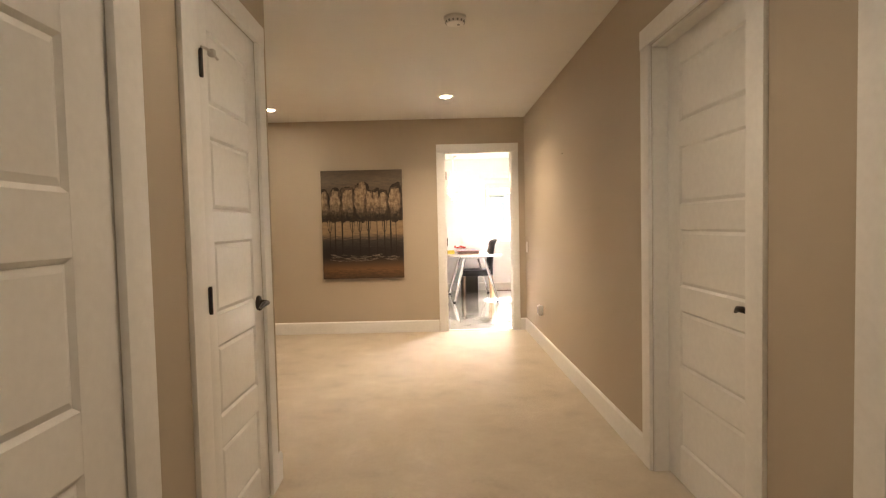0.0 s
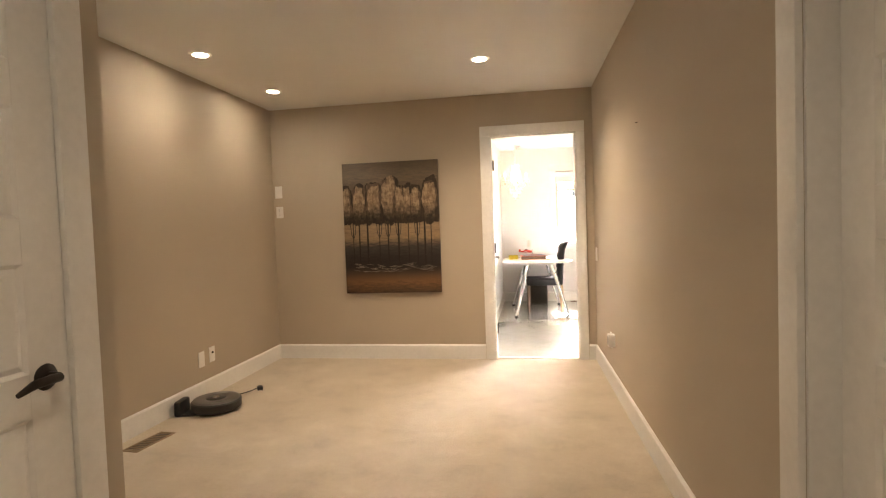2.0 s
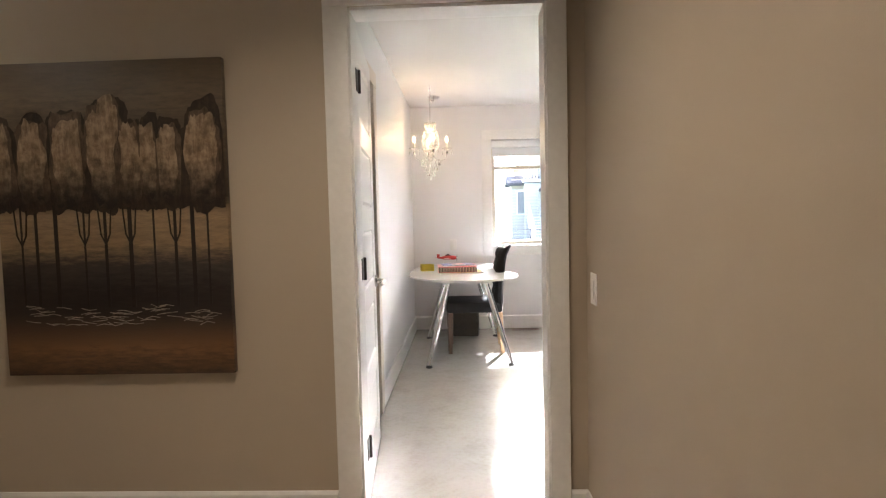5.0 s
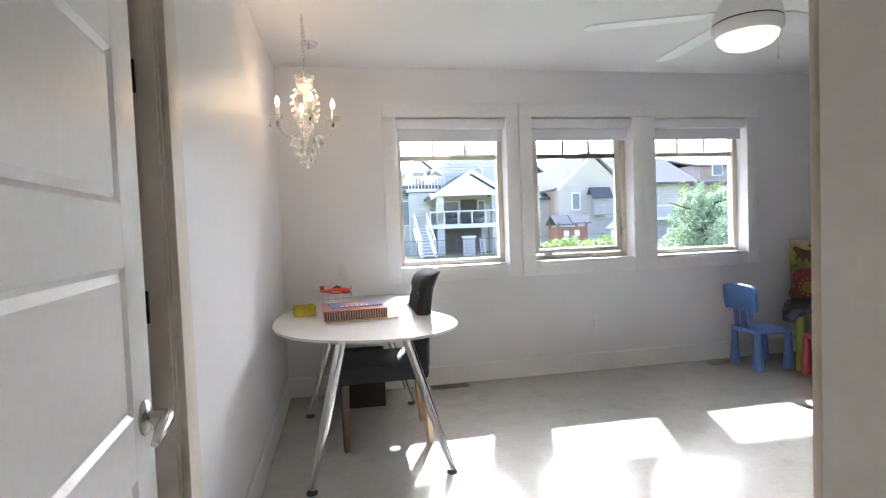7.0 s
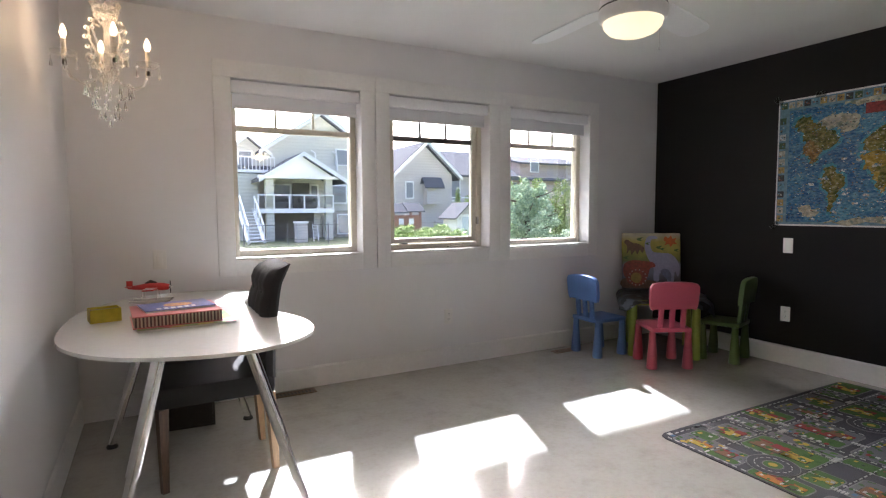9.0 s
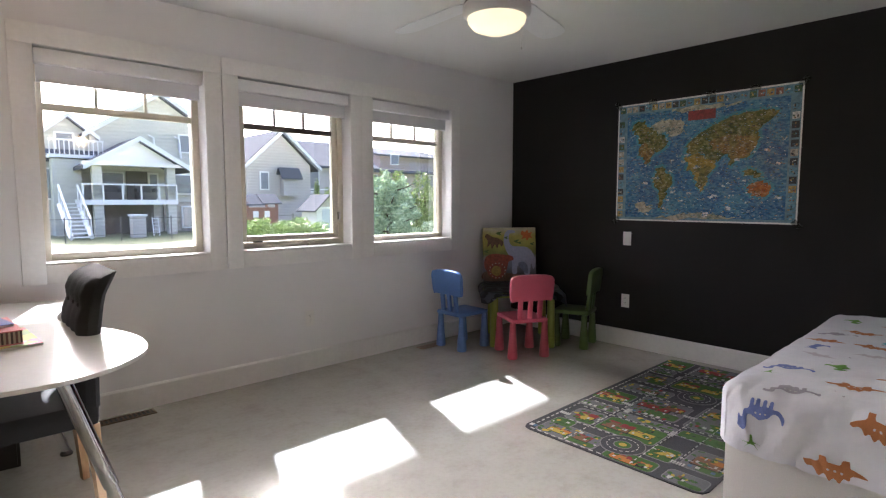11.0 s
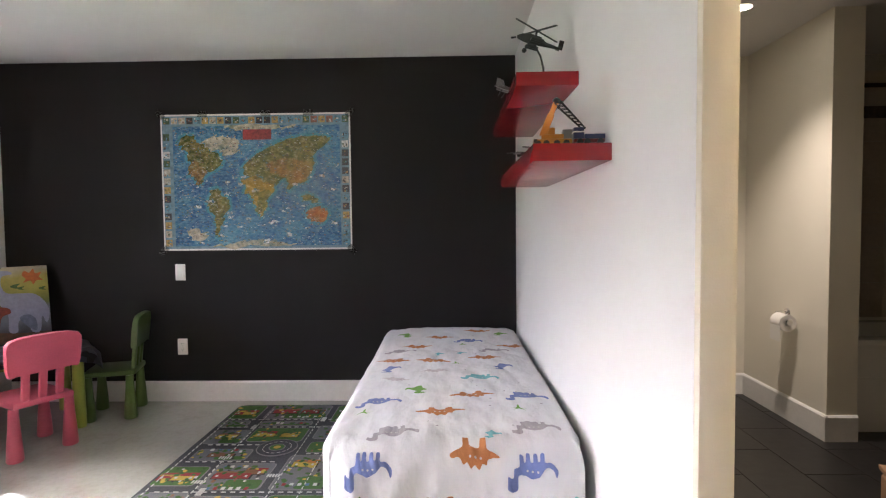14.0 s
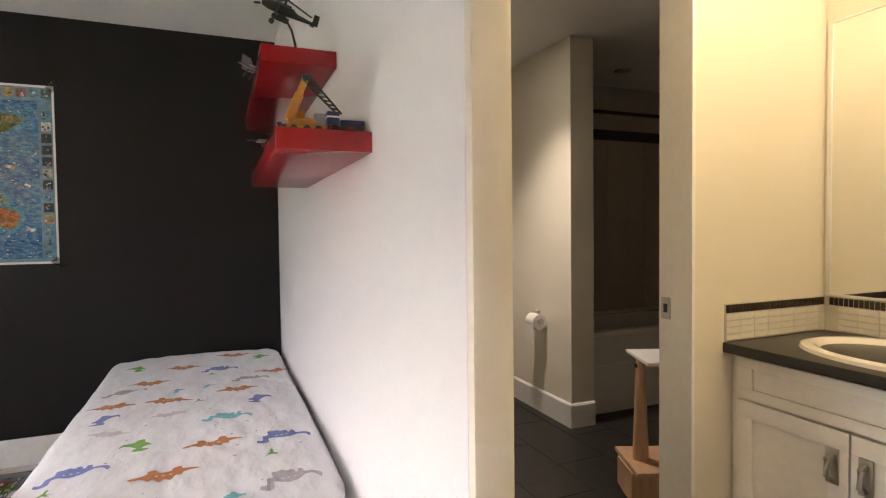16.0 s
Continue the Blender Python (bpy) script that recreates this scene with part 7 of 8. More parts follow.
M_YEL = plain("yellow_toy_enamel", (0.50, 0.22, 0.02), 0.35, vary=0.08)
crane = thing("toy_crane", "yellow toy crane with a raised lattice jib", "toy", pose(2.405, 0.275, LZ, 0, 0, 84) @ Matrix.Scale(0.66, 4))
for x in (-0.055, -0.015, 0.03, 0.065):
    for sy in (-1, 1):
        bm = bmesh.new()
        lathe(bm, [(0, -0.008), (0.014, -0.008), (0.014, 0.008), (0, 0.008)], 14, pose(x, sy * 0.035, 0.014, 90))
        part("wheel", bm, M_DARKPL, crane)
bm = bmesh.new()
box(bm, (-0.085, -0.03, 0.014), (0.085, 0.03, 0.035), 0.004)
box(bm, (-0.045, -0.032, 0.035), (0.05, 0.032, 0.055), 0.004)
part("chassis", bm, M_YEL, crane)
bm = bmesh.new()
box(bm, (-0.085, -0.03, 0.035), (-0.04, 0.03, 0.075), 0.006)
part("cab", bm, M_GREYPL, crane, "grey driver's cab")
boxed("operator_cab", (-0.01, -0.032, 0.055), (0.03, 0.0, 0.09), M_YEL, crane, 0.004)
bm = bmesh.new()
p0, p1 = Vector((0.045, 0.01, 0.05)), Vector((-0.015, 0.01, 0.20))
d = (p1 - p0)
R = d.to_track_quat("Z", "Y").to_matrix().to_4x4()
box(bm, (-0.015, -0.015, 0.0), (0.015, 0.015, d.length * 0.62), 0.002, Matrix.Translation(p0) @ R)
box(bm, (-0.011, -0.011, d.length * 0.6), (0.011, 0.011, d.length), 0.002, Matrix.Translation(p0) @ R)
part("boom", bm, M_YEL, crane, "yellow raised boom")
bm = bmesh.new()
q0, q1 = p1, Vector((-0.135, 0.01, 0.075))
bmesh.ops.create_icosphere(bm, subdivisions=2, radius=0.017, matrix=Matrix.Translation(p1))
dd = (q1 - q0)
RR = dd.to_track_quat("Z", "Y").to_matrix().to_4x4()
for sx, sy in ((-1, -1), (-1, 1), (1, -1), (1, 1)):
    tube(bm, [Matrix.Translation(q0) @ RR @ Vector((sx * 0.013, sy * 0.013, 0)), Matrix.Translation(q0) @ RR @ Vector((sx * 0.006, sy * 0.006, dd.length))], 0.0022, 5)
for k in range(9):
    t0, t1 = k / 9 * dd.length, (k + 1) / 9 * dd.length
    w0, w1 = 0.013 - 0.007 * k / 9, 0.013 - 0.007 * (k + 1) / 9
    for sx in (-1, 1):
        tube(bm, [Matrix.Translation(q0) @ RR @ Vector((sx * w0, -w0, t0)), Matrix.Translation(q0) @ RR @ Vector((sx * w1, w1, t1))], 0.0018, 5)
        tube(bm, [Matrix.Translation(q0) @ RR @ Vector((-w0, sx * w0, t0)), Matrix.Translation(q0) @ RR @ Vector((w1, sx * w1, t1))], 0.0018, 5)
part("lattice_jib", bm, M_DARKPL, crane, "black lattice jib")
bm = bmesh.new()
for sy in (-1, 1):
    box(bm, (0.07, sy * 0.03 - 0.004, 0.02), (0.085, sy * 0.07, 0.03), 0.001)
    box(bm, (0.072, sy * 0.07 - 0.008, 0.0), (0.084, sy * 0.07, 0.03), 0.001)
part("outrigger", bm, M_DARKPL, crane)
truck = thing("toy_truck", "dark blue toy truck with white stripe", "toy", pose(2.365, 0.182, LZ, 0, 0, 88) @ Matrix.Scale(0.66, 4))
M_NAVY = plain("navy_toy_enamel", (0.025, 0.035, 0.12), 0.35, vary=0.1)
for x in (-0.045, 0.01, 0.04):
    for sy in (-1, 1):
        bm = bmesh.new()
        lathe(bm, [(0, -0.007), (0.013, -0.007), (0.013, 0.007), (0, 0.007)], 14, pose(x, sy * 0.025, 0.013, 90))
        part("wheel", bm, M_DARKPL, truck)
boxed("chassis", (-0.065, -0.022, 0.012), (0.065, 0.022, 0.026), plain("red_toy_base", (0.20, 0.02, 0.02), 0.4), truck, 0.002)
boxed("cab", (0.022, -0.027, 0.026), (0.066, 0.027, 0.075), M_NAVY, truck, 0.006)
boxed("bed", (-0.066, -0.027, 0.026), (0.020, 0.027, 0.046), M_NAVY, truck, 0.003)
boxed("stripe", (0.0225, -0.0275, 0.052), (0.0665, 0.0275, 0.058), M_PLASTIC, truck, 0.001, "white stripe")
small = thing("toy_trailer", "small dark toy trailer on the shelf", "toy", pose(2.60, 0.325, LZ, 0, 0, 110) @ Matrix.Scale(0.7, 4))
boxed("deck", (-0.06, -0.02, 0.012), (0.06, 0.02, 0.02), M_GREYPL, small, 0.002)
bm = bmesh.new()
tube(bm, [(-0.06, 0, 0.02), (-0.06, 0, 0.045), (0.02, 0, 0.045)], 0.003, 6)
tube(bm, [(0.06, 0, 0.016), (0.10, 0.0, 0.012)], 0.003, 6)
part("rail", bm, M_DARKPL, small)
for x in (-0.03, 0.03):
    for sy in (-1, 1):
        bm = bmesh.new()
        lathe(bm, [(0, -0.005), (0.009, -0.005), (0.009, 0.005), (0, 0.005)], 12, pose(x, sy * 0.018, 0.009, 90))
        part("wheel", bm, M_DARKPL, small)

# ---- vanity alcove and bathroom ----
casing((PX, 0.05 - 0.12), (PX, 0.05 - 0.92), material=M_TRIM, left=False, right=False, depth=-0.13, w=0.0, head=0.002)
pd_strike = thing("strike_plate", "brushed metal strike plate on the pocket door jamb", "strike plate", pose(PX + 0.10, -0.857, 0.98))
boxed("plate", (-0.019, 0.0, -0.035), (0.019, 0.0025, 0.035), M_NICKEL, pd_strike, 0.001)
boxed("latch_hole", (-0.008, 0.0025, -0.014), (0.008, 0.0032, 0.014), M_DARKPL, pd_strike)
# Cream colour here stands for warm alcove light on the white partition's end.
boxed("wall_end_board", (BED_WALL_X - 0.006, BY0 - 0.0712, 0), (BED_WALL_X + 0.06, BY0 - 0.0008, H), M_CREAM, None, 0.014)
tagged(bpy.data.objects["wall_end_board"], "end of the white partition, tinted cream for warm light", "wall", kind="structure")

M_COUNTER = plain("charcoal_laminate", (0.030, 0.030, 0.032), 0.35, grain=160, vary=0.35, relief=0.05)
counter = thing("vanity_counter", "charcoal laminate vanity counter with rolled edge", "counter")
boxed("worktop", (1.07, MY + 0.001, 0.845), (PX - 0.001, -0.985, 0.878), M_COUNTER, counter, 0.006)
vanity = thing("vanity_cabinet", "white panelled vanity cabinet under the counter", "cabinet")
boxed("body", (1.08, MY + 0.002, 0.09), (PX - 0.002, -1.03, 0.8445), M_TRIM, vanity, 0.001)
boxed("toe_kick", (1.08, MY + 0.01, 0.0), (PX - 0.002, -1.09, 0.0895), M_TRIM, vanity)


def shaker(name, x0, x1, z0, z1, parent, handle=None):
    bm = bmesh.new()
    f, y0, y1 = 0.05, -1.0295, -1.010
    g = 0.03 if z1 - z0 < 0.2 else f
    box(bm, (x0, y0, z0), (x1, y1 - 0.009, z1), 0.001)
    p = part(name, bm, M_TRIM, parent)
    for a, b in (((x0, z0), (x1, z0 + g)), ((x0, z1 - g), (x1, z1)), ((x0, z0 + g), (x0 + f, z1 - g)), ((x1 - f, z0 + g), (x1, z1 - g))):
        boxed("frame_board", (a[0], y1 - 0.0088, a[1]), (b[0], y1, b[1]), M_TRIM, p, 0.001)
    if handle is not None:
        bm = bmesh.new()
        hx, hz = handle
        box(bm, (hx - 0.017, -1.010, hz - 0.048), (hx + 0.017, -1.004, hz + 0.048), 0.003)
        tube(bm, [(hx, -1.004, hz + 0.030), (hx, -0.985, hz + 0.022), (hx, -0.982, hz - 0.022), (hx, -1.004, hz - 0.034)], 0.008, 8)
        part("handle", bm, M_NICKEL, p, "nickel bail handle")


shaker("drawer_front", 1.62, 2.285, 0.715, 0.838, vanity)
shaker("door", 1.963, 2.285, 0.10, 0.705, vanity, (2.0, 0.61))
shaker("door", 1.62, 1.957, 0.10, 0.705, vanity, (1.92, 0.61))
shaker("drawer_front", 1.09, 1.61, 0.715, 0.838, vanity, None)
shaker("door", 1.09, 1.61, 0.10, 0.705, vanity, (1.57, 0.61))

sink = thing("sink_basin", "oval white drop-in sink basin", "sink", pose(1.93, -1.235, 0.8782))
bm = bmesh.new()
lathe(bm, [(0.0, -0.09), (0.06, -0.088), (0.13, -0.06), (0.175, -0.005), (0.190, 0.012), (0.205, 0.016), (0.220, 0.010), (0.224, 0.0), (0.210, -0.002), (0.15, -0.075), (0.0, -0.10)], 40)
bmesh.ops.scale(bm, vec=(1.28, 0.90, 1), verts=bm.verts)
M_PORC = plain("white_porcelain", (0.78, 0.76, 0.72), 0.08, vary=0.01, relief=0.0)
part("bowl", bm, M_PORC, sink)
tap = thing("faucet", "chrome faucet at the back of the sink", "faucet", pose(1.93, -1.425, 0.8785))
bm = bmesh.new()
lathe(bm, [(0, 0), (0.025, 0), (0.022, 0.012), (0.014, 0.02), (0.013, 0.11), (0, 0.112)], 18)
tube(bm, [(0, 0, 0.085), (0, 0.05, 0.125), (0, 0.10, 0.125), (0, 0.125, 0.10)], 0.011, 10)
part("spout", bm, M_CHROME, tap)
bm = bmesh.new()
tube(bm, [(0, 0, 0.11), (0, -0.005, 0.13), (0, 0.04, 0.15)], 0.006, 8)
part("lever", bm, M_CHROME, tap)

# tiled splash: white strips below, dark mosaic above, each tile its own piece
M_TILEW = plain("glossy_white_tile", (0.74, 0.72, 0.66), 0.15, vary=0.02, relief=0.0)
M_TILED = plain("dark_glass_tile", (0.045, 0.03, 0.022), 0.15, vary=0.4, relief=0.0)
M_GROUT = plain("grey_grout", (0.42, 0.40, 0.36), 0.8)
M_GROUTW = plain("pale_grout", (0.60, 0.58, 0.52), 0.8)


def tile_mesh(name, w, h, t, material):
    bm = bmesh.new()
    box(bm, (0, 0, 0), (w, t, h), 0.0012)
    return mesh_of(bm, name, material, False)


def splash(name, label, m, length):
    ob = thing(name, label, "backsplash", m)
    boxed("grout_bed", (0, 0.0005, 0), (length, 0.0055, 0.118), M_GROUTW, ob)
    tw, th = 0.062, 0.0195
    white, dark = tile_mesh("white_tile", tw - 0.0015, th - 0.0015, 0.0082, M_TILEW), tile_mesh("dark_tile", 0.0125, 0.026, 0.0082, M_TILED)
    for r in range(4):
        for k in range(int(length / tw)):
            t = new("tile", white)
            t.parent = ob
            t.matrix_basis = pose(k * tw + 0.001, 0.0005, 0.004 + r * (th + 0.0015))
    for k in range(int(length / 0.0155)):
        t = new("mosaic_tile", dark)
        t.parent = ob
        t.matrix_basis = pose(k * 0.0155 + 0.001, 0.0005, 0.089)
    return ob


splash("side_splash", "white tile splash with dark mosaic band", along((PX, -0.995), (PX, MY), 0.8785) @ Matrix.Scale(-1, 4, (0, 1, 0)), MY * -1 - 0.995)
splash("back_splash", "white tile splash with dark mosaic band", pose(1.09, MY, 0.8785), PX - 1.09 - 0.01)
mirror = thing("wall_mirror", "frameless wall mirror with a thin metal edge", "mirror", pose(0, MY, 0))
mm, nt, b = nodes_of("silvered_mirror")
b.inputs["Base Color"].default_value, b.inputs["Metallic"].default_value, b.inputs["Roughness"].default_value = (0.86, 0.87, 0.85, 1), 1.0, 0.015
boxed("mirror_glass", (1.15, 0.0015, 1.003), (2.295, 0.006, 1.92), mm, mirror)
bm = bmesh.new()
for lo, hi in [((1.145, 0.0005, 0.998), (2.31, 0.009, 1.006)), ((1.145, 0.0005, 1.917), (2.31, 0.009, 1.925)), ((2.295, 0.0005, 1.006), (2.31, 0.009, 1.917)), ((1.145, 0.0005, 1.006), (1.152, 0.009, 1.917))]:
    box(bm, lo, hi, 0.001)
part("edge_trim", bm, M_TRIM, mirror)
# Light bar out of view, added as the source of the alcove's warm light.
vl = thing("vanity_light", "unseen three-globe light bar added over the mirror", "wall light", pose(1.75, MY, 2.10))
boxed("back_plate", (-0.30, 0.0005, -0.04), (0.30, 0.02, 0.04), M_NICKEL, vl, 0.005)
for x in (-0.22, 0, 0.22):
    bm = bmesh.new()
    bmesh.ops.create_uvsphere(bm, u_segments=18, v_segments=12, radius=0.055, matrix=pose(x, 0.09, 0))
    part("globe", bm, glow("vanity_globe_glow", (1.0, 0.74, 0.42), 1.2) if x < -0.1 else bpy.data.materials["vanity_globe_glow"], vl, "glowing glass globe")
    bm = bmesh.new()
    tube(bm, [(x, 0.018, 0), (x, 0.045, 0)], 0.016, 12)
    part("arm", bm, M_NICKEL, vl)
# Stands well forward of the globes to brighten the cabinet fronts too.
lamp("vanity_fill_lamp", "POINT", 0.82, (1.0, 0.69, 0.34), pose(1.75, MY + 0.70, 2.02), radius=0.07)

# slate tiles
M_SLATE = plain("dark_slate_tile", (0.019, 0.017, 0.016), 0.42, grain=14, vary=0.35, relief=0.25)
bm = bmesh.new()
box(bm, (0.002, 0.002, -0.004), (0.598, 0.298, 0.0), 0.002)
slate = mesh_of(bm, "slate_tile", M_SLATE, False)
bath_floor = bpy.data.objects["floor_bathroom"]
for r in range(12):
    for k in range(8):
        x, y = 1.06 + k * 0.6 + (0.3 if r % 2 else 0), 0.05 - (r + 1) * 0.3
        if x > 4.7 or y < -3.6:
            continue
        t = new("tile", slate)
        t.parent = bath_floor
        t.matrix_basis = pose(x, y, 0.0)
baseboard((3.857, -1.53), (4.74, -1.53), 0.15)
baseboard((3.87, -1.70), (3.87, -1.516), 0.15)
baseboard((4.74, -1.53), (4.74, 0.04), 0.15)
tub = thing("bathtub", "white alcove bathtub with a panelled apron", "bathtub", pose(4.0, -3.3, 0))
bm = bmesh.new()
for lo, hi in [((0.0, 0, 0), (0.07, 1.60, 0.53)), ((0.07, 0, 0.0), (0.74, 1.60, 0.10)), ((0.66, 0, 0.1), (0.74, 1.60, 0.53)), ((0.07, 0, 0.1), (0.66, 0.12, 0.53)), ((0.07, 1.48, 0.1), (0.66, 1.60, 0.53))]:
    box(bm, lo, hi, 0.008)
box(bm, (-0.018, -0.0, 0.515), (0.085, 1.60, 0.555), 0.015)
part("tub_body", bm, M_PORC, tub)
boxed("apron_panel", (-0.010, 0.10, 0.06), (0.0, 1.52, 0.33), M_PORC, tub, 0.006)
M_WALLTILE = plain("taupe_wall_tile", (0.44, 0.37, 0.30), 0.3, vary=0.08)
tiles = thing("tub_surround", "taupe tiled tub wall with dark bands", "tiled wall", pose(4.7395, -3.3, 0.555))
wt = tile_mesh("surround_tile", 0.396, 0.246, 0.008, M_WALLTILE)
boxed("grout_bed", (-0.004, 0.0, 0.0), (0.0, 1.60, 1.86), M_GROUT, tiles)
for r in range(7):
    for k in range(4):
        t = new("tile", wt)
        t.parent = tiles
        t.matrix_basis = pose(-0.004, k * 0.4 + 0.002, r * 0.25 + 0.002, 0, 0, 90)
boxed("dark_band", (-0.016, 0.0, 1.415), (-0.0125, 1.60, 1.50), M_TILED, tiles, 0, "dark mosaic band")
boxed("thin_band", (-0.016, 0.0, 1.63), (-0.0125, 1.60, 1.66), M_TILED, tiles, 0, "thin dark band")
# Added light, out of view, to brighten the bathroom partition from above.
pot_light(3.85, -1.02, 7.0, 1.75, (1.0, 0.80, 0.62))
bm = bmesh.new()
lathe(bm, [(0.045, -0.0005), (0.047, -0.006), (0.062, -0.007), (0.070, -0.002), (0.070, -0.0003), (0.045, -0.0003)], 28)
shl = thing("recessed_light", "unlit recessed light over the tub", "ceiling light", pose(4.35, -2.35, H))
part("trim_ring", bm, M_NICKEL, shl)
bm = bmesh.new()
lathe(bm, [(0, -0.003), (0.044, -0.003), (0.044, -0.001), (0, -0.001)], 20)
part("lens", bm, M_GREYPL, shl)
tp = thing("toilet_paper_holder", "chrome toilet paper holder with a white roll", "paper holder", pose(4.18, -1.53, 0.635))
bm = bmesh.new()
lathe(bm, [(0, 0), (0.028, 0), (0.024, 0.012), (0.01, 0.016), (0.009, 0.07), (0, 0.071)], 16, pose(0.06, 0, 0.04, -90))
tube(bm, [(0.06, 0.06, 0.04), (0.06, 0.066, 0.02), (0.055, 0.066, 0.0), (-0.07, 0.066, 0.0)], 0.008, 8)
lathe(bm, [(0, 0), (0.02, 0), (0.018, 0.006), (0, 0.007)], 16, pose(-0.068, 0.066, 0, 0, -90))
part("holder", bm, M_CHROME, tp)
bm = bmesh.new()
lathe(bm, [(0.02, -0.05), (0.052, -0.05), (0.052, 0.05), (0.02, 0.05), (0.02, -0.05)], 24, pose(-0.005, 0.066, -0.008, 0, 90))
box(bm, (-0.055, 0.114, -0.12), (0.045, 0.1155, -0.01))
part("paper_roll", bm, plain("tissue_paper", (0.76, 0.74, 0.70), 0.9, grain=200), tp, "white paper roll")
toilet = thing("toilet", "white two-piece toilet with closed lid", "toilet", pose(4.72, -0.92, 0, 0, 0, 90))
bm = bmesh.new()
lathe(bm, [(0, 0), (0.13, 0), (0.12, 0.04), (0.10, 0.16), (0.15, 0.30), (0.185, 0.385), (0, 0.39)], 30, pose(0, 0.42, 0))
bmesh.ops.scale(bm, vec=(1, 1.25, 1), verts=bm.verts, space=pose(0, -0.42, 0))
part("bowl", bm, M_PORC, toilet)
bm = bmesh.new()
lathe(bm, [(0, 0.392), (0.19, 0.392), (0.195, 0.40), (0.188, 0.425), (0, 0.432)], 30, pose(0, 0.42, 0))
bmesh.ops.scale(bm, vec=(1, 1.25, 1), verts=bm.verts, space=pose(0, -0.42, 0))
part("lid", bm, M_PORC, toilet)
bm = bmesh.new()
box(bm, (-0.21, 0.0, 0.36), (0.21, 0.19, 0.72), 0.025)
box(bm, (-0.12, 0.02, 0.0), (0.12, 0.25, 0.37), 0.03)
part("tank", bm, M_PORC, toilet)
bm = bmesh.new()
box(bm, (-0.22, -0.0, 0.722), (0.22, 0.20, 0.755), 0.012)
part("tank_lid", bm, M_PORC, toilet)
stool = thing("wooden_stand", "wooden child's stand with a post and white tray", "stand", pose(3.02, -1.30, 0, 0, 0, -112))
M_PINE = wood_mat("pine_wood", (0.42, 0.25, 0.14), (0.56, 0.36, 0.22))
bm = bmesh.new()
prism(bm, spline([(-0.04, -0.13), (0.30, -0.13), (0.33, 0.0), (0.30, 0.13), (-0.04, 0.13), (-0.07, 0)], 3), 0.02, 0.155, bevel=0.008)
part("base", bm, M_PINE, stool)
bm = bmesh.new()
prism(bm, [(-0.07, -0.15), (0.34, -0.15), (0.34, 0.15), (-0.07, 0.15)], 0.155, 0.178, bevel=0.006)
part("step", bm, M_PINE, stool)
bm = bmesh.new()
tube(bm, [(0.0, 0.0, 0.178), (0.0, 0.0, 0.40), (0, 0.0, 0.60), (0, 0.0, 0.64)], 0.02, 14, [0.036, 0.028, 0.021, 0.018])
part("post", bm, M_PINE, stool, "tapered wooden post")
bm = bmesh.new()
lathe(bm, [(0, 0), (0.011, 0), (0.008, 0.012), (0, 0.014)], 12, pose(-0.018, 0.0, 0.61, 0, -90))
part("peg", bm, M_BRONZE, stool)
boxed("tray", (-0.02, -0.14, 0.64), (0.34, 0.14, 0.655), M_PLASTIC, stool, 0.004, "white tray")
for x, y in ((-0.02, -0.10), (0.28, -0.10), (-0.02, 0.10), (0.28, 0.10)):
    boxed("foot", (x - 0.02, y - 0.02, 0), (x + 0.02, y + 0.02, 0.02), M_DARKPL, stool)
bm = bmesh.new()
tube(bm, [(0.29, 0.0, 0.178), (0.29, 0.0, 0.64)], 0.012, 10)
part("back_post", bm, M_PINE, stool)

# ---- outside ----
GZ = -0.45
M_GRASS = plain("lawn_grass", (0.10, 0.12, 0.05), 0.95, grain=60, vary=0.4, relief=0.3, big=0.3)
bm = bmesh.new()
bmesh.ops.create_grid(bm, x_segments=2, y_segments=2, size=1500, matrix=pose(0, 0, GZ))
tagged(part("ground", bm, M_GRASS, smooth=False), "green lawn reaching the horizon", "ground", kind="structure")
# Not in view; its depth is set to cut the sun patches short indoors.
slab("eave", (-1.0, 4.0, 2.52), (6.0, 5.27, 2.62), M_TRIM, "white soffit of the roof overhang", "eave")
slab("wall_foundation", (-0.3, 3.83, GZ), (4.8, 3.985, -0.15), plain("stucco", (0.4, 0.38, 0.34), 0.9), "grey stucco foundation", "wall")


def siding(name, c):
    m, nt, b = nodes_of(name)
    v = coords(nt)
    wv = nt.nodes.new("ShaderNodeTexWave")
    wv.bands_direction = "Z"
    wv.inputs["Scale"].default_value = 1.6
    nt.links.new(v, wv.inputs["Vector"])
    n = noise_tex(nt, v, 1.5, 4.0)
    nt.links.new(ramp(nt, n, [(0.3, tuple(x * 0.9 for x in c)), (0.7, c)]), b.inputs["Base Color"])
    b.inputs["Roughness"].default_value = 0.8
    bump(nt, b, wv.outputs["Fac"], 0.4, 0.02)
    return m


M_SIDE1, M_SIDE2, M_SIDE3 = siding("sage_siding", (0.52, 0.51, 0.45)), siding("grey_siding", (0.46, 0.43, 0.40)), siding("tan_siding", (0.46, 0.39, 0.345))
M_ROOF = plain("grey_shingles", (0.112, 0.114, 0.122), 1.0, grain=12, vary=0.2, relief=0.3)
M_ROOF.node_tree.nodes["Principled BSDF"].inputs["Specular IOR Level"].default_value = 0.0
M_XTRIM = plain("exterior_white", (0.72, 0.72, 0.70), 0.6, vary=0.03)
M_XGLASS = plain("house_window_glass", (0.24, 0.25, 0.26), 0.12, vary=0.1, relief=0)
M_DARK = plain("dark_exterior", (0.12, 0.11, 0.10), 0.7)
M_STONE = plain("ledge_stone", (0.36, 0.33, 0.28), 0.9, grain=4, vary=0.3, relief=0.5)


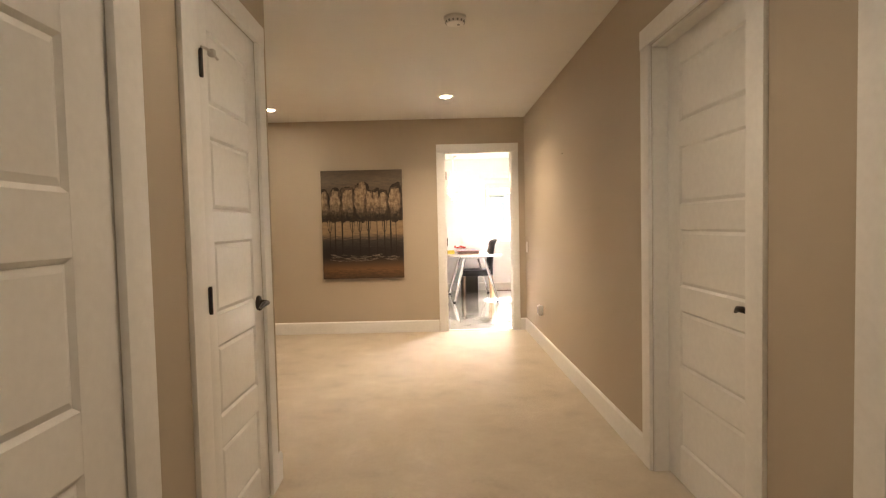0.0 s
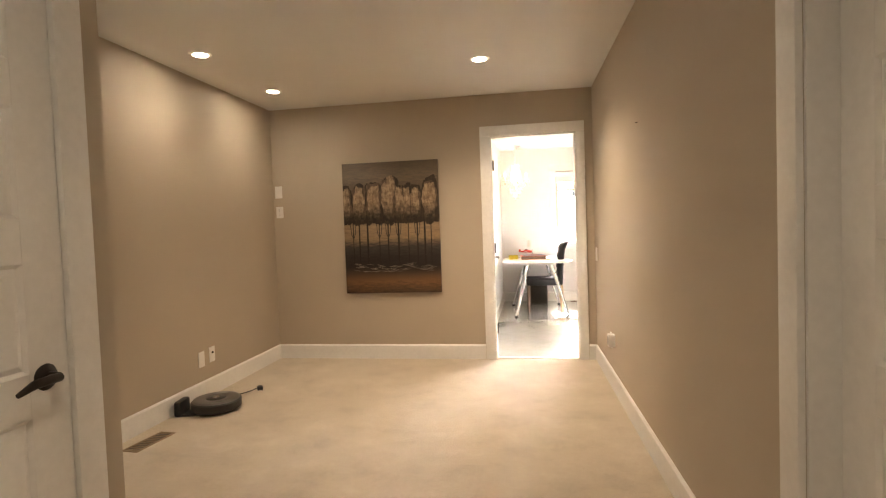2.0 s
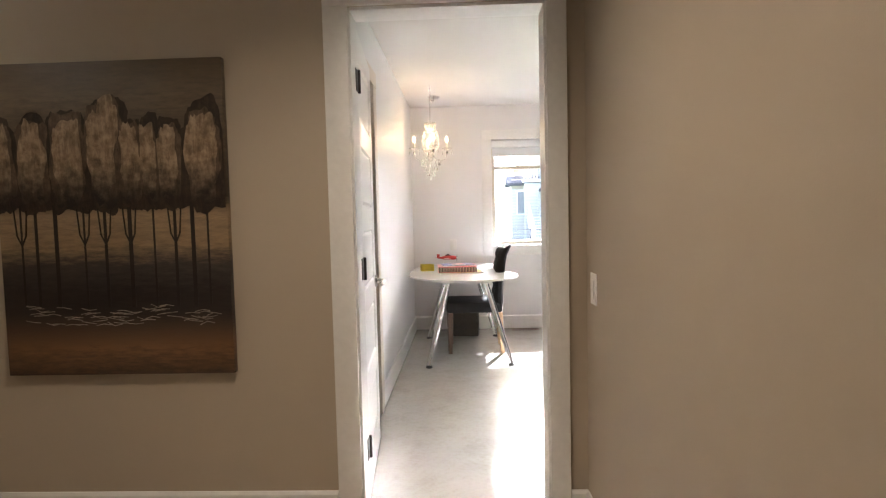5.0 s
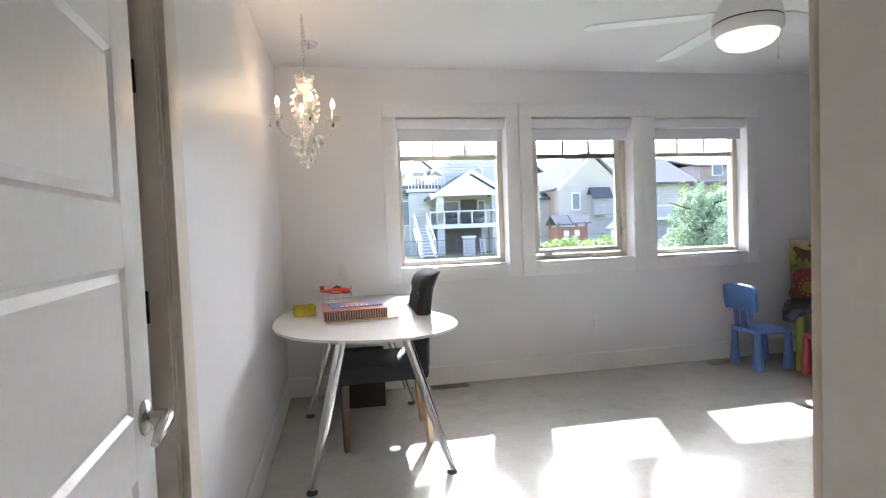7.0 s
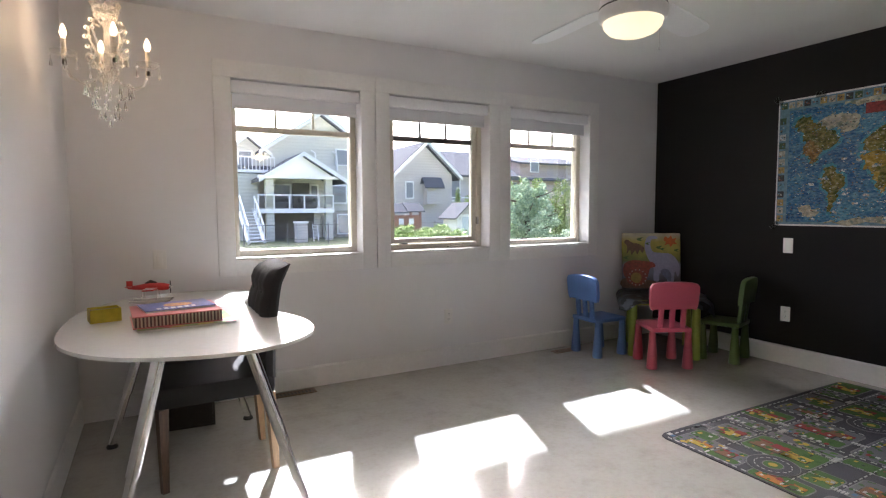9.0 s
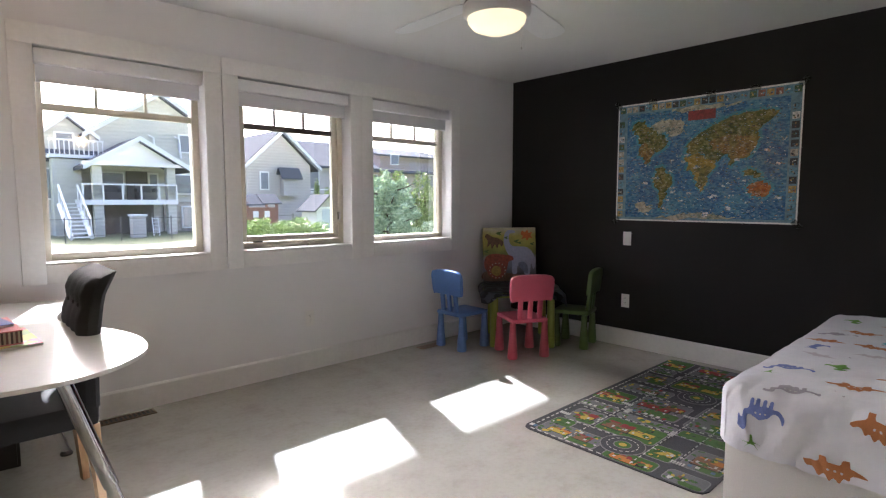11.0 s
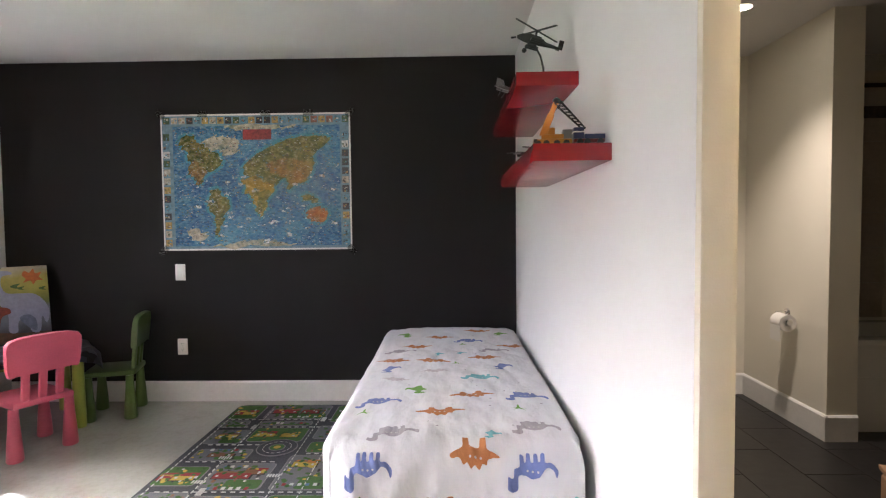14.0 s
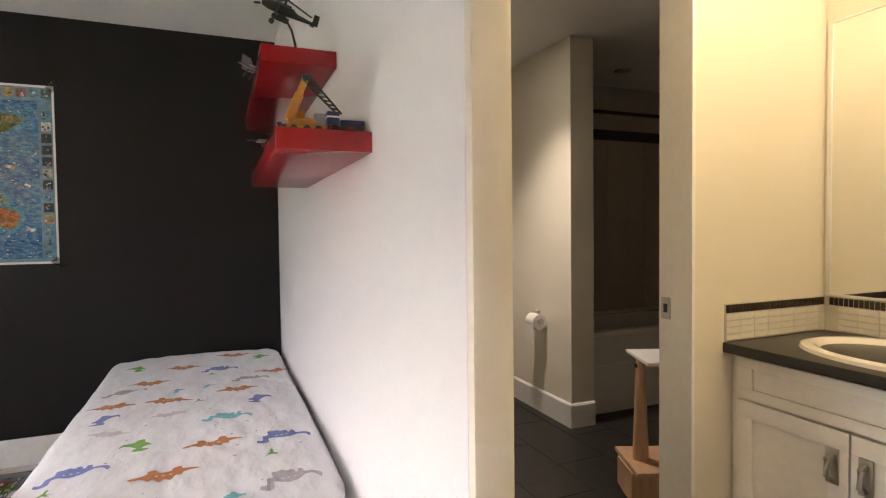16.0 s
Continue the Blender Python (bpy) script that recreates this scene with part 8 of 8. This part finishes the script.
def gable(bm, x0, x1, y0, y1, z, rise, over=0.4, thick=0.18, along_y=True):
    """A pitched roof over a rectangle, its ridge along y or along x."""
    if along_y:
        a0, a1, b0, b1 = x0 - over, x1 + over, y0 - over, y1 + over
    else:
        a0, a1, b0, b1 = y0 - over, y1 + over, x0 - over, x1 + over
    mid = (a0 + a1) / 2
    drop = rise * over / ((a1 - a0) / 2 - over)
    prof = [(a0, z - drop), (mid, z + rise), (a1, z - drop), (a1, z - drop - thick), (mid, z + rise - thick), (a0, z - drop - thick)]
    f = []
    for b in (b0, b1):
        f.append([bm.verts.new((a, b, h) if along_y else (b, a, h)) for a, h in prof])
    n = len(prof)
    for i in range(n):
        bm.faces.new((f[0][i], f[0][(i + 1) % n], f[1][(i + 1) % n], f[1][i]))
    for g in f:
        bm.faces.new((g[0], g[1], g[4], g[5]))
        bm.faces.new((g[1], g[2], g[3], g[4]))


def gable_wall(bm, x0, x1, y, t, z, rise):
    pts = [(x0, z), (x1, z), ((x0 + x1) / 2, z + rise)]
    a = [bm.verts.new((x, y, h)) for x, h in pts]
    b = [bm.verts.new((x, y + t, h)) for x, h in pts]
    bm.faces.new(a)
    bm.faces.new(b[::-1])
    for i in range(3):
        bm.faces.new((a[i], a[(i + 1) % 3], b[(i + 1) % 3], b[i]))


def house_window(parent, x0, x1, y, z0, z1):
    w = boxed("window", (x0 - 0.09, y - 0.07, z0 - 0.09), (x1 + 0.09, y - 0.002, z1 + 0.09), M_XTRIM, parent, 0.01)
    boxed("pane", (x0, y - 0.085, z0), (x1, y - 0.071, z1), M_XGLASS, w)
    return w


# Sage house with a covered deck.
h1 = thing("house", "sage green two-storey house with covered white deck", "house")
boxed("wall", (3.6, 33.0, GZ), (13.0, 42.0, 3.6), M_SIDE1, h1)
boxed("upper_wall", (6.3, 33.6, 3.6), (12.9, 42.0, 5.0), M_SIDE1, h1)
boxed("tower_wall", (4.4, 34.0, 3.6), (6.3, 40.0, 4.9), M_SIDE1, h1)
bm = bmesh.new()
gable(bm, 6.3, 12.9, 33.6, 42, 5.0, 2.25, 0.45)
gable(bm, 4.4, 6.3, 34.0, 40, 4.9, 0.8, 0.4)
gable(bm, 3.6, 6.3, 33.0, 33.9, 3.55, 0.3, 0.3, along_y=False)
part("roof", bm, M_ROOF, h1, "grey shingle roof", False)
bm = bmesh.new()
gable_wall(bm, 6.3, 12.9, 33.58, 0.3, 5.0, 2.1)
gable_wall(bm, 4.4, 6.3, 33.98, 0.3, 4.9, 0.7)
part("upper_gable", bm, M_SIDE1, h1, "sage gable wall", False)
bm = bmesh.new()
gable(bm, 6.3, 12.9, 33.13, 32.30, 5.02, 2.25, 0.45, 0.26)
gable(bm, 4.4, 6.3, 33.58, 32.82, 4.92, 0.8, 0.4, 0.22)
part("barge_board", bm, M_XTRIM, h1, "white barge boards", False)
bm = bmesh.new()
gable_wall(bm, 5.6, 9.7, 30.2, 0.3, 3.12, 1.15)
part("gable_end", bm, M_XTRIM, h1, "cream gable boards", False)
bm = bmesh.new()
gable(bm, 5.6, 9.7, 30.2, 33.2, 3.12, 1.25, 0.35)
part("porch_roof", bm, M_ROOF, h1, "grey porch roof", False)
bm = bmesh.new()
gable(bm, 5.6, 9.7, 29.82, 29.14, 3.14, 1.25, 0.35, 0.24)
part("porch_trim", bm, M_XTRIM, h1, "white porch trim", False)
boxed("fascia", (5.3, 29.9, 2.95), (10.0, 30.2, 3.12), M_XTRIM, h1)
boxed("deck", (5.25, 30.0, 1.08), (9.4, 33.0, 1.32), M_XTRIM, h1, 0, "white deck edge")
for x in (5.9, 9.15):
    boxed("porch_post", (x - 0.2, 30.1, 1.32), (x + 0.2, 30.5, 2.95), M_SIDE1, h1)
    boxed("deck_post", (x - 0.2, 30.1, GZ), (x + 0.2, 30.5, 1.08), M_SIDE1, h1)
rail = boxed("deck_railing", (5.25, 30.02, 2.02), (9.4, 30.10, 2.09), M_XTRIM, h1)
for k in range(6):
    boxed("rail_post", (5.25 + k * 0.815, 30.02, 1.32), (5.32 + k * 0.815, 30.10, 2.02), M_XTRIM, rail)
boxed("rail_glass", (5.3, 30.05, 1.40), (9.35, 30.065, 1.98), M_GLASS, rail, 0, "clear railing glass")
# Flat dark sheets: the deck's and porch's shade is put into their colour.
boxed("window_wall", (6.1, 32.9, GZ), (9.0, 32.99, 1.07), M_DARK, h1, 0, "lower glazing, coloured dark for shade under the deck")
boxed("shaded_porch_wall", (7.75, 32.88, 1.33), (8.75, 32.99, 2.85), M_DARK, h1, 0, "flat dark sheet for a shaded recess on the deck")
for x0, x1, z0, z1 in [(5.0, 5.5, 1.4, 2.8), (6.35, 7.55, 1.7, 2.7), (8.85, 9.2, 1.4, 2.7), (10.1, 11.0, 1.7, 2.7), (10.5, 11.2, -0.2, 0.9), (4.0, 4.5, 1.4, 2.8)]:
    house_window(h1, x0, x1, 32.86, z0, z1)
for x0, x1, z0, z1, yy in [(10.7, 11.6, 4.1, 5.0, 33.58), (4.9, 5.6, 3.8, 4.7, 33.98)]:
    house_window(h1, x0, x1, yy, z0, z1)
for x in (9.05, 10.4):
    bm = bmesh.new()
    tube(bm, [(x, 33.5, 4.9), (x + 0.25, 33.45, 4.75), (x + 0.3, 33.45, 3.7)], 0.06, 6)
    part("downpipe", bm, M_XTRIM, h1, "white downpipe", False)
for x, y in ((6.6, 31.0), (8.2, 31.2)):
    seat = thing("patio_chair", "dark wicker patio chair on the deck", "chair", pose(x, y, 1.32), "deck furniture")
    bm = bmesh.new()
    box(bm, (-0.42, -0.4, 0.0), (0.42, 0.4, 0.38), 0.06)
    part("seat", bm, M_DARK, seat)
    bm = bmesh.new()
    box(bm, (-0.42, 0.25, 0.38), (0.42, 0.4, 0.85), 0.06)
    part("backrest", bm, M_DARK, seat)
    for sx in (-1, 1):
        bm = bmesh.new()
        box(bm, (sx * 0.42 - 0.07, -0.4, 0.38), (sx * 0.42 + 0.07, 0.25, 0.58), 0.04)
        part("armrest", bm, M_DARK, seat)
boxed("stone_base", (9.5, 32.85, GZ), (13.05, 32.98, 1.2), M_STONE, h1, 0, "ledge stone cladding")
st = boxed("stair_stringer", (4.42, 28.1, GZ), (4.48, 28.3, 0.02), M_XTRIM, h1)
for k in range(10):
    f = k / 9
    boxed("tread", (4.45, 30.6 - 2.5 * f, 1.1 - 1.45 * f), (5.2, 30.9 - 2.5 * f, 1.15 - 1.45 * f), M_XTRIM, st)
for x in (4.45, 5.2):
    bm = bmesh.new()
    tube(bm, [(x, 30.8, 2.0), (x, 28.1, 0.45)], 0.045, 4)
    tube(bm, [(x, 30.8, 1.1), (x, 28.1, -0.35)], 0.11, 4)
    for k in range(5):
        f = k / 4
        tube(bm, [(x, 30.8 - 2.7 * f, 1.1 - 1.45 * f), (x, 30.8 - 2.7 * f, 2.0 - 1.55 * f)], 0.03, 4)
    part("stair_rail", bm, M_XTRIM, st, "white stair rail", False)
boxed("bay", (4.4, 32.0, GZ), (5.6, 33.0, 3.3), M_SIDE1, h1)
bal = boxed("upper_balcony", (4.3, 31.9, 3.35), (6.6, 33.6, 3.5), M_XTRIM, h1, 0, "white upper balcony")
boxed("balcony_rail", (4.3, 31.92, 4.18), (6.6, 31.98, 4.26), M_XTRIM, bal)
for k in range(12):
    boxed("baluster", (4.32 + k * 0.2, 31.93, 3.5), (4.36 + k * 0.2, 31.97, 4.18), M_XTRIM, bal)

# Grey house.
h2 = thing("house", "grey sided house with a tall gable", "house")
boxed("wall", (15.6, 36.0, GZ), (20.4, 46.0, 4.0), M_SIDE2, h2)
boxed("side_wing_wall", (13.2, 38.0, GZ), (15.6, 45.0, 3.2), M_SIDE2, h2)
boxed("wing_wall", (20.4, 37.5, GZ), (27.0, 46.0, 4.2), M_SIDE2, h2)
bm = bmesh.new()
gable(bm, 15.6, 20.4, 36.0, 46, 4.0, 2.2, 0.45)
gable(bm, 13.2, 15.6, 38.0, 45, 3.2, 1.2, 0.4, along_y=False)
gable(bm, 20.4, 27.0, 37.5, 46, 4.2, 2.1, 0.5, along_y=False)
part("roof", bm, M_ROOF, h2, "grey shingle roof", False)
bm = bmesh.new()
gable_wall(bm, 15.6, 20.4, 35.98, 0.3, 4.0, 2.05)
part("gable_end", bm, M_SIDE2, h2, "", False)
bm = bmesh.new()
gable(bm, 15.6, 20.4, 35.53, 34.72, 4.02, 2.2, 0.45, 0.24)
part("barge_board", bm, M_XTRIM, h2, "white barge boards", False)
for x0, x1, z0, z1 in [(16.6, 17.1, 2.1, 3.2)]:
    house_window(h2, x0, x1, 36.0, z0, z1)
for x0, x1, z0, z1 in [(21.0, 21.9, 2.0, 3.6), (23.0, 23.9, 2.0, 3.6), (21.4, 22.6, -0.5, 1.0)]:
    house_window(h2, x0, x1, 37.5, z0, z1)
bmp = boxed("bump_out", (18.0, 35.4, 1.6), (19.1, 36.0, 3.2), M_SIDE2, h2)
bm = bmesh.new()
gable(bm, 18.0, 19.1, 35.4, 36.0, 3.2, 0.4, 0.25, 0.1, along_y=False)
part("bump_roof", bm, M_ROOF, bmp, "", False)
boxed("balcony", (20.6, 36.3, 1.1), (25.5, 37.5, 1.3), M_XTRIM, h2, 0, "white balcony")
boxed("balcony_rail", (20.6, 36.3, 2.1), (25.5, 36.36, 2.18), M_XTRIM, h2)

# Tan house.
h3 = thing("house", "tan two-storey house with low grey roofs", "house")
boxed("wall", (29.0, 44.0, GZ), (42.0, 54.0, 4.6), M_SIDE3, h3)
boxed("upper_wall", (33.4, 45.0, 4.6), (42.0, 54.0, 6.1), M_SIDE3, h3)
bm = bmesh.new()
gable(bm, 29.0, 42.0, 44.0, 54, 4.4, 1.4, 0.7, along_y=False)
gable(bm, 33.4, 42.0, 45.0, 54, 6.1, 1.0, 0.7, along_y=False)
part("roof", bm, M_ROOF, h3, "grey low-pitched roof", False)
for x0, x1, z0, z1 in [(34.0, 34.9, 5.0, 5.9), (38.0, 39.6, 2.8, 4.0), (31.0, 32.2, 2.6, 3.8)]:
    house_window(h3, x0, x1, 45.0 if z0 > 5 else 44.0, z0, z1)
h4 = thing("house", "pale far house between the roofs", "house")
boxed("wall", (22.5, 50, GZ), (28.5, 58, 4.0), M_SIDE1, h4)
bm = bmesh.new()
gable(bm, 22.5, 28.5, 50, 58, 4.0, 2.2, 0.5)
part("roof", bm, M_ROOF, h4, "", False)
bm = bmesh.new()
gable_wall(bm, 22.5, 28.5, 49.98, 0.3, 4.0, 2.0)
part("gable_end", bm, M_XTRIM, h4, "", False)

# Garden play house, shed, pillar and fence.
ph = thing("play_house", "small red-brown wooden play house on posts", "play house", pose(11.2, 24.0, GZ) @ Matrix.Scale(0.83, 4))
M_CEDAR = wood_mat("cedar_boards", (0.16, 0.07, 0.045), (0.30, 0.15, 0.10))
boxed("cabin", (-0.9, 0, 0.9), (0.9, 1.4, 1.7), M_CEDAR, ph)
for x in (-0.85, 0.85):
    for y in (0.05, 1.35):
        boxed("post", (x - 0.06, y - 0.06, 0), (x + 0.06, y + 0.06, 2.0), M_CEDAR, ph)
bm = bmesh.new()
gable(bm, -0.95, 0.0, 0, 1.4, 1.95, 0.45, 0.12, 0.06, along_y=False)
gable(bm, 0.08, 1.0, 0, 1.4, 2.0, 0.45, 0.1, 0.06, along_y=False)
part("roof", bm, M_ROOF, ph, "pale grey roof", False)
for x in (-0.4, 0.25):
    boxed("opening", (x - 0.15, -0.02, 1.15), (x + 0.15, -0.004, 1.5), M_XTRIM, ph)
boxed("floor_deck", (-0.95, -0.3, 0.8), (0.95, 1.5, 0.9), M_CEDAR, ph)
sh2 = thing("garden_shed", "small white garden shed with a gable roof", "shed", pose(13.45, 22.0, GZ) @ Matrix.Scale(0.76, 4))
boxed("wall", (-0.8, 0, 0), (0.8, 1.8, 1.9), M_XTRIM, sh2)
bm = bmesh.new()
gable(bm, -0.8, 0.8, 0, 1.8, 1.9, 0.75, 0.25, 0.08)
part("roof", bm, M_ROOF, sh2, "", False)
bm = bmesh.new()
gable_wall(bm, -0.8, 0.8, -0.01, 0.1, 1.9, 0.7)
part("gable_end", bm, M_SIDE2, sh2, "", False)
boxed("door", (-0.45, -0.03, 0.05), (0.25, -0.002, 1.75), plain("shed_door", (0.5, 0.54, 0.6), 0.5), sh2)
pil = thing("gate_pillar", "square stone gate pillar with a flat cap", "pillar", pose(7.13, 28.5, GZ) @ Matrix.Scale(0.74, 4))
boxed("shaft", (-0.38, -0.38, 0), (0.38, 0.38, 1.35), M_SIDE2, pil, 0.02)
boxed("cap", (-0.46, -0.46, 1.35), (0.46, 0.46, 1.47), M_XTRIM, pil, 0.02)
fence = thing("garden_fence", "thin black metal fence along the lawn", "fence", pose(0, 26.5, GZ))
bm = bmesh.new()
for z in (0.25, 0.95):
    box(bm, (-4, -0.01, z), (22, 0.01, z + 0.02))
part("rails", bm, M_DARK, fence, "", False)
for k in range(14):
    boxed("post", (-4 + k * 2 - 0.02, -0.02, 0), (-4 + k * 2 + 0.02, 0.02, 1.05), M_DARK, fence)
ladder = thing("stepladder", "white stepladder leaning by the deck", "ladder", pose(8.17, 29.4, GZ, -14) @ Matrix.Scale(0.6, 4))
for x in (-0.22, 0.22):
    boxed("rail", (x - 0.035, -0.02, 0), (x + 0.035, 0.03, 1.6), M_XTRIM, ladder)
for k in range(5):
    boxed("rung", (-0.2, -0.03, 0.22 + k * 0.3), (0.2, 0.05, 0.26 + k * 0.3), M_XTRIM, ladder)


def leaf_mat(name, a, b3):
    m, nt, b = nodes_of(name)
    g = nt.nodes.new("ShaderNodeNewGeometry")
    nt.links.new(ramp(nt, g.outputs["Random Per Island"], [(0.1, a), (0.9, b3)]), b.inputs["Base Color"])
    b.inputs["Roughness"].default_value = 0.7
    b.inputs["Subsurface Weight"].default_value = 0.0
    return m


def leaves(name, material, blobs, count, size, seed, parent):
    """Many small leaf blades scattered through lobes."""
    r = np.random.default_rng(seed)
    verts, faces = [], []
    w = np.array([b[3] ** 2 for b in blobs])
    pick = r.choice(len(blobs), count, p=w / w.sum())
    for i in pick:
        cx, cy, cz, rad, rz = blobs[i]
        d = r.normal(size=3)
        d /= np.linalg.norm(d)
        k = r.uniform(0.55, 1.05)
        c = np.array([cx, cy, cz]) + d * k * np.array([rad, rad, rz])
        u = r.normal(size=3)
        u /= np.linalg.norm(u)
        v = np.cross(u, r.normal(size=3))
        v /= np.linalg.norm(v) + 1e-9
        s = size * r.uniform(0.6, 1.4)
        n0 = len(verts)
        verts += [tuple(c - u * s), tuple(c + v * s * 0.35), tuple(c + u * s), tuple(c - v * s * 0.35)]
        faces.append((n0, n0 + 1, n0 + 2, n0 + 3))
    me = bpy.data.meshes.new(name)
    me.from_pydata(verts, [], faces)
    me.materials.append(material)
    ob = new(name, me)
    ob.parent = parent
    return ob


M_PINELEAF, M_HEDGE, M_SHRUB = leaf_mat("blue_green_needles", (0.20, 0.28, 0.17), (0.54, 0.62, 0.44)), leaf_mat("hedge_leaves", (0.13, 0.18, 0.05), (0.34, 0.40, 0.15)), leaf_mat("shrub_leaves", (0.14, 0.22, 0.05), (0.34, 0.42, 0.14))
M_BARK = wood_mat("bark", (0.06, 0.045, 0.03), (0.14, 0.10, 0.07), 0.5, 0.9)
pine = thing("pine_tree", "bushy blue-green pine in the garden", "tree", pose(12.35, 16.0, GZ))
bm = bmesh.new()
tube(bm, [(0, 0, 0), (0.05, 0, 0.8), (0, 0.05, 1.6), (0.05, 0, 2.5)], 0.1, 8, [0.14, 0.11, 0.08, 0.03])
for k in range(12):
    a, z = k * 2.4, 0.4 + k * 0.16
    tube(bm, [(0, 0, z), (0.6 * math.cos(a), 0.6 * math.sin(a), z + 0.15), (1.1 * math.cos(a), 1.1 * math.sin(a), z + 0.35)], 0.03, 6, [0.045, 0.03, 0.012])
part("trunk", bm, M_BARK, pine, "brown trunk with limbs")
rp = random.Random(8)
blobs = []
for k in range(34):
    a, z = k * 2.4 + rp.uniform(-0.3, 0.3), 0.2 + 2.0 * k / 34
    reach = (1.95 - 0.70 * z) * rp.uniform(0.7, 1.15)
    for s in (0.35, 0.55, 0.75, 0.9, 1.0):
        blobs.append((reach * s * math.cos(a), reach * s * math.sin(a), z + 0.45 * s * s + rp.uniform(-0.05, 0.05), 0.27 - 0.12 * s, 0.22 - 0.08 * s))
leaves("crown", M_PINELEAF, blobs, 24000, 0.055, 4, pine)
for n in range(9):
    hx = thing("cedar_hedge", "tall green columnar cedar in the garden hedge", "hedge tree", pose(14.5 + n * 0.68, 20.2 + 0.15 * (n % 2), GZ), "cedar hedge")
    bm = bmesh.new()
    tube(bm, [(0, 0, 0), (0, 0, 2.0)], 0.05, 6)
    part("trunk", bm, M_BARK, hx)
    leaves("crown", M_HEDGE, [(rp.uniform(-0.12, 0.12), rp.uniform(-0.12, 0.12), 0.3 + 0.26 * k, 0.42 - 0.024 * k, 0.3) for k in range(11)], 1800, 0.07, 30 + n, hx)
for n in range(7):
    sx = thing("garden_shrub", "low bright green shrub by the fence", "shrub", pose(6.9 + n * 0.5, 16.8 + 0.2 * (n % 3), GZ) @ Matrix.Scale(0.95 + 0.1 * (n % 3), 4), "low garden shrubs")
    bm = bmesh.new()
    tube(bm, [(0, 0, 0), (0.03, 0.02, 0.5)], 0.03, 6)
    part("stem", bm, M_BARK, sx)
    leaves("crown", M_SHRUB, [(rp.uniform(-0.25, 0.25), rp.uniform(-0.2, 0.2), 0.35 + 0.22 * (k % 3), 0.3, 0.25) for k in range(6)], 900, 0.06, 60 + n, sx)
for x, y, s in [(17.3, 33.5, 1.0), (18.1, 33.5, 0.8)]:
    cx = thing("cypress_tree", "slim dark green cypress by the grey house", "tree", pose(x + 2.2, y, GZ))
    bm = bmesh.new()
    tube(bm, [(0, 0, 0), (0, 0, 2.6 * s)], 0.06, 6)
    part("trunk", bm, M_BARK, cx)
    leaves("crown", M_HEDGE, [(0, 0, 0.3 + 0.3 * k, 0.42 - 0.03 * k, 0.35) for k in range(int(10 * s))], 1500, 0.10, 90 + int(x), cx)
